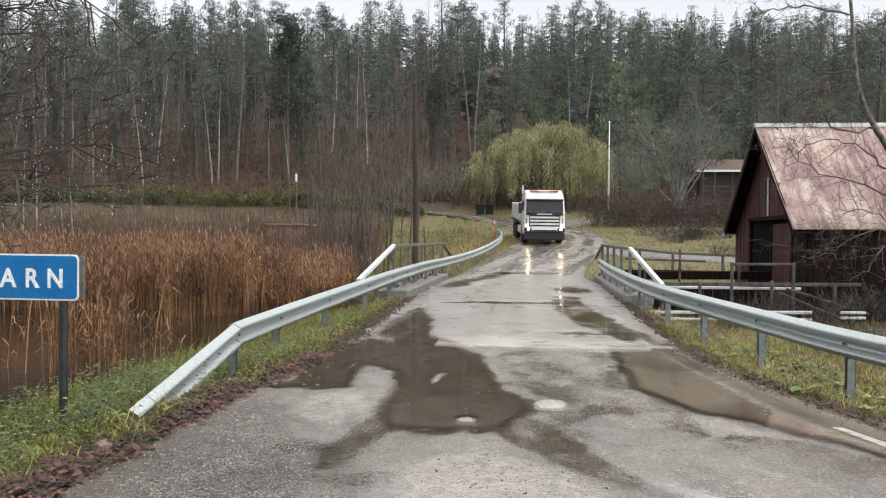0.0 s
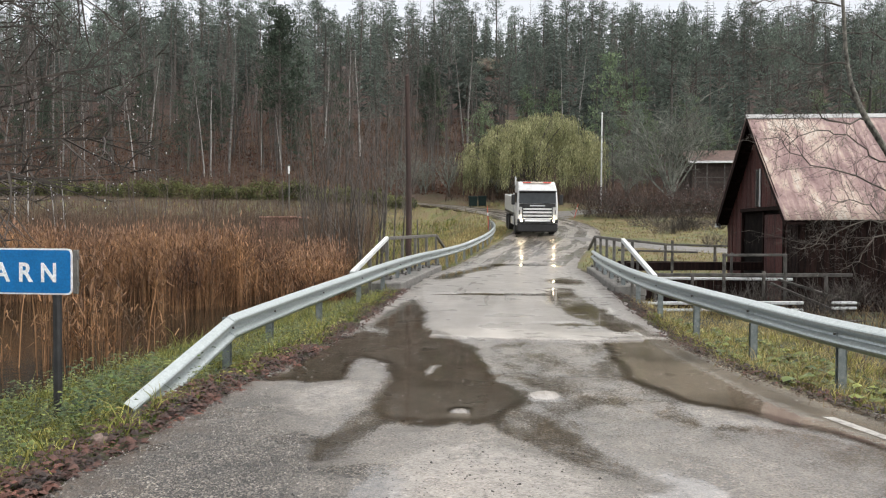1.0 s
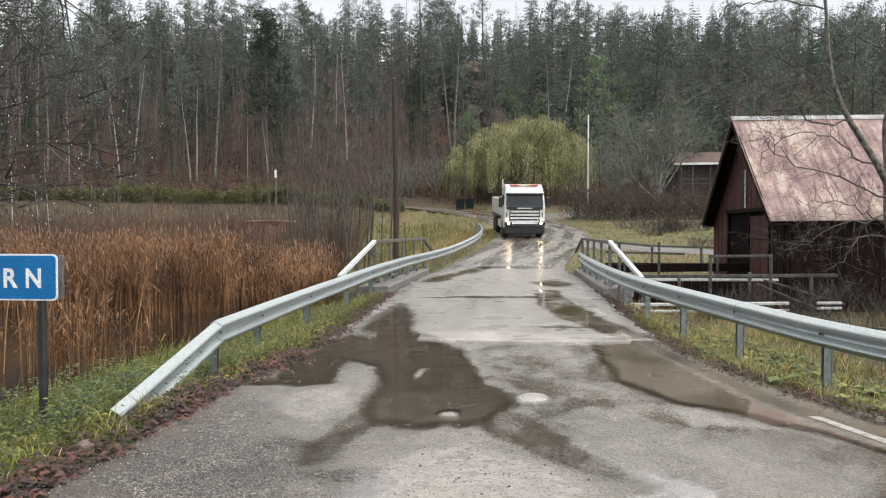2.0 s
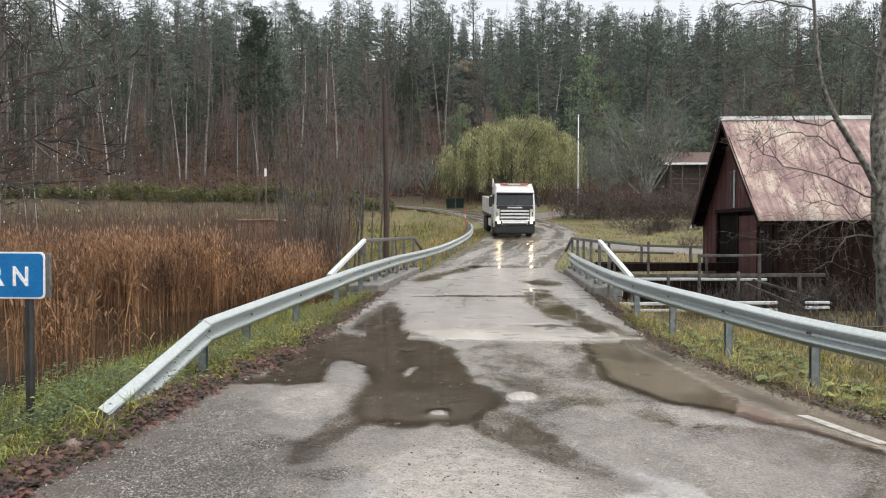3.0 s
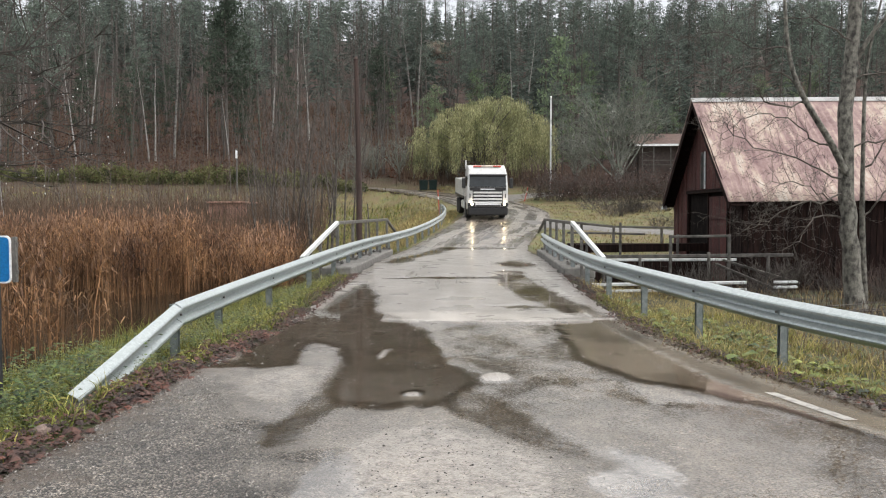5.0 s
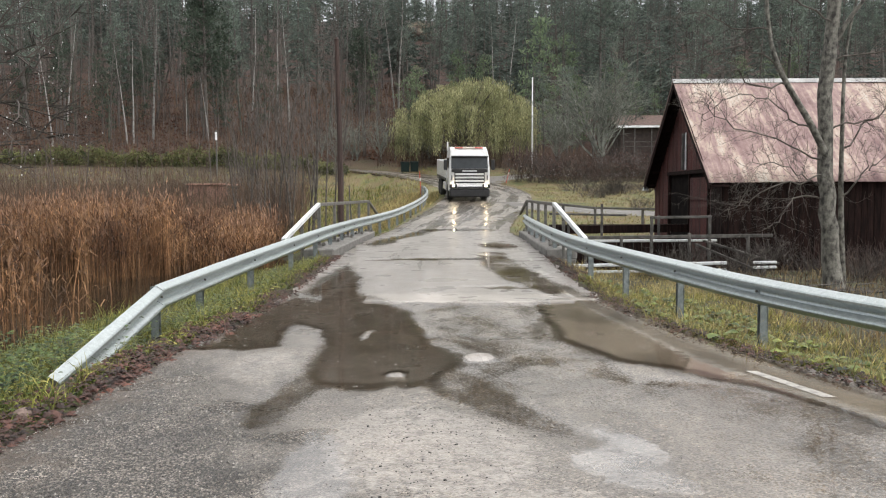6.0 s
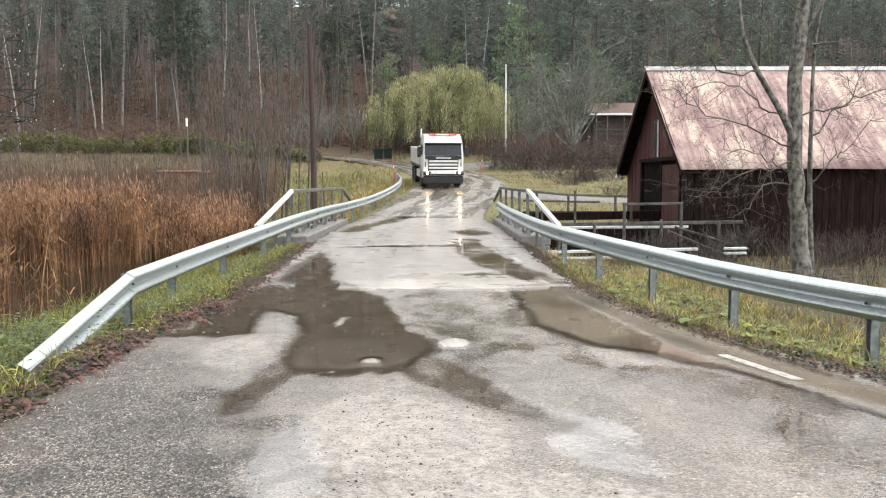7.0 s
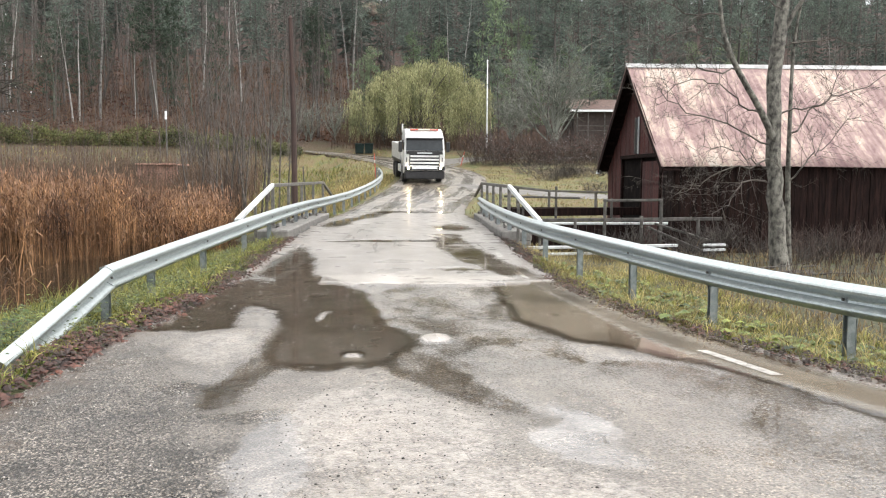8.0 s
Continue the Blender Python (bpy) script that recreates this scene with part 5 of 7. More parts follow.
def forest():
    """The wooded slope behind the road: open brown floor at its foot, crowns closing up towards the crest."""
    r = random.Random(5)
    n = 0
    placed = []
    for tries in range(24000):
        if n >= 950:
            break
        y = 97 + 108 * r.random() ** 0.9
        x = r.uniform(-0.74, 0.62) * y
        west = x < -0.03 * y
        foot = west and y < 122
        middle = west and 122 <= y < 150
        gap = 3.6 if foot else 2.3 if middle else 2.7
        if abs(x + 0.054 * y) < 2.4 and 150 < y < 184:
            continue
        if any(abs(x - a) < gap and abs(y - b) < gap for a, b in placed):
            continue
        placed.append((x, y))
        k = r.random()
        turn = r.uniform(0, 360)
        s = r.uniform(0.62, 1.2)
        bare = 0.90 if foot else 0.84 if middle else 0.34 if y > 150 else 0.32
        if x < -0.36 * y:
            s *= 1.12
        if x > 22:
            s *= 0.88
        if k < bare:
            if r.random() < 0.2:
                plant("birch_tree", r.choice(BIRCHES), x, y, s * 1.05, turn, "leafless white-stemmed birch on the wooded slope", "tree", "forest", lean=r.gauss(0, 2))
            else:
                plant("bare_tree", r.choice(ALDERS), x, y, s * 1.35, turn, "leafless grey-brown tree on the wooded slope", "tree", "forest", lean=r.gauss(0, 2.5))
        elif not foot and r.random() < 0.6:
            plant("spruce_tree", r.choice(SPRUCES), x, y, s * 0.98, turn, "dark green spruce on the wooded slope", "tree", "forest", lean=r.gauss(0, 0.8))
        else:
            plant("pine_tree", r.choice(PINES), x, y, s * 1.05, turn, "tall pine with a ragged green crown", "tree", "forest", lean=r.gauss(0, 1.5))
        n += 1


forest()


def ridge():
    """The crest of the hill, where the crowns close up against the sky, and the woods beyond it."""
    r = random.Random(15)
    for i in range(120):
        y = r.uniform(196, 214)
        x = (-0.76 + 1.36 * ((i * 0.618) % 1)) * y
        tall = r.uniform(0.5, 1.02) * (0.9 if x > 22 else 1) * 0.95
        k = r.random()
        if k < 0.5:
            plant("spruce_tree", r.choice(SPRUCES), x, y, tall, r.uniform(0, 360), "dark green spruce on the wooded slope", "tree", "forest")
        elif k < 0.86:
            plant("pine_tree", r.choice(PINES), x, y, tall, r.uniform(0, 360), "tall pine with a ragged green crown", "tree", "forest", lean=r.gauss(0, 1.5))
        else:
            plant("birch_tree", r.choice(BIRCHES), x, y, tall, r.uniform(0, 360), "leafless white-stemmed birch on the wooded slope", "tree", "forest")
    needles, stems = M(), M()
    for i in range(180):
        y = r.uniform(216, 290)
        x = (-0.76 + 1.36 * ((i * 0.618) % 1)) * y
        tall = r.uniform(0.5, 1.02) * (0.76 if x > 22 else 0.85)
        m = pose(x, y, h(x, y), 0, 0, r.uniform(0, 360)) @ Matrix.Diagonal((tall, tall, tall, 1))
        for me, mass in zip(r.choice(SPRUCES + PINES), (stems, needles)):
            mass.add([m @ q.co for q in me.vertices], [tuple(f.vertices) for f in me.polygons])
    woods = tagged(part("far_woods", needles, PINE), "dense dark green conifers beyond the crest", "woods", kind="stuff")
    part("stem_mass", stems, BARK, woods)


ridge()


def rock_outcrop():
    """A bare knoll with a pale mossy top, high on the slope."""
    bm = bmesh.new()
    bmesh.ops.create_icosphere(bm, subdivisions=4, radius=1.0)
    for v in bm.verts:
        k = 1 + 0.22 * noise.noise(v.co * 1.6) + 0.10 * noise.noise(v.co * 5.0)
        v.co = Vector((v.co.x * 5.0 * k, v.co.y * 4.0 * k, v.co.z * 2.8 * k))
    me = bpy.data.meshes.new("rock_outcrop")
    bm.to_mesh(me)
    bm.free()
    me.materials.append(mat("mossy_pale_rock", (0.06, 0.042, 0.034), (0.17, 0.15, 0.105), 0.5, 0.9, 0, 0.6, 5))
    o = tagged(new("rock_outcrop", me), "pale mossy rock knoll among the trees", "rock", "", "structure")
    o.matrix_world = pose(-10, 184, h(-10, 184) + 0.8, 0, 0, 20)


rock_outcrop()


def thickets():
    r = random.Random(8)
    # slender bare trees on the bank beyond the reeds
    for i in range(30):
        y = r.uniform(33, 54)
        a = r.uniform(-0.27, -0.13)
        plant("alder_tree", r.choice(BANK_ALDERS), a * y - 0.4, y, r.uniform(0.62, 0.88), r.uniform(0, 360), "slender leafless alder on the bank", "tree", "alders on the bank")
    for i in range(16):
        y = r.uniform(36, 74)
        a = r.uniform(-0.62, -0.2)
        plant("bare_sapling", r.choice(SAPLINGS), a * y, y, r.uniform(0.6, 1.0), r.uniform(0, 360), "reddish leafless sapling in the marsh", "sapling", "marsh saplings")
    for i in range(40):
        y = r.uniform(90, 100)
        a = r.uniform(-0.62, -0.12)
        plant("bare_sapling", r.choice(SAPLINGS), a * y, y, r.uniform(0.7, 1.2), r.uniform(0, 360), "reddish leafless sapling at the forest edge", "sapling", "forest edge saplings")
    # spreading lichen-grown trees at the foot of the slope
    for i, (x, y, s) in enumerate(((-42.6, 99, 1.0), (-48.5, 103, 1.1), (-57, 97, 0.8), (-63, 104, 1.0), (-27, 101, 0.85), (-36, 108, 1.05), (-16, 99, 0.8), (-71, 100, 0.95))):
        plant("oak_tree", OAKS[i % 2], x, y, s, 70 * i, "spreading leafless tree grown with grey-green lichen", "tree", "forest edge")
    # dark young conifers among the bare trees
    DARKS = [pine_meshes(47 + i, 17, 3.4, DARK_PINE, 50, 0.08, 46) for i in range(2)]
    for i in range(30):
        y = r.uniform(101, 132)
        x = r.uniform(-0.74, -0.36) * y if i < 22 else r.uniform(-0.3, -0.05) * y
        plant("young_pine", DARKS[i % 2], x, y, r.uniform(0.35, 0.72), r.uniform(0, 360), "dark young pine among bare trees on the slope", "tree", "forest")
    # undergrowth over the open slope
    for i in range(170):
        y = 97 + 50 * r.random() ** 1.2
        plant("bare_sapling", r.choice(SAPLINGS), r.uniform(-0.74, -0.02) * y, y, r.uniform(0.5, 1.15), r.uniform(0, 360), "thin leafless sapling on the leaf-strewn slope", "sapling", "slope saplings")
    for i in range(14):
        y = r.uniform(84, 98)
        plant("bare_tree", r.choice(ALDERS), r.uniform(-12, -6), y + 4, r.uniform(0.7, 1.0), r.uniform(0, 360), "leafless grey tree at the forest edge", "tree", "forest edge")
    for x, y, s in ((12.7, 76, 1.22), (9.6, 84, 0.75), (28, 82, 0.95)):
        plant("garden_tree", PALES[0] if x < 16 else PALES[1], x, y, s, r.uniform(0, 360), "pale lichen-grey leafless garden tree by the hedge", "tree", "garden trees")
    # shrubby growth behind the bend
    for i in range(15):
        y = r.uniform(88.5, 95)
        plant("bare_shrub", THIN_SHRUBS[i % 2], r.uniform(-17, -1), y, r.uniform(0.32, 0.62), r.uniform(0, 360), "grey leafless shrub spreading behind the road's bend", "shrub", "forest edge")
    # white-stemmed birches that stand out
    for x, y, s in ((-39, 97.5, 0.9), (-40.2, 98.5, 0.8), (-48.5, 97, 0.85), (-33.3, 99.6, 0.6), (-30.5, 99, 0.55), (-22.5, 107.7, 1.0), (-25, 112, 1.05), (-29, 114, 1.0), (4.2, 106, 0.95), (6.0, 112, 1.0), (-52, 108, 1.0), (30, 108, 1.0)):
        plant("birch_tree", WHITES[int(abs(x)) % 2], x, y, s, r.uniform(0, 360), "slim birch with a bright white stem", "tree", "forest")
    for x, y, s in ((-26.6, 40, 0.42), (-25.4, 42, 0.36), (-24.2, 41, 0.4), (-29, 45, 0.5)):
        plant("birch_tree", WHITES[int(y) % 2], x, y, s, r.uniform(0, 360), "thin pale birch sapling in the marsh", "tree", "marsh saplings")
    # tall conifers that stand out
    plant("pine_tree", pine_meshes(44, 17, 2.9, DARK_PINE, 90, 0.36, 64), -31, 100, 1.2, 40, "broad dark pine standing clear of the slope", "tree", "forest")
    plant("pine_tree", pine_meshes(45, 17, 2.4, DARK_PINE, 60, 0.2, 44), -33.4, 106, 1.0, 90, "broad dark pine standing clear of the slope", "tree", "forest")
    LIGHTS = [pine_meshes(37 + i, 17, 3.4, LIGHT_PINE, 52, 0.08) for i in range(3)]
    for i in range(30):
        y = r.uniform(95, 116)
        plant("young_pine", LIGHTS[i % 3], r.uniform(-0.12, 0.4) * y, y, r.uniform(0.28, 0.6), r.uniform(0, 360), "young grey-green pine at the foot of the slope", "tree", "forest")
    for i in range(16):
        plant("pine_tree", PINES[i % 3], 8 + 1.5 * i + r.uniform(-0.8, 0.8), r.uniform(88, 95), r.uniform(0.42, 0.7), r.uniform(0, 360), "dark green pine behind the garden", "tree", "forest")
    for k, (x, y, size) in enumerate(((8.8, 96, 0.95), (-0.3, 97, 0.72), (-5.4, 98, 0.58))):
        plant("pine_tree", LIGHTS[k], x, y, size, 130 * k, "lighter green young pine behind the willow", "tree", "forest")
    plant("pine_tree", LIGHTS[1], 12.5, 101, 0.8, 200, "lighter green young pine behind the willow", "tree", "forest")


thickets()


def willow():
    """A broad willow: short trunk, arching limbs, curtains of narrow leaves hanging nearly to the ground."""
    r = random.Random(21)
    t, c = M(), M()
    t.tube([(0, 0, -0.4), (0.1, 0, 1.2), (0, 0.1, 2.4)], [0.55, 0.45, 0.38], 9)
    tips = []
    for i in range(46):
        a = i * 2.4 + r.uniform(-0.35, 0.35)
        reach = 6.6 * math.sqrt((i + 0.3) / 46)
        peak = 8.3 + 1.0 * math.cos(a) * reach / 6.6
        top = 1.2 + (peak - 1.2) * math.sqrt(max(0.0, 1 - (reach / 7.6) ** 2)) + r.uniform(-0.7, 0.4)
        p0 = Vector((0, 0, 2.0))
        p3 = Vector((math.cos(a) * reach * 1.12, math.sin(a) * reach, top))
        p1 = Vector((math.cos(a) * reach * 0.25, math.sin(a) * reach * 0.25, top * 0.65))
        pts = [p0.lerp(p1, u).lerp(p1.lerp(p3, u), u) for u in (0, 0.25, 0.5, 0.75, 1)]
        t.tube(pts, [0.2, 0.13, 0.09, 0.06, 0.025], 5, False)
        size = r.uniform(0.7, 1.3)
        for q in range(26):
            v = rvec(r)
            k = r.random() ** 0.6
            tips.append((p3 + Vector((v.x * size * k, v.y * size * k, 0.5 * size * (1 - k * k) - 0.2)), r.uniform(0.8, 1.0) * (2.2 + 3.6 * r.random() ** 1.5)))
        for q in range(5):
            v = rvec(r)
            tips.append((pts[3] + Vector((v.x * 0.8, v.y * 0.8, 0.1)), r.uniform(1.2, 3.2)))
    for p, fall in tips:
        L = max(0.6, min(p.z - r.uniform(0.2, 1.3), fall))
        out = Vector((p.x, p.y, 0)).normalized() * r.uniform(0.05, 0.3)
        for s in range(2):
            q = p + Vector((r.uniform(-0.3, 0.3), r.uniform(-0.3, 0.3), 0))
            n = int(L / 0.15)
            for i in range(n):
                u = i / n
                o = q + out * math.sqrt(u) * 1.5 + Vector((r.gauss(0, 0.04), r.gauss(0, 0.04), 0.25 * math.sqrt(u) * (1 - u) - i * 0.15))
                w = rvec(r)
                quad(c, o, Vector((w.x * 0.11, w.y * 0.11, -0.26)), Vector((-w.y, w.x, 0.1)) * 0.034)
    tree = tagged(new("willow_tree"), "broad drooping willow with yellow-green autumn leaves", "tree")
    tree.matrix_world = pose(0.1, 89, h(0.1, 89), 0, 0, 10) @ Matrix.Diagonal((1.06, 1.06, 1.1, 1))
    part("trunk", t, BARK, tree)
    part("crown", c, WILLOW, tree)


willow()


def reeds():
    r = random.Random(3)
    m, pl = M(), M()

    def reed(x, y, z, H):
        b = Vector((r.gauss(0, 0.12), r.gauss(0, 0.12), 0)) * H * (0.7 if r.random() < 0.8 else 3.0)
        s = Vector((r.uniform(-1, 1), r.uniform(-0.6, 0.6), 0)).normalized() * r.uniform(0.005, 0.010)
        p0, p1, p2 = Vector((x, y, z)), Vector((x, y, z + H * 0.5)) + b * 0.3, Vector((x, y, z + H)) + b
        m.add([p0 - s, p0 + s, p1 + s, p1 - s, p2], [(0, 1, 2, 3), (3, 2, 4)])
        for i in range(r.choice((2, 3, 4))):
            u = r.uniform(0.25, 0.9)
            q = p0.lerp(p1, u * 2) if u < 0.5 else p1.lerp(p2, u * 2 - 1)
            a = r.uniform(0, 6.28)
            d = Vector((math.cos(a), math.sin(a), r.uniform(0.3, 1.6))).normalized() * r.uniform(0.25, 0.55)
            w = Vector((-math.sin(a), math.cos(a), 0)) * 0.011
            e = q + d * 0.5
            m.add([q - w, q + w, e + w, e - w, q + d + Vector((0, 0, -0.18))], [(0, 1, 2, 3), (3, 2, 4)])
        if r.random() < 0.4:
            a = r.uniform(0, 6.28)
            for i in range(2):
                d = Vector((math.cos(a) * 0.09, math.sin(a) * 0.09, 0.24 - 0.1 * i))
                quad(pl, p2 - Vector((0, 0, 0.06)), d, Vector((-math.sin(a), math.cos(a), 0)) * 0.013)

    n = 0
    while n < 14500:
        y = r.uniform(19.5, 37)
        x = -6.0 - 0.16 * max(0, y - 24) - 17.8 * r.random() ** 1.1
        front = 23.6 + 1.5 * math.sin(x * 0.8) + 1.0 * math.sin(x * 2.1)
        if y < front and r.random() > 0.012 or (y > 30 and r.random() < 0.5):
            continue
        stand = float(bumps(x, y, 0.9, 4)) + 0.7 * float(bumps(x, y, 2.3, 6))
        if stand + r.uniform(-0.5, 0.5) < -0.42:
            continue
        g = max(h(x, y), -0.95) if n % 40 == 0 else -0.85
        reed(x, y, g, (1.2 + 1.2 * r.random() ** 0.8 + 0.45 * stand) * (0.74 if x > -7.2 else 0.80 if x > -0.345 * y else 1.0))
        n += 1
    # sparse stems by the near bank
    for i in range(165):
        y = r.uniform(12.0, 14.2)
        x = r.gauss(-7.35, 0.24) if i < 120 else r.uniform(-10.5, -7.6) if i < 150 else r.gauss(-6.75, 0.12)
        if i >= 150:
            y += 1.4
        reed(x, y, -0.8, r.uniform(1.0, 2.1))
    tagged(part("reed_bed", m, REED), "tall dry rust-brown reeds standing in the pond", "reeds", kind="stuff")
    tagged(part("reed_plume_mass", pl, PLUME), "feathery brown reed plumes above the stems", "reeds", kind="stuff")


reeds()


# ---- the lorry
def disc_lathe(m, c, prof, n=18, axis="x"):
    """Turns a profile (along, radius) about an axis through c."""
    vs, fs = [], []
    for a, r in prof:
        for j in range(n):
            t = 2 * math.pi * j / n
            vs.append((c[0] + a, c[1] + r * math.cos(t), c[2] + r * math.sin(t)) if axis == "x" else (c[0] + r * math.cos(t), c[1] + a, c[2] + r * math.sin(t)))
    for i in range(len(prof) - 1):
        for j in range(n):
            fs.append((i * n + j, i * n + (j + 1) % n, (i + 1) * n + (j + 1) % n, (i + 1) * n + j))
    m.add(vs, fs + [tuple(range(n))[::-1], tuple(range((len(prof) - 1) * n, len(prof) * n))])


def glow(name, colour, strength):
    m = bpy.data.materials.new(name)
    m.use_nodes = True
    b = m.node_tree.nodes["Principled BSDF"]
    b.inputs["Base Color"].default_value = (*colour, 1)
    b.inputs["Emission Color"].default_value = (*colour, 1)
    b.inputs["Emission Strength"].default_value = strength
    return m


GLASS = mat("dark_windscreen_glass", (0.012, 0.016, 0.018), (0.02, 0.025, 0.028), 3, 0.08, 0, 0.0, 30, spec=0.45)
HEADLIGHT = glow("lit_headlight", (1.0, 0.80, 0.50), 75)
AMBER = mat("pale_roof_bar", (0.6, 0.5, 0.42), (0.7, 0.6, 0.5), 4, 0.2, 0, 0, 30)
RED_TRIM = mat("red_roof_lettering", (0.5, 0.03, 0.02), (0.6, 0.06, 0.04), 4, 0.4, 0, 0, 30)


def truck():
    """A white cab-over tipper lorry; its nose looks along -y of its own."""
    t = thing("truck", "white flatbed lorry with lit headlights on the wet road", "truck")
    # chassis
    m = M()
    for x in (-0.42, 0.42):
        m.box((x, 4.6, 0.88), (0.09, 7.6, 0.26), bevel=0.01)
    part("chassis", m, BLACK, t)
    # cab
    m = M()
    W = 1.24
    side = [(0.10, 0.62), (0.02, 1.0), (0.0, 1.85), (0.13, 2.66), (0.34, 3.05), (0.75, 3.24), (2.05, 3.24), (2.12, 2.8), (2.12, 0.95), (1.85, 0.95), (1.7, 1.25), (1.3, 1.42), (0.9, 1.25), (0.68, 0.62)]
    vs, k = [], len(side)
    for x, inset in ((-W, 0.06), (-W + 0.07, 0.0), (W - 0.07, 0.0), (W, 0.06)):
        for y, z in side:
            q = inset if y < 1 else 0
            tuck = 0.10 * max(0.0, (z - 2.3)) / 0.9
            vs.append((x * (1 - tuck), y + q, z - (inset * 0.5 if z > 2.9 else 0)))
    fs = [tuple(range(k)), tuple(range(3 * k, 4 * k))[::-1]]
    for s in range(3):
        for j in range(k):
            fs.append((s * k + j, (s + 1) * k + j, (s + 1) * k + (j + 1) % k, s * k + (j + 1) % k))
    m.add(vs, fs)
    cab = part("cab", m, WHITE_PAINT, t, "white painted driver's cab")
    m = M()
    m.add([(-1.12, 0.02, 1.96), (1.12, 0.02, 1.96), (1.09, 0.12, 2.64), (-1.09, 0.12, 2.64), (-1.12, -0.02, 1.96), (1.12, -0.02, 1.96), (1.09, 0.08, 2.64), (-1.09, 0.08, 2.64)],
          [(4, 5, 6, 7), (0, 3, 2, 1), (0, 1, 5, 4), (1, 2, 6, 5), (2, 3, 7, 6), (3, 0, 4, 7)])
    part("windscreen", m, GLASS, cab, "dark windscreen")
    for x in (-1, 1):
        m = M()
        m.box((x * 1.235, 0.85, 2.28), (0.03, 0.85, 0.6), bevel=0.01)
        part("side_window", m, GLASS, cab)
        m = M()
        m.box((x * 1.45, 0.18, 2.18), (0.22, 0.12, 0.62), bevel=0.03)
        m.beam((x * 1.2, 0.22, 2.45), (x * 1.38, 0.2, 2.42), 0.04, 0.04)
        part("mirror", m, BLACK, cab, "black wing mirror")
    m = M()
    m.box((0, 0.0, 2.68), (2.24, 0.26, 0.1), bevel=0.02)
    part("sun_visor", m, BLACK, cab, "dark sun visor")
    m = M()
    m.box((0, -0.03, 1.84), (2.2, 0.07, 0.20), bevel=0.01)
    part("wiper_panel", m, BLACK, cab)
    m = M()
    m.box((0, -0.07, 1.82), (0.9, 0.02, 0.07))
    part("badge_bar", m, PALE_STEEL, cab, "plain pale badge bar")
    for i in range(4):
        m = M()
        m.box((0, -0.05, 1.62 - i * 0.20), (1.74, 0.06, 0.11), bevel=0.015)
        part("grille_bar", m, WHITE_PAINT, cab)
    m = M()
    m.box((0, -0.01, 1.36), (1.84, 0.05, 0.92))
    part("grille", m, BLACK, cab, "black grille behind white bars")
    for x in (-1, 1):
        m = M()
        m.box((x * 1.08, -0.02, 1.42), (0.05, 0.05, 0.28), bevel=0.01)
        part("air_slot", m, BLACK, cab)
    m = M()
    m.box((0, 0.02, 0.86), (2.46, 0.42, 0.2), bevel=0.05)
    bump = part("bumper", m, WHITE_PAINT, t, "white front bumper")
    m = M()
    m.box((0, -0.20, 0.83), (1.5, 0.03, 0.09), bevel=0.01)
    part("bumper_grille", m, BLACK, bump)
    m = M()
    m.box((0, 0.04, 0.5), (2.44, 0.44, 0.5), bevel=0.06)
    part("lower_bumper", m, BLACK, bump)
    for x in (-1, 1):
        m = M()
        disc_lathe(m, (x * 0.98, -0.2, 0.93), [(-0.02, 0.062), (0.04, 0.066)], 14, "y")
        part("headlight", m, HEADLIGHT, bump, "lit headlight")
        m = M()
        m.box((x * 1.0, -0.19, 0.90), (0.46, 0.05, 0.24), bevel=0.03)
        part("headlight_housing", m, BLACK, bump)
        m = M()
        m.box((x * 1.0, -0.15, 0.62), (0.2, 0.03, 0.08), bevel=0.01)
        part("fog_lamp", m, PALE_STEEL, bump)
    m = M()
    m.box((0, 0.5, 3.2), (1.7, 0.14, 0.10), bevel=0.03)
    sign = part("roof_light_bar", m, AMBER, cab, "pale roof light bar with red lenses")
    for x in (-0.62, 0.62):
        m = M()
        m.box((x, 0.42, 3.2), (0.5, 0.05, 0.07), bevel=0.01)
        part("red_bar", m, RED_TRIM, sign)
    m = M()
    m.tube([(-1.15, 2.0, 3.0), (-1.15, 2.0, 3.55)], 0.05, 8)
    part("intake_pipe", m, WHITE_PAINT, cab)
    # load bed with dropsides
    m = M()
    m.box((0, 5.6, 1.22), (2.5, 6.2, 0.16), bevel=0.02)
    bed = part("load_bed", m, BLACK, t, "dark load bed")
    for x in (-1.23, 1.23):
        for i in range(3):
            m = M()
            m.box((x, 3.55 + i * 2.05, 1.80), (0.05, 1.98, 1.0), bevel=0.01)
            part("dropside", m, ALU, bed, "pale dropside panel")
    for y in (2.52, 8.68):
        m = M()
        m.box((0, y, 1.9 if y < 4 else 1.80), (2.46, 0.05, 1.2 if y < 4 else 1.0), bevel=0.01)
        part("headboard" if y < 4 else "tailboard", m, ALU, bed)
    # wheels: two front, four behind
    for y in (1.32, 5.9, 7.25):
        for x in (-1, 1):
            m = M()
            disc_lathe(m, (x * 1.06, y, 0.5), [(-0.16, 0.36), (-0.17, 0.47), (-0.12, 0.51), (0.12, 0.51), (0.17, 0.47), (0.16, 0.36)], 20)
            w = part("wheel", m, RUBBER, t, "black tyre")
            m = M()
            disc_lathe(m, (x * 1.06, y, 0.5), [(-0.14, 0.34), (0.0, 0.2), (x * 0.15, 0.33)] if x > 0 else [(-0.15, 0.33), (0.0, 0.2), (0.14, 0.34)], 16)
            part("rim", m, PALE_STEEL, w)
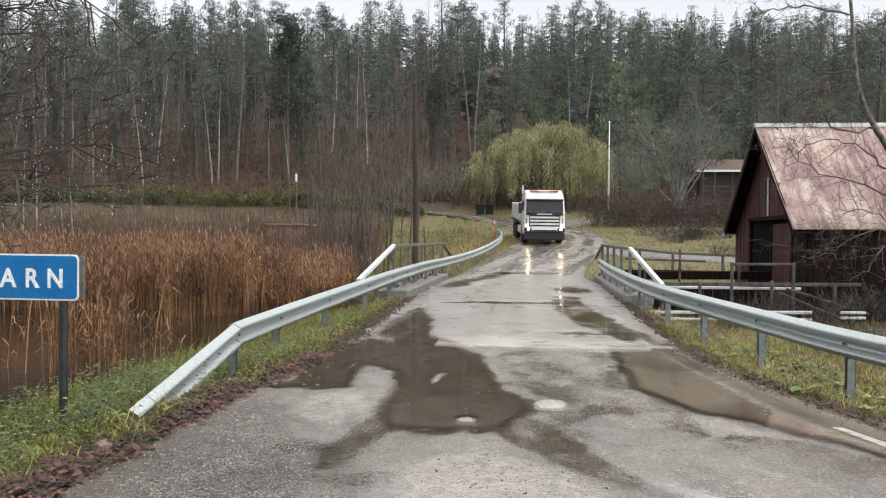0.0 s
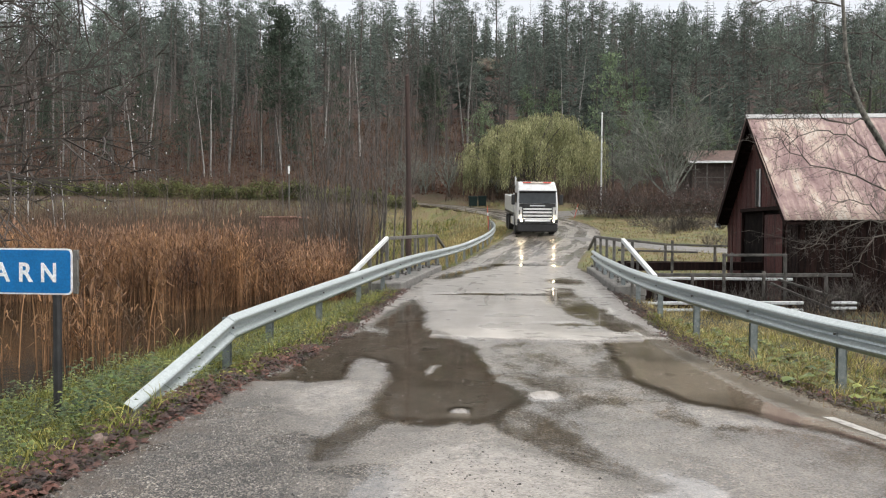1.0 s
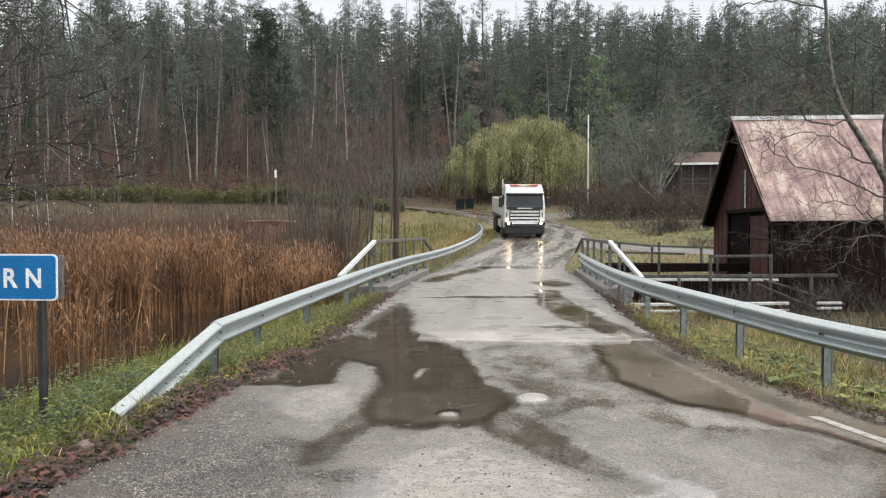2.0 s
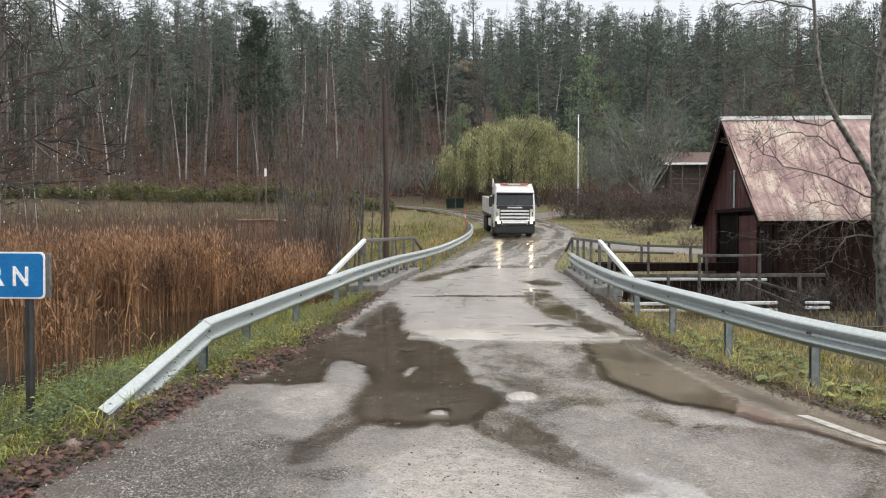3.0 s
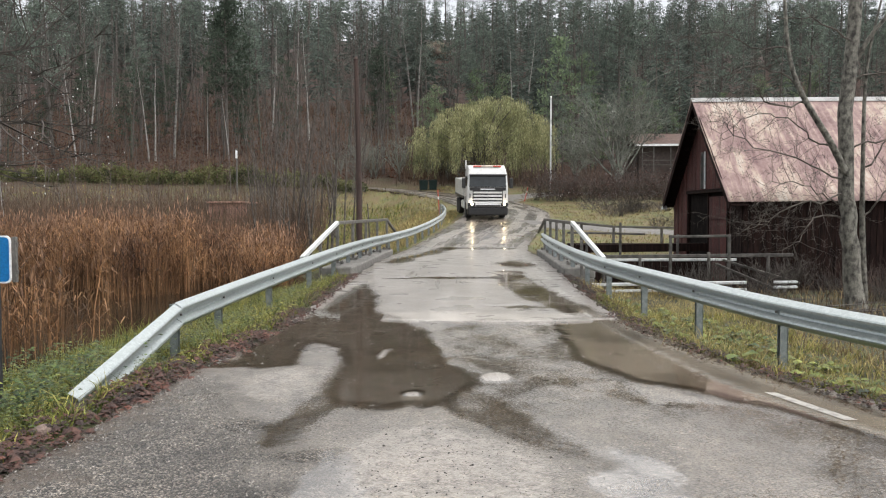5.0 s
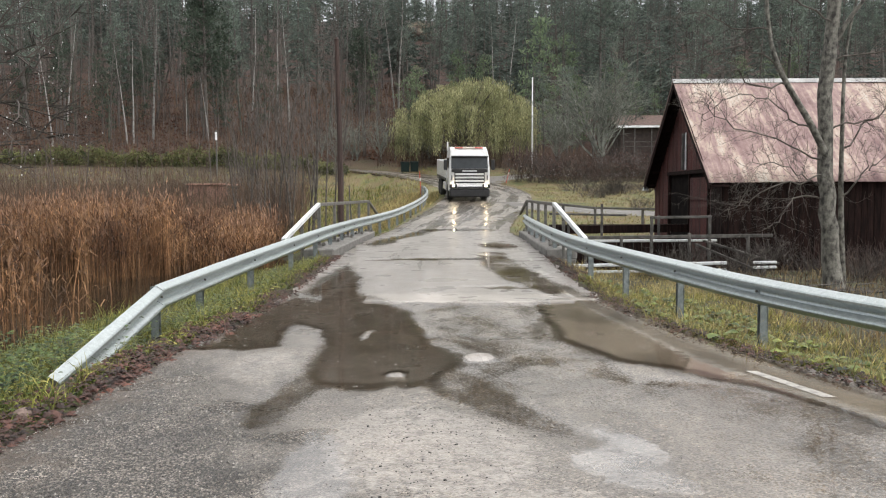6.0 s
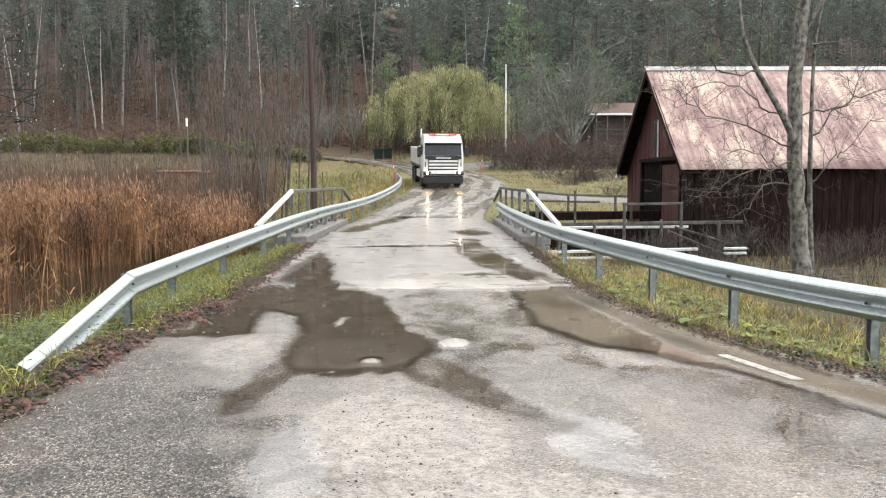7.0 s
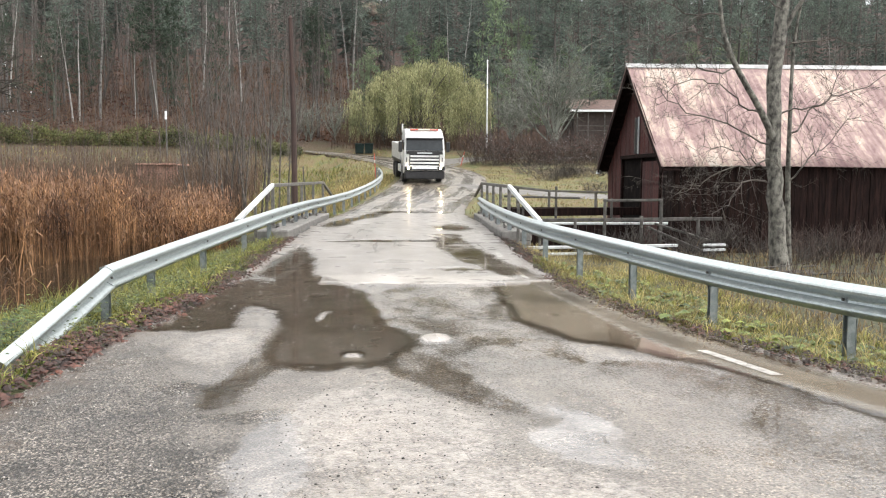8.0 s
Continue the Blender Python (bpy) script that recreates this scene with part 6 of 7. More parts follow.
    for x in (-1, 1):
        m = M()
        m.box((x * 1.08, 3.4, 0.75), (0.3, 1.5, 0.5), bevel=0.05)
        part("side_tank", m, ALU if x > 0 else WHITE_PAINT, t)
        m = M()
        m.box((x * 1.1, 6.58, 1.06), (0.4, 2.6, 0.06), bevel=0.02)
        part("mudguard", m, BLACK, t)
    # stand it on the sloping road
    y0, x0 = 50.0, 0.45
    d = near_road(np.array([x0, x0 + 0.3]), np.array([y0 + 1.3, y0 + 6.6]))[1] + 0.022
    pitch = math.degrees(math.atan2(d[1] - d[0], 5.3))
    t.matrix_world = pose(x0, y0, d[0] - 1.3 * math.tan(radians(pitch)), pitch, 0, 6.5)


truck()


# ---- things along the road
def sign():
    s = thing("place_sign", "blue road sign with white lettering on a dark post", "sign")
    y, x1, x0, z0, z1 = 7.56, -4.44, -6.55, 1.015, 1.468
    # rounded board
    def board(dx, y0, y1, rad):
        m = M()
        a0, a1, b0, b1 = x0 + dx, x1 - dx, z0 + dx, z1 - dx
        ring = []
        for cx, cz, st in ((a1 - rad, b1 - rad, 0), (a0 + rad, b1 - rad, 90), (a0 + rad, b0 + rad, 180), (a1 - rad, b0 + rad, 270)):
            for k in range(5):
                t = radians(st + k * 22.5)
                ring.append((cx + rad * math.cos(t), cz + rad * math.sin(t)))
        n = len(ring)
        m.add([(a, y0, b) for a, b in ring] + [(a, y1, b) for a, b in ring], [tuple(range(n)), tuple(range(n, 2 * n))[::-1]] + [(i, i + n, (i + 1) % n + n, (i + 1) % n) for i in range(n)])
        return m
    rim = part("border", board(0, y, y + 0.012, 0.05), SIGN_WHITE, s, "white border")
    part("board", board(0.016, y - 0.004, y + 0.006, 0.04), SIGN_BLUE, s, "blue face")
    for ch, x in (("A", -5.085), ("R", -4.99 + 0.005), ("N", -4.755)):
        c = bpy.data.curves.new("letter", "FONT")
        c.body, c.size, c.extrude = ch, 0.262, 0.002
        c.offset = 0.006
        o = new("letter_temp", c)
        dg = bpy.context.evaluated_depsgraph_get()
        me = bpy.data.meshes.new_from_object(o.evaluated_get(dg))
        bpy.data.objects.remove(o)
        xs = [v.co.x for v in me.vertices]
        w = 0.185 if ch == "A" else 0.145 if ch == "R" else 0.155
        k = w / (max(xs) - min(xs))
        ox = {"A": -5.265, "R": -4.985, "N": -4.757}[ch]
        lo = min(xs)
        for v in me.vertices:
            p = Vector(((v.co.x - lo) * k + ox, y - 0.008 - v.co.z, v.co.y + 1.143))
            v.co = p
        me.materials.clear()
        me.materials.append(SIGN_WHITE)
        ob = new("letter", me)
        ob.parent = s
    for x in (-4.63, -6.2):
        m = M()
        m.tube([(x, y + 0.06, h(x, y) - 0.2), (x, y + 0.06, 1.44)], 0.042, 10)
        part("post", m, BLACK, s, "dark steel post")
    for z in (1.12, 1.38):
        m = M()
        m.box(((x0 + x1) / 2 + 0.03, y + 0.028, z), (x1 - x0 + 0.05, 0.03, 0.04), bevel=0.004)
        part("bracket", m, OLD_STEEL, s)
    m = M()
    m.box((x1 + 0.022, y + 0.03, 1.24), (0.045, 0.04, 0.43), bevel=0.004)
    part("edge_strip", m, OLD_STEEL, s)


sign()


def utility_pole():
    p = thing("utility_pole", "tall weathered brown wooden utility pole", "pole")
    x, y = -4.75, 32.0
    m = M()
    m.tube([(x + 0.03, y, h(x, y) - 0.3), (x + 0.01, y, 3.5), (x - 0.07, y, 7.6)], [0.118, 0.105, 0.085], 12)
    part("shaft", m, POLE_WOOD, p)
    m = M()
    m.tube([(x - 0.07, y, 7.58), (x - 0.07, y, 7.68)], [0.11, 0.03], 12)
    part("cap", m, POLE_WOOD, p)
    m = M()
    m.tube([(x - 0.05, y, 7.0), (x - 0.55, y + 0.1, 6.75)], 0.02, 5)
    part("bracket", m, OLD_STEEL, p)


utility_pole()


def leaning_trunk():
    t = tagged(new("dead_tree"), "dark dead trunk leaning on the slope", "tree", "forest")
    r = random.Random(77)
    x, y = -41.3, 111.0
    z = h(x, y)
    m = M()
    line = smooth_line([(x, y, z - 0.3), (x + 0.5, y, z + 2.2), (x + 1.3, y, z + 4.8), (x + 2.4, y, z + 8.6)], 4)
    m.tube(line, np.linspace(0.27, 0.09, len(line)), 8)
    part("trunk", m, DARK_BARK, t)
    c = M()
    for k in range(9):
        q = line[4 + k]
        branch_out(c, r, Vector(q), Vector((r.uniform(-1, 1), r.uniform(-0.5, 0.5), 0.3)), 1.6, 0.05, 1, 0.1, 0.7, 3, 3, 0.2, 0.012)
    part("crown", c, DARK_TWIG, t)


leaning_trunk()


def flagpole():
    f = thing("flagpole", "slim white flagpole beside the garden hedge", "flagpole")
    x, y = 7.2, 84.7
    g = h(x, y)
    m = M()
    m.tube([(x, y, g - 0.2), (x, y, g + 4), (x, y, 13.2)], [0.1, 0.085, 0.055], 10)
    part("mast", m, SIGN_WHITE, f)
    m = M()
    disc_lathe(m, (x, y, 13.28), [(-0.1, 0.02), (-0.06, 0.09), (0.06, 0.09), (0.1, 0.02)], 10, "y")
    part("finial", m, SIGN_WHITE, f)
    m = M()
    m.box((x - 0.12, y, g + 1.6), (0.12, 0.1, 0.3), bevel=0.02)
    part("cleat", m, OLD_STEEL, f)


flagpole()


def bins():
    for i, (x, y) in enumerate(((-5.75, 83.4), (-4.8, 83.6))):
        b = thing("waste_container", "dark green wheeled waste container at the roadside", "bin", "waste containers")
        g = h(x, y)
        m = M()
        lo, up = 0.36, 0.43
        m.add([(-lo, -0.32, 0.15), (lo, -0.32, 0.15), (lo, 0.32, 0.15), (-lo, 0.32, 0.15), (-up, -0.4, 1.02), (up, -0.4, 1.02), (up, 0.4, 1.1), (-up, 0.4, 1.1)],
              [(3, 2, 1, 0), (4, 5, 6, 7), (0, 1, 5, 4), (1, 2, 6, 5), (2, 3, 7, 6), (3, 0, 4, 7)])
        body = part("body", m, BIN_GREEN, b)
        m = M()
        m.box((0, 0, 1.1), (0.92, 0.86, 0.07), Matrix.Rotation(radians(5), 4, "X"), 0.03)
        part("lid", m, BIN_GREEN, b)
        for dx in (-0.3, 0.3):
            for dy in (-0.25, 0.25):
                m = M()
                disc_lathe(m, (dx, dy, 0.09), [(-0.03, 0.08), (0.03, 0.08)], 10)
                part("wheel", m, RUBBER, b)
        b.matrix_world = pose(x, y, g, 0, 0, 12 - 8 * i)


bins()


def sticks():
    for x, y, H, l in ((-2.72, 55.2, 1.75, 4), (3.75, 70, 1.25, -14)):
        s = thing("marker_stick", "orange-red snow marker stick leaning at the roadside", "marker", "marker sticks")
        m = M()
        m.tube([(0, 0, -0.2), (0, 0, H)], [0.035, 0.028], 8)
        part("rod", m, STICK_RED, s)
        m = M()
        m.tube([(0, 0, H * 0.62), (0, 0, H * 0.74)], 0.038, 8)
        part("reflector_band", m, SIGN_WHITE, s)
        s.matrix_world = pose(x, y, h(x, y), 0, -l, 0)
    for x, y, H, l in ((-4.18, 31.2, 2.1, 3),):
        s = thing("marker_stick", "pale thin wooden marker stick behind the railing", "marker", "marker sticks")
        m = M()
        m.tube([(0, 0, -0.2), (0, 0, H)], [0.03, 0.022], 8)
        part("rod", m, GREY_WOOD, s)
        s.matrix_world = pose(x, y, h(x, y), 0, -l, 0)
    s = thing("marker_post", "grey post with a white sleeve beside the far road", "marker")
    x, y = -23.3, 78.0
    m = M()
    m.tube([(x, y, h(x, y) - 0.2), (x, y, 7.7)], 0.07, 8)
    part("shaft", m, OLD_STEEL, s)
    m = M()
    m.box((x, y - 0.1, 7.1), (0.2, 0.06, 0.75), bevel=0.01)
    part("plate", m, SIGN_WHITE, s)


sticks()


def gravel_path(name, pts, width, label):
    m = M()
    line = smooth_line(pts, 8)
    for i, (x, y) in enumerate(line):
        d = line[min(i + 1, len(line) - 1)] - line[max(i - 1, 0)]
        d = d / np.linalg.norm(d)
        for u in np.linspace(-1, 1, 7):
            px, py = x + d[1] * u * width / 2, y - d[0] * u * width / 2
            m.v.append((px, py, h(px, py) + 0.05 - 0.04 * u * u))
    for i in range(len(line) - 1):
        for j in range(6):
            k = i * 7 + j
            m.f.append((k, k + 1, k + 8, k + 7))
    GRAV = bpy.data.materials.get("wet_gravel") or mat("wet_gravel", (0.085, 0.078, 0.07), (0.17, 0.16, 0.148), 2, 0.5, 0, 0.4, 60)
    tagged(part(name, m, GRAV, smooth=True), label, "path", kind="structure")


gravel_path("side_road", [(2.6, 49.0), (5.0, 45.5), (8.5, 42.5), (13, 40.5), (22, 39), (40, 38)], 3.4, "wet grey gravel track leading off past the barn")
gravel_path("driveway", [(0.5, 70), (4, 74.5), (8, 77), (14, 78.5), (24, 79)], 4.2, "grey gravel driveway below the willow")


def hut():
    u = thing("plank_hut", "small weathered pinkish plank hut behind the reeds", "hut")
    x0, x1, y0, y1, z1 = -15.05, -12.95, 45, 47.2, 2.1
    PINK = mat("faded_pink_boards", (0.28, 0.15, 0.115), (0.42, 0.24, 0.19), 4, 0.8, 0, 0.3, 40, vary=0.15)
    g = h(-13.5, 46) - 0.3
    part("wall", M_box(((x0 + x1) / 2, (y0 + y1) / 2, (g + z1) / 2), (x1 - x0 - 0.06, y1 - y0 - 0.06, z1 - g)), DARK_WOOD, u)
    x = x0
    while x < x1 - 0.05:
        part("board", M_box((x + 0.09, y0, (g + z1) / 2), (0.17, 0.03, z1 - g)), PINK, u)
        x += 0.18
    part("roof", M_box(((x0 + x1) / 2, (y0 + y1) / 2 - 0.1, z1 + 0.08), (x1 - x0 + 0.14, y1 - y0 + 0.2, 0.09), 0.02), PINK, u, "flat board roof")


hut()


def far_house():
    a = thing("house", "low brown-roofed house with a white porch behind the hedge", "house")
    x0, x1, y0, y1 = 17.2, 28, 90, 97
    g = h(22, 92) - 0.5
    WALL = mat("grey_brown_house_wall", (0.04, 0.03, 0.025), (0.07, 0.052, 0.045), 3, 0.85, 0, 0.2, 30)
    TILE = mat("brown_roof_tiles", (0.085, 0.052, 0.042), (0.14, 0.09, 0.075), 3, 0.7, 0, 0.4, 12)
    part("wall", M_box(((x0 + x1) / 2, (y0 + y1) / 2, (g + 8.9) / 2), (x1 - x0, y1 - y0, 8.9 - g)), WALL, a)
    m = M()
    ym = (y0 + y1) / 2
    m.sweep([(x0 - 0.6, ym, 10.3), (x1 + 0.6, ym, 10.3)], [(-4.3, -1.45), (0, 0.0), (4.3, -1.45), (4.3, -1.6), (0, -0.16), (-4.3, -1.6)], True)
    part("roof", m, TILE, a, "low pitched brown roof")
    part("fascia", M_box(((x0 + x1) / 2, y0 - 0.83, 8.72), (x1 - x0 + 1.2, 0.05, 0.22)), SIGN_WHITE, a)
    for x in (17.4, 18.6, 20.4, 22.4):
        part("porch_post", M_box((x, y0 - 0.7, (g + 8.6) / 2), (0.10, 0.10, 8.6 - g)), GREY_WOOD, a)
    for z in (6.6, 7.1):
        part("porch_rail", M_box((20, y0 - 0.7, z), (5.4, 0.06, 0.08)), GREY_WOOD, a)


far_house()


def sluice():
    """Old timber dam works and walkway between bridge and barn."""
    s = thing("sluice_frame", "old grey timber sluice works beside the barn", "sluice")

    def bar(name, a, b, w, hh, material):
        m = M()
        m.beam(a, b, w, hh, 0.01)
        part(name, m, material, s)

    bar("crossbeam", (2.9, 25.0, 0.55), (6.85, 25.2, 0.6), 0.3, 0.24, DARK_WOOD)
    bar("crossbeam", (2.9, 27.4, 0.5), (6.85, 27.4, 0.5), 0.3, 0.24, DARK_WOOD)
    bar("rail", (2.9, 22.0, 0.47), (8.25, 22.0, 0.53), 0.07, 0.09, GREY_WOOD)
    bar("rail", (2.95, 22.4, 0.36), (6.9, 22.4, 0.38), 0.07, 0.07, PALE_STEEL)
    bar("rail", (5.0, 22.0, 1.01), (6.62, 22.0, 1.03), 0.07, 0.07, GREY_WOOD)
    bar("rail", (2.6, 24.6, 1.05), (4.9, 24.6, 1.0), 0.05, 0.06, GREY_WOOD)
    bar("walkway", (2.5, 20.0, -0.1), (6.4, 20.0, -0.03), 0.12, 0.07, PALE_STEEL)
    bar("walkway", (2.6, 20.0, -0.26), (6.4, 20.0, -0.2), 0.12, 0.06, PALE_STEEL)
    bar("walkway", (7.05, 20.0, -0.02), (7.6, 20.0, -0.01), 0.1, 0.06, PALE_STEEL)
    bar("walkway", (7.05, 20.0, -0.14), (7.6, 20.0, -0.13), 0.1, 0.06, PALE_STEEL)
    for x, z in ((3.3, 0.55), (4.25, 0.5), (5.05, 1.06), (6.05, 0.6), (6.58, 1.06), (7.6, 0.55)):
        bar("post", (x, 22.0, -1.2), (x, 22.0, z), 0.075, 0.075, GREY_WOOD)
    for x, z in ((3.2, 1.0), (4.2, 1.35), (5.9, 1.0)):
        bar("post", (x, 24.8, -1.3), (x, 24.8, z), 0.07, 0.07, GREY_WOOD)
    for x in (3.0, 4.5, 6.0, 7.3):
        bar("post", (x, 20.0, -0.9), (x, 20.0, -0.02), 0.09, 0.09, GREY_WOOD)
    bar("brace", (6.3, 21.6, 0.42), (7.9, 20.6, -0.1), 0.07, 0.06, GREY_WOOD)
    bar("brace", (6.2, 21.9, 0.3), (7.3, 20.4, -0.25), 0.06, 0.06, GREY_WOOD)
    # plank wall of the dam
    for i in range(16):
        x = 3.0 + i * 0.25
        part("plank", M_box((x, 24.7, -0.55), (0.23, 0.06, 1.6)), DARK_WOOD, s)
    # handrail leading from the bridge to the yard
    bar("handrail", (2.55, 30.3, 1.36), (5.4, 33.5, 1.05), 0.09, 0.09, GREY_WOOD)
    bar("handrail", (5.4, 33.5, 1.05), (9.8, 35.0, 0.95), 0.08, 0.08, GREY_WOOD)
    for x, y, z in ((3.9, 31.8, 1.2), (5.4, 33.5, 1.08), (7.5, 34.3, 1.0)):
        bar("post", (x, y, -0.6), (x, y, z), 0.1, 0.1, GREY_WOOD)


sluice()


def aspen():
    """The grey-barked tree before the barn, forked low, with long bare limbs."""
    r = random.Random(17)
    tree = tagged(new("aspen_tree"), "bare grey-barked aspen with a forked trunk", "tree")
    t, c = M(), M()
    y = 17.4
    base = h(7.78, y)
    stem = [(7.82, y, base - 0.2), (7.74, y, 0.6), (7.60, y, 2.0), (7.60, y + 0.1, 4.3), (7.75, y + 0.1, 6.5), (7.7, y, 9.2), (7.9, y, 11)]
    trunk = smooth_line(stem, 4)
    for k in range(3, len(trunk)):
        trunk[k] += np.array(rvec(r)) * np.array((0.035, 0.035, 0.0))
    t.tube(trunk, np.interp(np.linspace(0, 1, 25), [0, 0.1, 0.35, 0.6, 1], [0.26, 0.185, 0.155, 0.135, 0.05]), 12, False)
    fork = [(7.62, y - 0.02, 2.35), (7.2, y - 0.1, 3.1), (6.6, y - 0.1, 4.1), (6.35, y, 5.0), (6.2, y, 6.6), (5.9, y, 8.4)]
    t.tube(smooth_line(fork, 4), np.linspace(0.08, 0.02, 21), 9, False)
    second = [(8.12, y + 0.2, base - 0.2), (8.02, y + 0.2, 1.2), (7.95, y + 0.1, 2.6), (7.98, y + 0.1, 4.6), (8.2, y, 6)]
    t.tube(smooth_line(second, 4), np.linspace(0.075, 0.02, 17), 8, False)
    third = [(7.62, y + 0.1, 4.5), (7.95, y, 5.2), (8.5, y - 0.1, 6.0), (9.1, y, 7.2)]
    t.tube(smooth_line(third, 4), np.linspace(0.06, 0.02, 13), 8, False)
    limbs = [((7.5, y, 2.35), (6.4, y - 0.3, 2.75), (5.3, y - 0.5, 3.1), (4.9, y - 0.5, 3.5)), ((7.24, y - 0.08, 3.02), (6.7, y, 3.3), (5.9, y - 0.2, 3.7), (4.95, y - 0.3, 3.3)),
             ((7.6, y, 1.8), (6.8, y - 0.2, 1.9), (6.0, y - 0.4, 1.55), (5.6, y - 0.4, 1.4)), ((7.55, y, 1.5), (6.9, y - 0.2, 1.55), (6.5, y - 0.3, 1.1), (6.2, y - 0.4, 0.9)),
             ((7.7, y, 3.0), (8.4, y, 3.2), (9.2, y - 0.1, 3.5), (10.3, y, 4.0)), ((7.7, y, 4.4), (8.6, y, 4.6), (9.4, y, 4.4), (10.4, y - 0.2, 4.9)), ((7.95, y, 2.6), (8.3, y, 3.0), (8.7, y, 3.4), (8.9, y, 4.1)),
             ((6.5, y, 4.3), (5.8, y, 4.7), (5.0, y, 4.5), (4.4, y, 4.7)), ((6.4, y, 5.0), (5.6, y, 5.1), (4.8, y, 5.4), (4.1, y, 5.2)), ((6.2, y, 6.2), (5.4, y, 6.4), (4.7, y, 6.3), (4.0, y, 6.6)),
             ((7.6, y, 5.2), (6.9, y, 5.6), (6.2, y, 5.7), (5.2, y, 6.2)), ((7.8, y, 6.2), (8.6, y, 6.6), (9.5, y, 6.6), (10.4, y, 7)), ((7.7, y, 7.2), (7.0, y, 7.8), (6.2, y, 8.0), (5.2, y, 8.3)), ((6.71, y - 0.08, 3.9), (6.0, y - 0.2, 3.9), (5.5, y - 0.3, 4.15), (5.0, y - 0.2, 4.0)),
             ((7.95, y, 1.6), (8.3, y - 0.1, 2.1), (8.6, y, 2.3), (9.2, y, 3.0)), ((7.6, y, 2.0), (7.0, y - 0.3, 2.0), (6.4, y - 0.5, 2.3), (5.7, y - 0.6, 2.2))]
    for lm in limbs:
        ln = smooth_line(lm, 4)
        for k in range(1, len(ln)):
            ln[k] += np.array(rvec(r)) * 0.07
        c.tube(ln, np.linspace(0.021, 0.006, len(ln)), 5, False)
        for k in range(2, len(ln)):
            for q in range(r.choice((1, 2, 2, 3))):
                d = Vector(ln[k] - ln[k - 1]).normalized()
                s = d.cross(rvec(r)).normalized()
                branch_out(c, r, Vector(ln[k]), d * 0.6 + s * 0.9 + Vector((0, 0, r.uniform(-0.2, 0.5))), r.uniform(0.35, 1.3), 0.006, 2, 0.05, 0.8, 4, 3, 0.22, 0.003)
    part("trunk", t, ASPEN_BARK, tree, "grey trunk with dark scars", True)
    part("crown", c, ASPEN_TWIG, tree, "bare grey-brown twigs")


aspen()


def shore_tree():
    """A bare tree on the pond's near bank, whose wet twigs hang into view."""
    r = random.Random(29)
    tree = tagged(new("bare_tree"), "bare dark tree on the pond bank with raindrops", "tree")
    t, c = M(), M()
    x, y = -7.9, 9.4
    t.tube([(x, y, -1.0), (x - 0.1, y, 2), (x + 0.1, y, 4.5), (x, y, 7.5)], [0.22, 0.17, 0.12, 0.04], 9, False)
    drops = M()
    for i in range(34):
        z = 1.9 + i * 0.15
        a = r.uniform(-1.1, 0.9)
        L = r.uniform(1.8, 3.3)
        p = Vector((x, y, z))
        d = Vector((math.cos(a), math.sin(a) * 0.8, r.uniform(-0.15, 0.45)))
        branch_out(c, r, p, d, L, 0.034, 2, 0.05, 0.75, 6, 4, 0.2, 0.005)
    n = 0
    for k in range(0, len(c.v), 9):
        q = c.v[k]
        if n < 900 and r.random() < 0.5:
            s = r.uniform(0.004, 0.008)
            drops.add([(q[0] - s, q[1], q[2] - s), (q[0] + s, q[1], q[2] - s), (q[0], q[1] + s, q[2] - s), (q[0], q[1], q[2] - 3 * s), (q[0], q[1], q[2] + s * 0.3)], [(0, 1, 4), (1, 2, 4), (2, 0, 4), (1, 0, 3), (2, 1, 3), (0, 2, 3)])
            n += 1
    part("trunk", t, BARK, tree)
    part("crown", c, DARK_TWIG, tree, "dark wet twigs")
    w = tagged(part("raindrop_mass", drops, SIGN_WHITE, tree, "raindrops hanging from the twigs"), kind="stuff")


shore_tree()


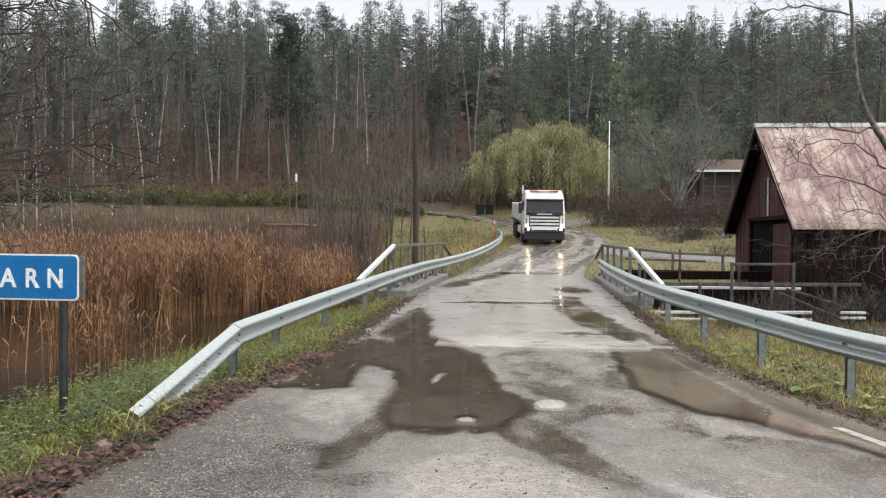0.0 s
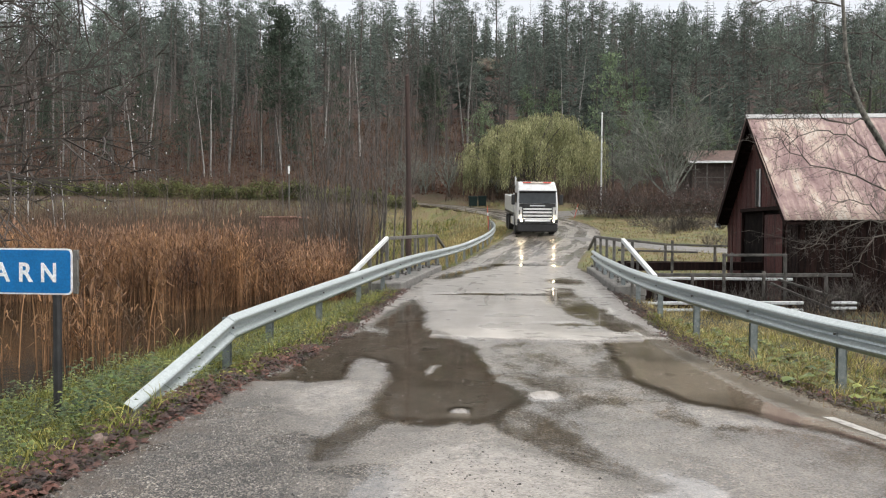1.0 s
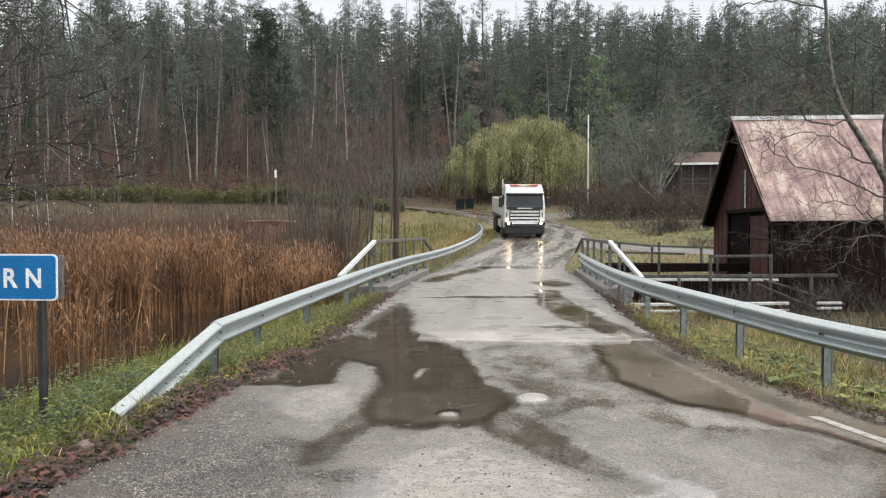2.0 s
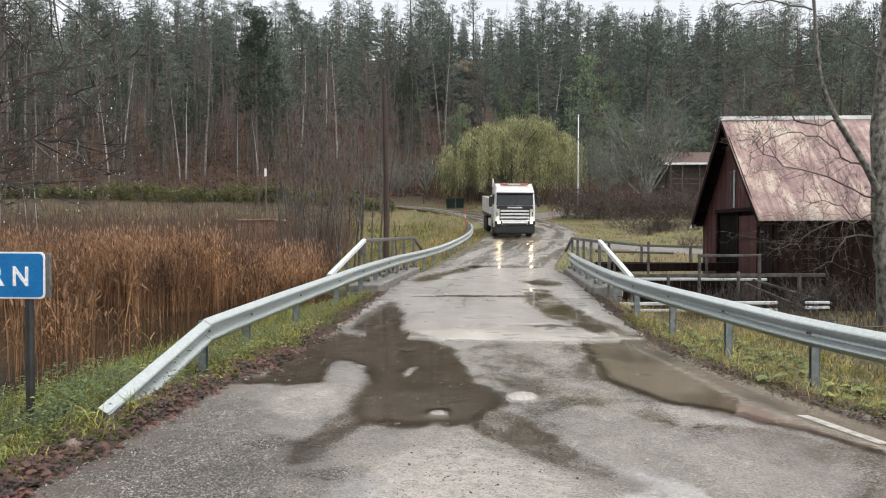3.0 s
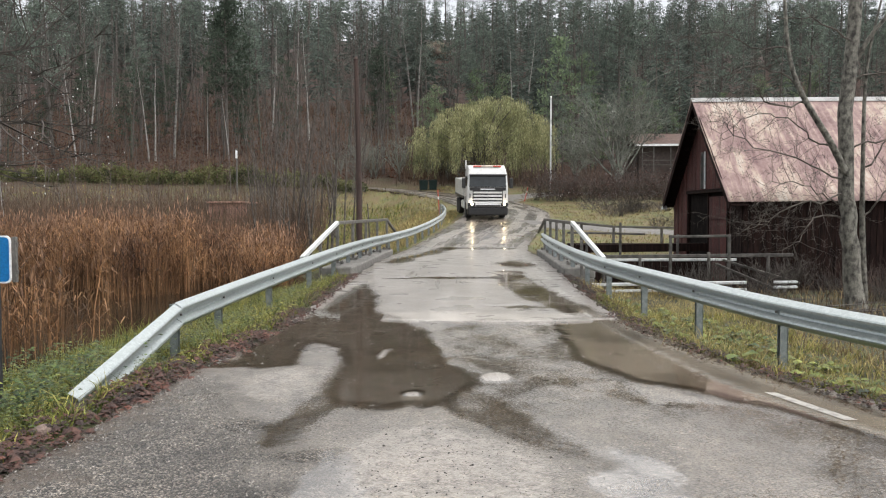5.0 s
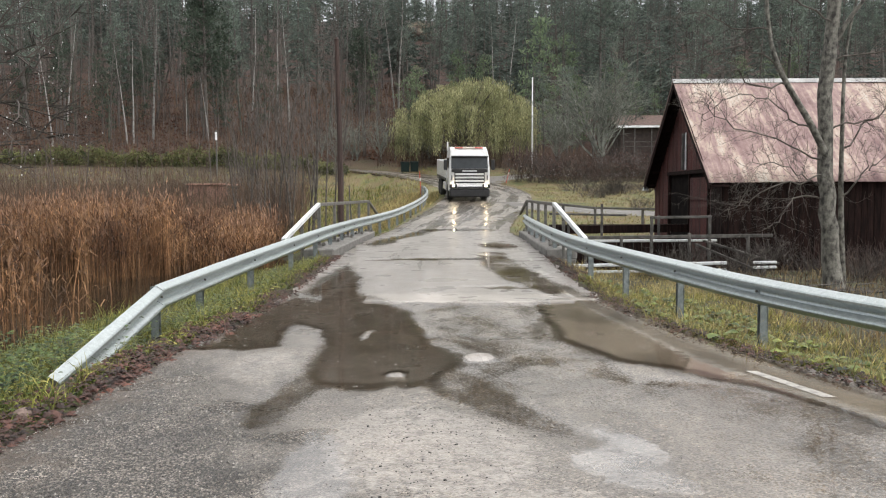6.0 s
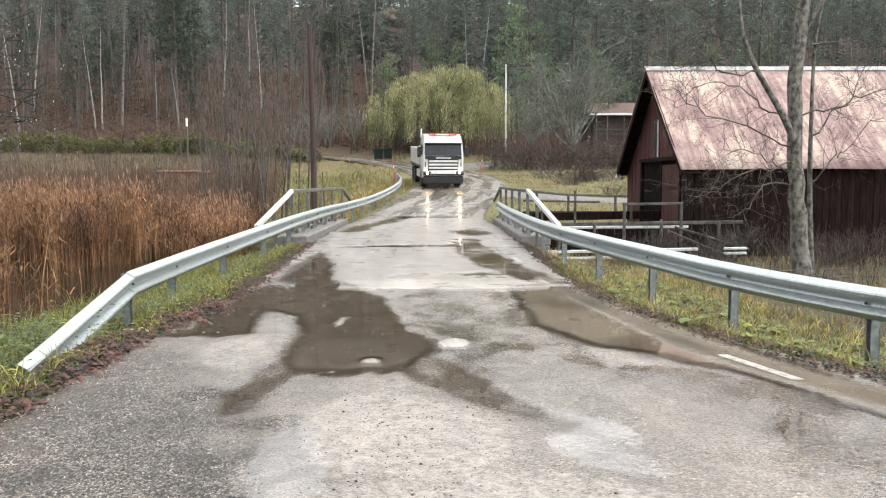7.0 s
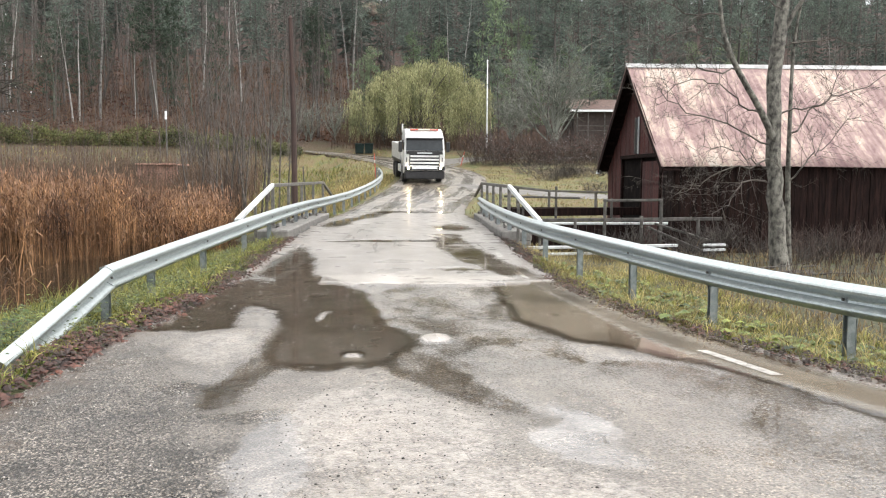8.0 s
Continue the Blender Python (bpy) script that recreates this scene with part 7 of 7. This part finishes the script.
def shrubs():
    r = random.Random(41)

    def bush(x, y, R, H, material, label, group, n=60, leafy=0):
        m = M()
        for i in range(n):
            a = r.uniform(0, 6.28)
            d = Vector((math.cos(a) * r.uniform(0.1, 1.3), math.sin(a) * r.uniform(0.1, 1.3), 1))
            branch_out(m, r, Vector((r.gauss(0, R * 0.3), r.gauss(0, R * 0.3), -0.1)), d, H * r.uniform(0.6, 1.05), 0.014, 1, 0.2, 0.7, 7, 3, 0.15)
        b = tagged(new("shrub"), label, "shrub", group)
        b.matrix_world = pose(x, y, h(x, y), 0, 0, r.uniform(0, 360))
        part("crown", m, material, b)
        if leafy:
            lf, br = M(), M()
            for i in range(leafy):
                a, u = r.uniform(0, 6.28), r.random()
                p = Vector((math.cos(a) * R * u ** 0.5, math.sin(a) * R * u ** 0.5, H * r.uniform(0.1, 0.92) * (1 - 0.35 * u)))
                quad(lf if i % 19 else br, p, rvec(r) * (0.14 if i % 19 else 0.08), rvec(r) * (0.035 if i % 19 else 0.035))
            tagged(part("leaf_mass", lf, LITTER, b, "sparse dark withered leaves"), kind="stuff")
            tagged(part("berry_mass", br, BERRY, b, "pale berries on the twigs"), kind="stuff")
        return b

    made = [bush(0, 0, 1.8, 3.0, DARK_TWIG, "leafless purple-brown garden shrub", "garden hedge", 62, 1100) for k in range(2)]
    spots = [(5.2, 70), (6.6, 69), (8.0, 70), (9.5, 69), (11, 70), (12.4, 69), (13.8, 70), (15.3, 69.5), (17, 70.5), (7.5, 72.5), (10.5, 72.5), (13.2, 73), (16, 73.5), (19, 71)]
    for i, (x, y) in enumerate(spots):
        if i < 2:
            made[i].matrix_world = pose(x, y, h(x, y), 0, 0, 70 * i)
        else:
            k = r.uniform(0.72, 1.1)
            copy_thing(made[i % 2], pose(x, y, h(x, y), 0, 0, r.uniform(0, 360)) @ Matrix.Diagonal((k * 1.1, k * 1.1, k, 1)))
    low = bush(9, 40, 1.0, 1.0, DARK_TWIG, "low tangled bare shrub on the stream bank", "bank shrubs", 34)
    for x, y in ((4.6, 19.3), (5.6, 20.6), (6.4, 18.8), (9.0, 18.6), (9.8, 19.5), (10.8, 17.5), (11.6, 19.0), (12.5, 16.5), (8.6, 20.3), (7.2, 20.8), (13.5, 18.5), (10.3, 20.6), (12.3, 20.4), (7.9, 21.4)):
        k = r.uniform(0.5, 1.15)
        copy_thing(low, pose(x, y, h(x, y), 0, 0, r.uniform(0, 360)) @ Matrix.Diagonal((k * 0.9, k * 0.9, k, 1)))
    for i in range(13):
        x, y = r.uniform(8.5, 16), r.uniform(52, 62)
        k = r.uniform(0.9, 1.6)
        copy_thing(low, pose(x, y, h(x, y), 0, 0, r.uniform(0, 360)) @ Matrix.Diagonal((k * 1.3, k * 1.3, k * 0.9, 1)))
    low.matrix_world = pose(9.6, 44, h(9.6, 44), 0, 0, 0)


shrubs()


def hedge():
    """Ivy-green hedge along the far road, on the near side."""
    r = random.Random(51)
    m = M()
    for i in range(34000):
        x = r.uniform(-75, -11)
        y = np.interp(x, [-75, -45, -26, -17, -11], [90.2, 86.2, 84.4, 83.0, 79.6]) + r.gauss(0, 0.4)
        top = 1.95 + 0.3 * math.sin(x * 0.43) + 0.25 * math.sin(x * 1.3 + 1) + 0.22 * math.sin(x * 5.3)
        if x > -15:
            top *= 0.6
        z = r.random() ** 0.85 * top * r.uniform(0.85, 1.12)
        w = rvec(r)
        quad(m, (x, y, z + np.interp(x, [-75, -45, -26, -17, -11], [5.0, 4.5, 4.2, 3.9, 3.3]) - 0.2), w * 0.24, rvec(r) * 0.075)
    tagged(part("hedge", m, HEDGE), "dark green ivy hedge along the far road", "hedge", kind="stuff")


hedge()


def scrub():
    """Brown upright stalks over the marsh and at the forest's edge."""
    r = random.Random(61)
    m = M()
    for i in range(35000):
        if i < 9000:
            y = 37 + 11 * r.random()
            x = -r.uniform(0.19, 0.80) * y - 1.0
        elif i < 18000:
            y = 36 + 46 * r.random() ** 0.85
            x = -r.uniform(0.17, 0.80) * y - 1.0
        elif i < 33000:
            y = 91 + 42 * r.random() ** 1.3
            x = r.uniform(-0.78, 0.05) * y
        else:
            y = r.uniform(86, 96)
            x = r.uniform(-9, 15)
        H = r.uniform(0.7, 2.0) * (1.55 if y < 48 else 1.1 if y < 60 else 1.0)
        z = 0.0
        w = Vector((r.uniform(-1, 1), r.uniform(-0.4, 0.4), 0)).normalized() * (0.006 + 0.00025 * y)
        p = Vector((x, y, 0))
        e = Vector((r.gauss(0, 0.18), r.gauss(0, 0.18), H))
        m.v.extend([tuple(p - w), tuple(p + w), tuple(p + e)])
        k = len(m.v)
        m.f.append((k - 3, k - 2, k - 1))
        for q in range(2):
            u = r.uniform(0.3, 0.9)
            b = p + e * u
            d = Vector((r.gauss(0, 0.25), r.gauss(0, 0.25), 0.35)) * H * 0.4
            m.v.extend([tuple(b - w * 0.6), tuple(b + w * 0.6), tuple(b + d)])
            m.f.append((k + 3 * q, k + 3 * q + 1, k + 3 * q + 2))
    a = np.array(m.v)
    feet = a.reshape(-1, 9, 3)[:, :2].mean(1)
    a[:, 2] += np.repeat(height(feet[:, 0], feet[:, 1]), 9) - 0.05
    m.v = [tuple(p) for p in a.tolist()]
    tagged(part("marsh_scrub", m, MARSH_STALK), "brown leafless stalks over the marsh", "scrub", kind="stuff")


scrub()


# ---- ground cover
TRACKS = [smooth_line([(2.6, 49.0), (5.0, 45.5), (8.5, 42.5), (13, 40.5), (22, 39), (40, 38)], 6), smooth_line([(0.5, 70), (4, 74.5), (8, 77), (14, 78.5), (24, 79)], 6)]


def off_tracks(x, y):
    """True where no gravel track lies."""
    ok = np.ones(len(x), bool)
    for line, half in zip(TRACKS, (1.45, 2.0)):
        for px, py in line:
            ok &= np.hypot(x - px, y - py) > half
    return ok


def blades(name, spots, material, label, hmin, hmax, width, bend=0.5, seed=1):
    r = np.random.RandomState(seed)
    n = len(spots)
    x, y = spots[:, 0], spots[:, 1]
    z = height(x, y) - 0.02
    H = r.uniform(hmin, hmax, n) * (0.6 + 0.85 * np.clip(bumps(x, y, 0.17, seed) + 0.5 * bumps(x, y, 0.6, seed + 3), 0, 1))
    a = r.uniform(0, 6.283, n)
    l = H * bend * r.uniform(0.2, 1.0, n)
    t = r.uniform(0, 6.283, n)
    w = width * r.uniform(0.6, 1.2, n)
    sx, sy = np.cos(t) * w, np.sin(t) * w
    v = np.zeros((n, 5, 3))
    for i, (u, k, s) in enumerate(((0, 0, -1), (0, 0, 1), (0.6, 0.35, 0.8), (0.6, 0.35, -0.8), (1, 1, 0))):
        v[:, i, 0] = x + np.cos(a) * l * k + sx * s
        v[:, i, 1] = y + np.sin(a) * l * k + sy * s
        v[:, i, 2] = z + H * (u if u < 1 else 0.95)
    m = M()
    m.v = v.reshape(-1, 3).tolist()
    for i in range(n):
        m.f.append((5 * i, 5 * i + 1, 5 * i + 2, 5 * i + 3))
        m.f.append((5 * i + 3, 5 * i + 2, 5 * i + 4))
    return tagged(part(name, m, material), label, "grass", kind="stuff")


def verge(n, y0, y1, side, lo, hi, seed, clump=0.5):
    """Places beside the road, lo to hi metres out from its edge, in loose clumps."""
    r = np.random.RandomState(seed)
    k = int(n * 2.2)
    y = y0 + (y1 - y0) * r.random_sample(k) ** 1.3
    cx, w = np.interp(y, CENTRE[:, 1][:180], CENTRE[:, 0][:180]), np.interp(y, CENTRE[:, 1][:180], CENTRE[:, 3][:180])
    x = cx + side * (w + lo + (hi - lo) * r.random_sample(k))
    keep = (bumps(x, y, 0.22, seed) + 0.8 * bumps(x, y, 0.7, seed + 1) + r.uniform(-0.6, 0.6, k) > -0.1 * clump) & (height(x, y) > -0.72)
    deck = (y > 20.6) & (y < 30.2) & (x > -4.1) & (x < 2.95)
    # nothing grows through the sloped end of the barrier
    slope_end = (y > 6.9) & (y < 10.4) & (np.abs(x + 3.66 + (y - 7.1) * 0.06) < 0.2)
    p = np.stack([x, y], 1)[keep & ~deck & ~slope_end & off_tracks(x, y)]
    return p[:n]


blades("verge_grass", verge(36000, 1.0, 21.0, -1, 0.12, 4.2, 1, 1.5), GREEN_GRASS, "green and yellowing grass on the pond-side verge", 0.06, 0.22, 0.0055, 1.1, 1)
blades("verge_grass", verge(6000, 2.0, 21.0, -1, 1.2, 4.4, 2), GRASS, "yellowed tall grass on the pond bank", 0.12, 0.42, 0.005, 0.7, 2)
blades("verge_grass", verge(6000, 5.0, 21.0, -1, 0.3, 2.2, 25, 0.2), GRASS, "yellowing grass tufts below the guardrail", 0.1, 0.3, 0.007, 1.1, 25)
blades("verge_grass", verge(17000, 2.0, 21.0, 1, 0.3, 3.2, 3), DRY_GRASS, "yellowed grass on the verge below the guardrail", 0.06, 0.30, 0.005, 1.2, 3)
blades("verge_grass", verge(15000, 2.0, 16.0, 1, 0.1, 3.0, 4, 0.2), GRASS, "green grass on the verge below the guardrail", 0.06, 0.25, 0.006, 1.1, 4)
blades("bank_grass", verge(5500, 6.0, 21.0, 1, 2.6, 9.5, 5), TAN_GRASS, "dry tan grass before the barn", 0.12, 0.42, 0.008, 0.8, 5)
blades("far_grass", verge(9000, 30.5, 60.0, -1, 0.3, 8.0, 6), FAR_GRASS, "yellow grass bank beyond the bridge", 0.06, 0.24, 0.014, 0.7, 6)
blades("far_grass", verge(7000, 30.5, 60.0, -1, 0.2, 7.0, 7), FAR_GRASS, "yellow-green grass bank beyond the bridge", 0.05, 0.2, 0.014, 0.7, 7)
blades("far_grass", verge(9000, 31.0, 66.0, 1, 0.3, 16.0, 8), TAN_GRASS, "yellowed meadow grass beyond the stream", 0.05, 0.2, 0.02, 0.7, 8)


def field(n, x0, x1, y0, y1, seed):
    r = np.random.RandomState(seed)
    p = np.stack([r.uniform(x0, x1, n), r.uniform(y0, y1, n)], 1)
    d, z, w = near_road(p[:, 0], p[:, 1])
    return p[(d > w + 0.2) & (height(p[:, 0], p[:, 1]) > -0.6) & off_tracks(p[:, 0], p[:, 1])]


blades("far_grass", field(9500, -18, -3, 46, 86, 21), FAR_GRASS, "yellow-green grass inside the road's bend", 0.1, 0.38, 0.022, 0.7, 21)
blades("far_grass", verge(5000, 34.0, 58.0, -1, 0.4, 3.4, 28, 0.0), DRY_GRASS, "golden tufts of dead grass beside the far guardrail", 0.15, 0.5, 0.014, 0.8, 28)
blades("far_grass", field(6000, -20, -2.5, 38, 84, 27), TAN_GRASS, "tan tufts of dead grass inside the road's bend", 0.2, 0.6, 0.018, 0.7, 27)
blades("far_grass", field(7000, -34, -6, 40, 74, 35), GREEN_GRASS, "rank green grass in the marsh below the hedge", 0.15, 0.55, 0.022, 0.7, 35)
blades("far_grass", field(4000, -60, -14, 66, 84, 22), FAR_GRASS, "pale green grass below the hedge", 0.12, 0.42, 0.03, 0.7, 22)
blades("far_grass", field(5000, 3, 30, 55, 84, 23), TAN_GRASS, "yellowed grass below the garden hedge", 0.05, 0.22, 0.026, 0.7, 23)


def bracken():
    """Withered fern over the forest floor."""
    r = random.Random(83)
    m = M()
    for i in range(20000):
        y = 90 + 52 * r.random() ** 1.4
        x = r.uniform(-0.78, 0.0) * y
        a = r.uniform(0, 6.28)
        L = r.uniform(0.12, 0.42)
        quad(m, (x, y, r.uniform(0, 0.25)), (math.cos(a) * L, math.sin(a) * L, r.uniform(0.0, 0.5) * L), (-math.sin(a) * L * 0.25, math.cos(a) * L * 0.25, 0.08))
    a = np.array(m.v)
    c = a.reshape(-1, 4, 3).mean(1)
    a[:, 2] += np.repeat(height(c[:, 0], c[:, 1]), 4)
    m.v = a.tolist()
    tagged(part("bracken", m, BRACKEN), "rust-brown withered bracken over the slope", "bracken", kind="stuff")


bracken()


def flat_leaves(name, spots, material, label, size, lift, seed):
    r = random.Random(seed)
    m = M()
    zz = height(spots[:, 0], spots[:, 1])
    for (x, y), z in zip(spots, zz):
        a = r.uniform(0, 6.28)
        s = size * r.uniform(0.6, 1.3)
        d = Vector((math.cos(a), math.sin(a), r.uniform(-0.3, 0.5))) * s
        q = Vector((-math.sin(a), math.cos(a), r.uniform(-0.4, 0.4))) * s * 0.36
        p = Vector((x, y, z + lift * r.random() + 0.01))
        m.add([p, p + d * 0.35 + q, p + d + Vector((0, 0, -0.2 * s)), p + d * 0.35 - q, p + d * 0.45 + Vector((0, 0, 0.15 * s))], [(0, 1, 4), (1, 2, 4), (2, 3, 4), (3, 0, 4)])
    return tagged(part(name, m, material), label, "leaves", kind="stuff")


blades("far_grass", verge(6000, 31.0, 66.0, 1, 0.2, 9.0, 9), FAR_GRASS, "yellow-green grass beside the far road", 0.04, 0.16, 0.02, 0.7, 9)

flat_leaves("leaf_litter", verge(5000, 1.5, 21, -1, -0.1, 0.5, 11, 3), LITTER, "wet red-brown fallen leaves along the road", 0.055, 0.05, 11)
flat_leaves("leaf_litter", verge(1500, 2.5, 11, -1, -0.16, 0.6, 31, 3), LITTER, "large wet red-brown leaves heaped by the barrier", 0.075, 0.08, 31)
flat_leaves("leaf_litter", verge(3000, 3, 21, 1, -0.1, 0.8, 12, 3), LITTER, "wet dark fallen leaves and clods at the road edge", 0.05, 0.06, 12)
flat_leaves("clods", verge(4200, 3, 21, 1, -0.05, 0.75, 16, 0.2), CLOD, "dark wet clods and rotting leaves at the road edge", 0.05, 0.05, 16)
flat_leaves("clods", verge(1500, 1.5, 21, -1, -0.05, 0.9, 17, 1), CLOD, "dark wet clods and rotting leaves below the guardrail", 0.055, 0.07, 17)
WEED = mat("broad_weed_leaves", (0.028, 0.06, 0.015), (0.20, 0.225, 0.05), 3.0, 0.4, 0, 0, 12, sheer=0.25, each=0.6)
DARK_WEED = mat("dark_nettle_leaves", (0.012, 0.034, 0.009), (0.10, 0.14, 0.032), 3.0, 0.6, 0, 0, 12, sheer=0.2, each=0.6)
YELLOW_WEED = mat("yellowing_weed_leaves", (0.20, 0.20, 0.04), (0.44, 0.40, 0.11), 2.0, 0.5, 0, 0, 12, sheer=0.3, each=0.35)


def herbs(name, spots, material, label, size, seed, tall=0.0):
    """Low plants: rosettes of folded, arching broad leaves."""
    r = random.Random(seed)
    m = M()
    for (x, y), z in zip(spots, height(spots[:, 0], spots[:, 1])):
        k = r.uniform(0.6, 1.3)
        for i in range(r.choice((4, 5, 6, 8))):
            a = r.uniform(0, 6.28)
            L = size * k * r.uniform(0.6, 1.25)
            d, q = Vector((math.cos(a), math.sin(a), 0)), Vector((-math.sin(a), math.cos(a), 0))
            rise = r.uniform(0.25, 1.1)
            p = Vector((x, y, z)) + d * L * 0.25 + Vector((0, 0, L * rise * 0.6 + tall * k * r.random()))
            p += d * r.uniform(0, 0.3) * tall
            w = L * r.uniform(0.26, 0.42)
            mid, tip = p + d * L * 0.5 + Vector((0, 0, L * rise * 0.3)), p + d * L + Vector((0, 0, L * (rise * 0.3 - 0.25)))
            fold = Vector((0, 0, w * r.uniform(0.1, 0.5)))
            m.add([p, p + d * L * 0.3 + q * w + fold, p + d * L * 0.72 + q * w * 0.8 + fold, tip, p + d * L * 0.72 - q * w * 0.8 + fold, p + d * L * 0.3 - q * w + fold, mid],
                  [(0, 1, 6), (1, 2, 6), (2, 3, 6), (3, 4, 6), (4, 5, 6), (5, 0, 6)])
    return tagged(part(name, m, material), label, "weeds", kind="stuff")


herbs("weeds", verge(2600, 1.5, 20, -1, 0.16, 3.0, 13, 1), WEED, "broad-leaved green weeds on the verge", 0.05, 13)
herbs("weeds", verge(850, 1.5, 10, -1, 0.45, 2.8, 33, 0.2), DARK_WEED, "dark leafy nettles sagging over the verge", 0.06, 33, 0.3)
herbs("weeds", verge(1500, 1.5, 12, -1, 0.5, 2.8, 23, 0.2), WEED, "leafy green weeds round the barrier's end", 0.042, 23, 0.26)
herbs("weeds", verge(900, 8, 20, -1, 0.35, 1.8, 24, 0.2), WEED, "leafy green weeds below the guardrail", 0.042, 24, 0.16)
herbs("weeds", verge(1100, 7, 20, -1, 0.3, 1.5, 18, 0.2), YELLOW_WEED, "yellowing low weeds below the guardrail", 0.06, 18)
herbs("weeds", verge(420, 3, 17, 1, 0.35, 2.4, 14, 1), WEED, "broad green weeds under the guardrail", 0.11, 14)
herbs("weeds", verge(110, 3, 14, 1, 0.3, 2.2, 19, 0.2), WEED, "large green leaves under the guardrail", 0.14, 19)


def stones():
    r = random.Random(71)
    for x, y, s in ((-3.38, 6.15, 0.085), (-4.0, 4.9, 0.06)):
        bm = bmesh.new()
        bmesh.ops.create_icosphere(bm, subdivisions=2, radius=s)
        for v in bm.verts:
            v.co *= 1 + 0.18 * noise.noise(v.co * 9 + Vector((x, y, 0)))
            v.co.z *= 0.65
        me = bpy.data.meshes.new("stone")
        bm.to_mesh(me)
        bm.free()
        me.materials.append(STONE)
        o = tagged(new("stone", me), "small pale pinkish field stone in the verge", "stone", "verge stones")
        o.matrix_world = pose(x, y, h(x, y) + s * 0.25, 0, 0, 40)
    m = M()
    zz = []
    for i in range(13000):
        y = 2.6 + 5.6 * r.random() ** 1.2
        x = r.uniform(-3.7, 1.0 - 0.45 * y) if i < 12000 else r.uniform(-0.9, 1.2)
        if i >= 12000:
            y = r.uniform(2.8, 6.8)
        s = r.uniform(0.003, 0.0105) if i < 12000 else r.uniform(0.003, 0.007)
        k = len(m.v)
        for dx, dy, dz in ((1, 0, 0), (-0.5, 0.87, 0), (-0.5, -0.87, 0), (0.1, 0, 1)):
            m.v.append([x + dx * s * r.uniform(0.7, 1.3), y + dy * s * r.uniform(0.7, 1.3), dz * s])
        m.f.extend([(k, k + 1, k + 3), (k + 1, k + 2, k + 3), (k + 2, k, k + 3)])
    a = np.array(m.v)
    c = a.reshape(-1, 4, 3)[:, :3].mean(1)
    d, z, w = near_road(c[:, 0], c[:, 1])
    wet = pool(c[:, 0], c[:, 1]) < 0.5
    a[:, 2] += np.repeat(np.where(d < w, z + 0.018, -1.0), 4)
    m.v = a.tolist()
    d2 = M()
    for i in range(520):
        x, y = r.gauss(-0.25, 0.42), 3.7 + 2.6 * r.random()
        if i > 390:
            y = r.uniform(3.6, 7.0)
            x = r.uniform(-2.5, 3.0)
        s = r.uniform(0.0035, 0.008) * (1.7 if r.random() < 0.12 else 1)
        k = len(d2.v)
        mid, lie, half = [float(np.interp(y, CENTRE[:, 1], CENTRE[:, c])) for c in (0, 2, 3)]
        top = float(road_surface(lie, (x - mid) / half, np.array([x]), np.array([y]))[0])
        for q in range(5):
            t = 1.257 * q
            d2.v.append((x + math.cos(t) * s * r.uniform(0.7, 1.3), y + math.sin(t) * s * r.uniform(0.7, 1.3), top - 0.003))
        for q in range(5):
            t = 1.257 * q + 0.3
            d2.v.append((x + math.cos(t) * s * 0.6, y + math.sin(t) * s * 0.6, top + s * r.uniform(0.3, 0.65)))
        d2.f.extend([(k + q, k + (q + 1) % 5, k + 5 + (q + 1) % 5, k + 5 + q) for q in range(5)] + [tuple(range(k + 5, k + 10))])
    tagged(part("dark_grit", d2, mat("dark_stone_grit", (0.012, 0.011, 0.01), (0.05, 0.045, 0.04), 40, 0.6, 0, 0, 90)), "small dark stones scattered on the wet asphalt", "gravel", kind="stuff")
    GRIT = mat("loose_grit", (0.03, 0.028, 0.025), (0.30, 0.28, 0.255), 30, 0.6, 0, 0, 90, each=0.6)
    tagged(part("loose_gravel", m, GRIT), "loose wet grit lying on the asphalt", "gravel", kind="stuff")


stones()


def brushwood():
    """Stalks and fallen sticks before the barn's long wall."""
    r = random.Random(29)
    m = M()
    for i in range(1100):
        x, y = r.uniform(8.4, 17), r.uniform(18.4, 22.2)
        if i >= 900:
            x, y = r.uniform(5.2, 15), r.uniform(14.5, 19)
        H = r.uniform(0.3, 1.0) if i < 900 else r.uniform(0.2, 0.6)
        z = h(x, y)
        p = Vector((x, y, z - 0.05))
        e = p + Vector((r.gauss(0, 0.2), r.gauss(0, 0.2), 1)) * H
        m.tube([p, p.lerp(e, 0.5) + rvec(r) * 0.05, e], [0.008, 0.006, 0.003], 3, False)
        for q in range(2):
            b = p.lerp(e, r.uniform(0.3, 0.9))
            m.tube([b, b + Vector((r.gauss(0, 0.3), r.gauss(0, 0.3), 0.4)) * H * 0.5], [0.005, 0.002], 3, False)
    tagged(part("bank_stalks", m, RED_TWIG), "brown leafless stalks before the barn wall", "scrub", kind="stuff")
    m = M()
    for i in range(9):
        x, y = r.uniform(5.6, 10.5), r.uniform(15.8, 17.2)
        a = r.gauss(0, 0.35)
        L = r.uniform(0.5, 1.6)
        d = Vector((math.cos(a), math.sin(a) * 0.5, r.uniform(-0.02, 0.12)))
        p = Vector((x, y, h(x, y) + r.uniform(0.05, 0.22)))
        m.tube([p, p + d * L * 0.5 + rvec(r) * 0.06, p + d * L], [0.02, 0.015, 0.006], 5)
    tagged(part("fallen_branches", m, BARK), "fallen grey branches lying below the aspen", "branches", kind="stuff")


brushwood()
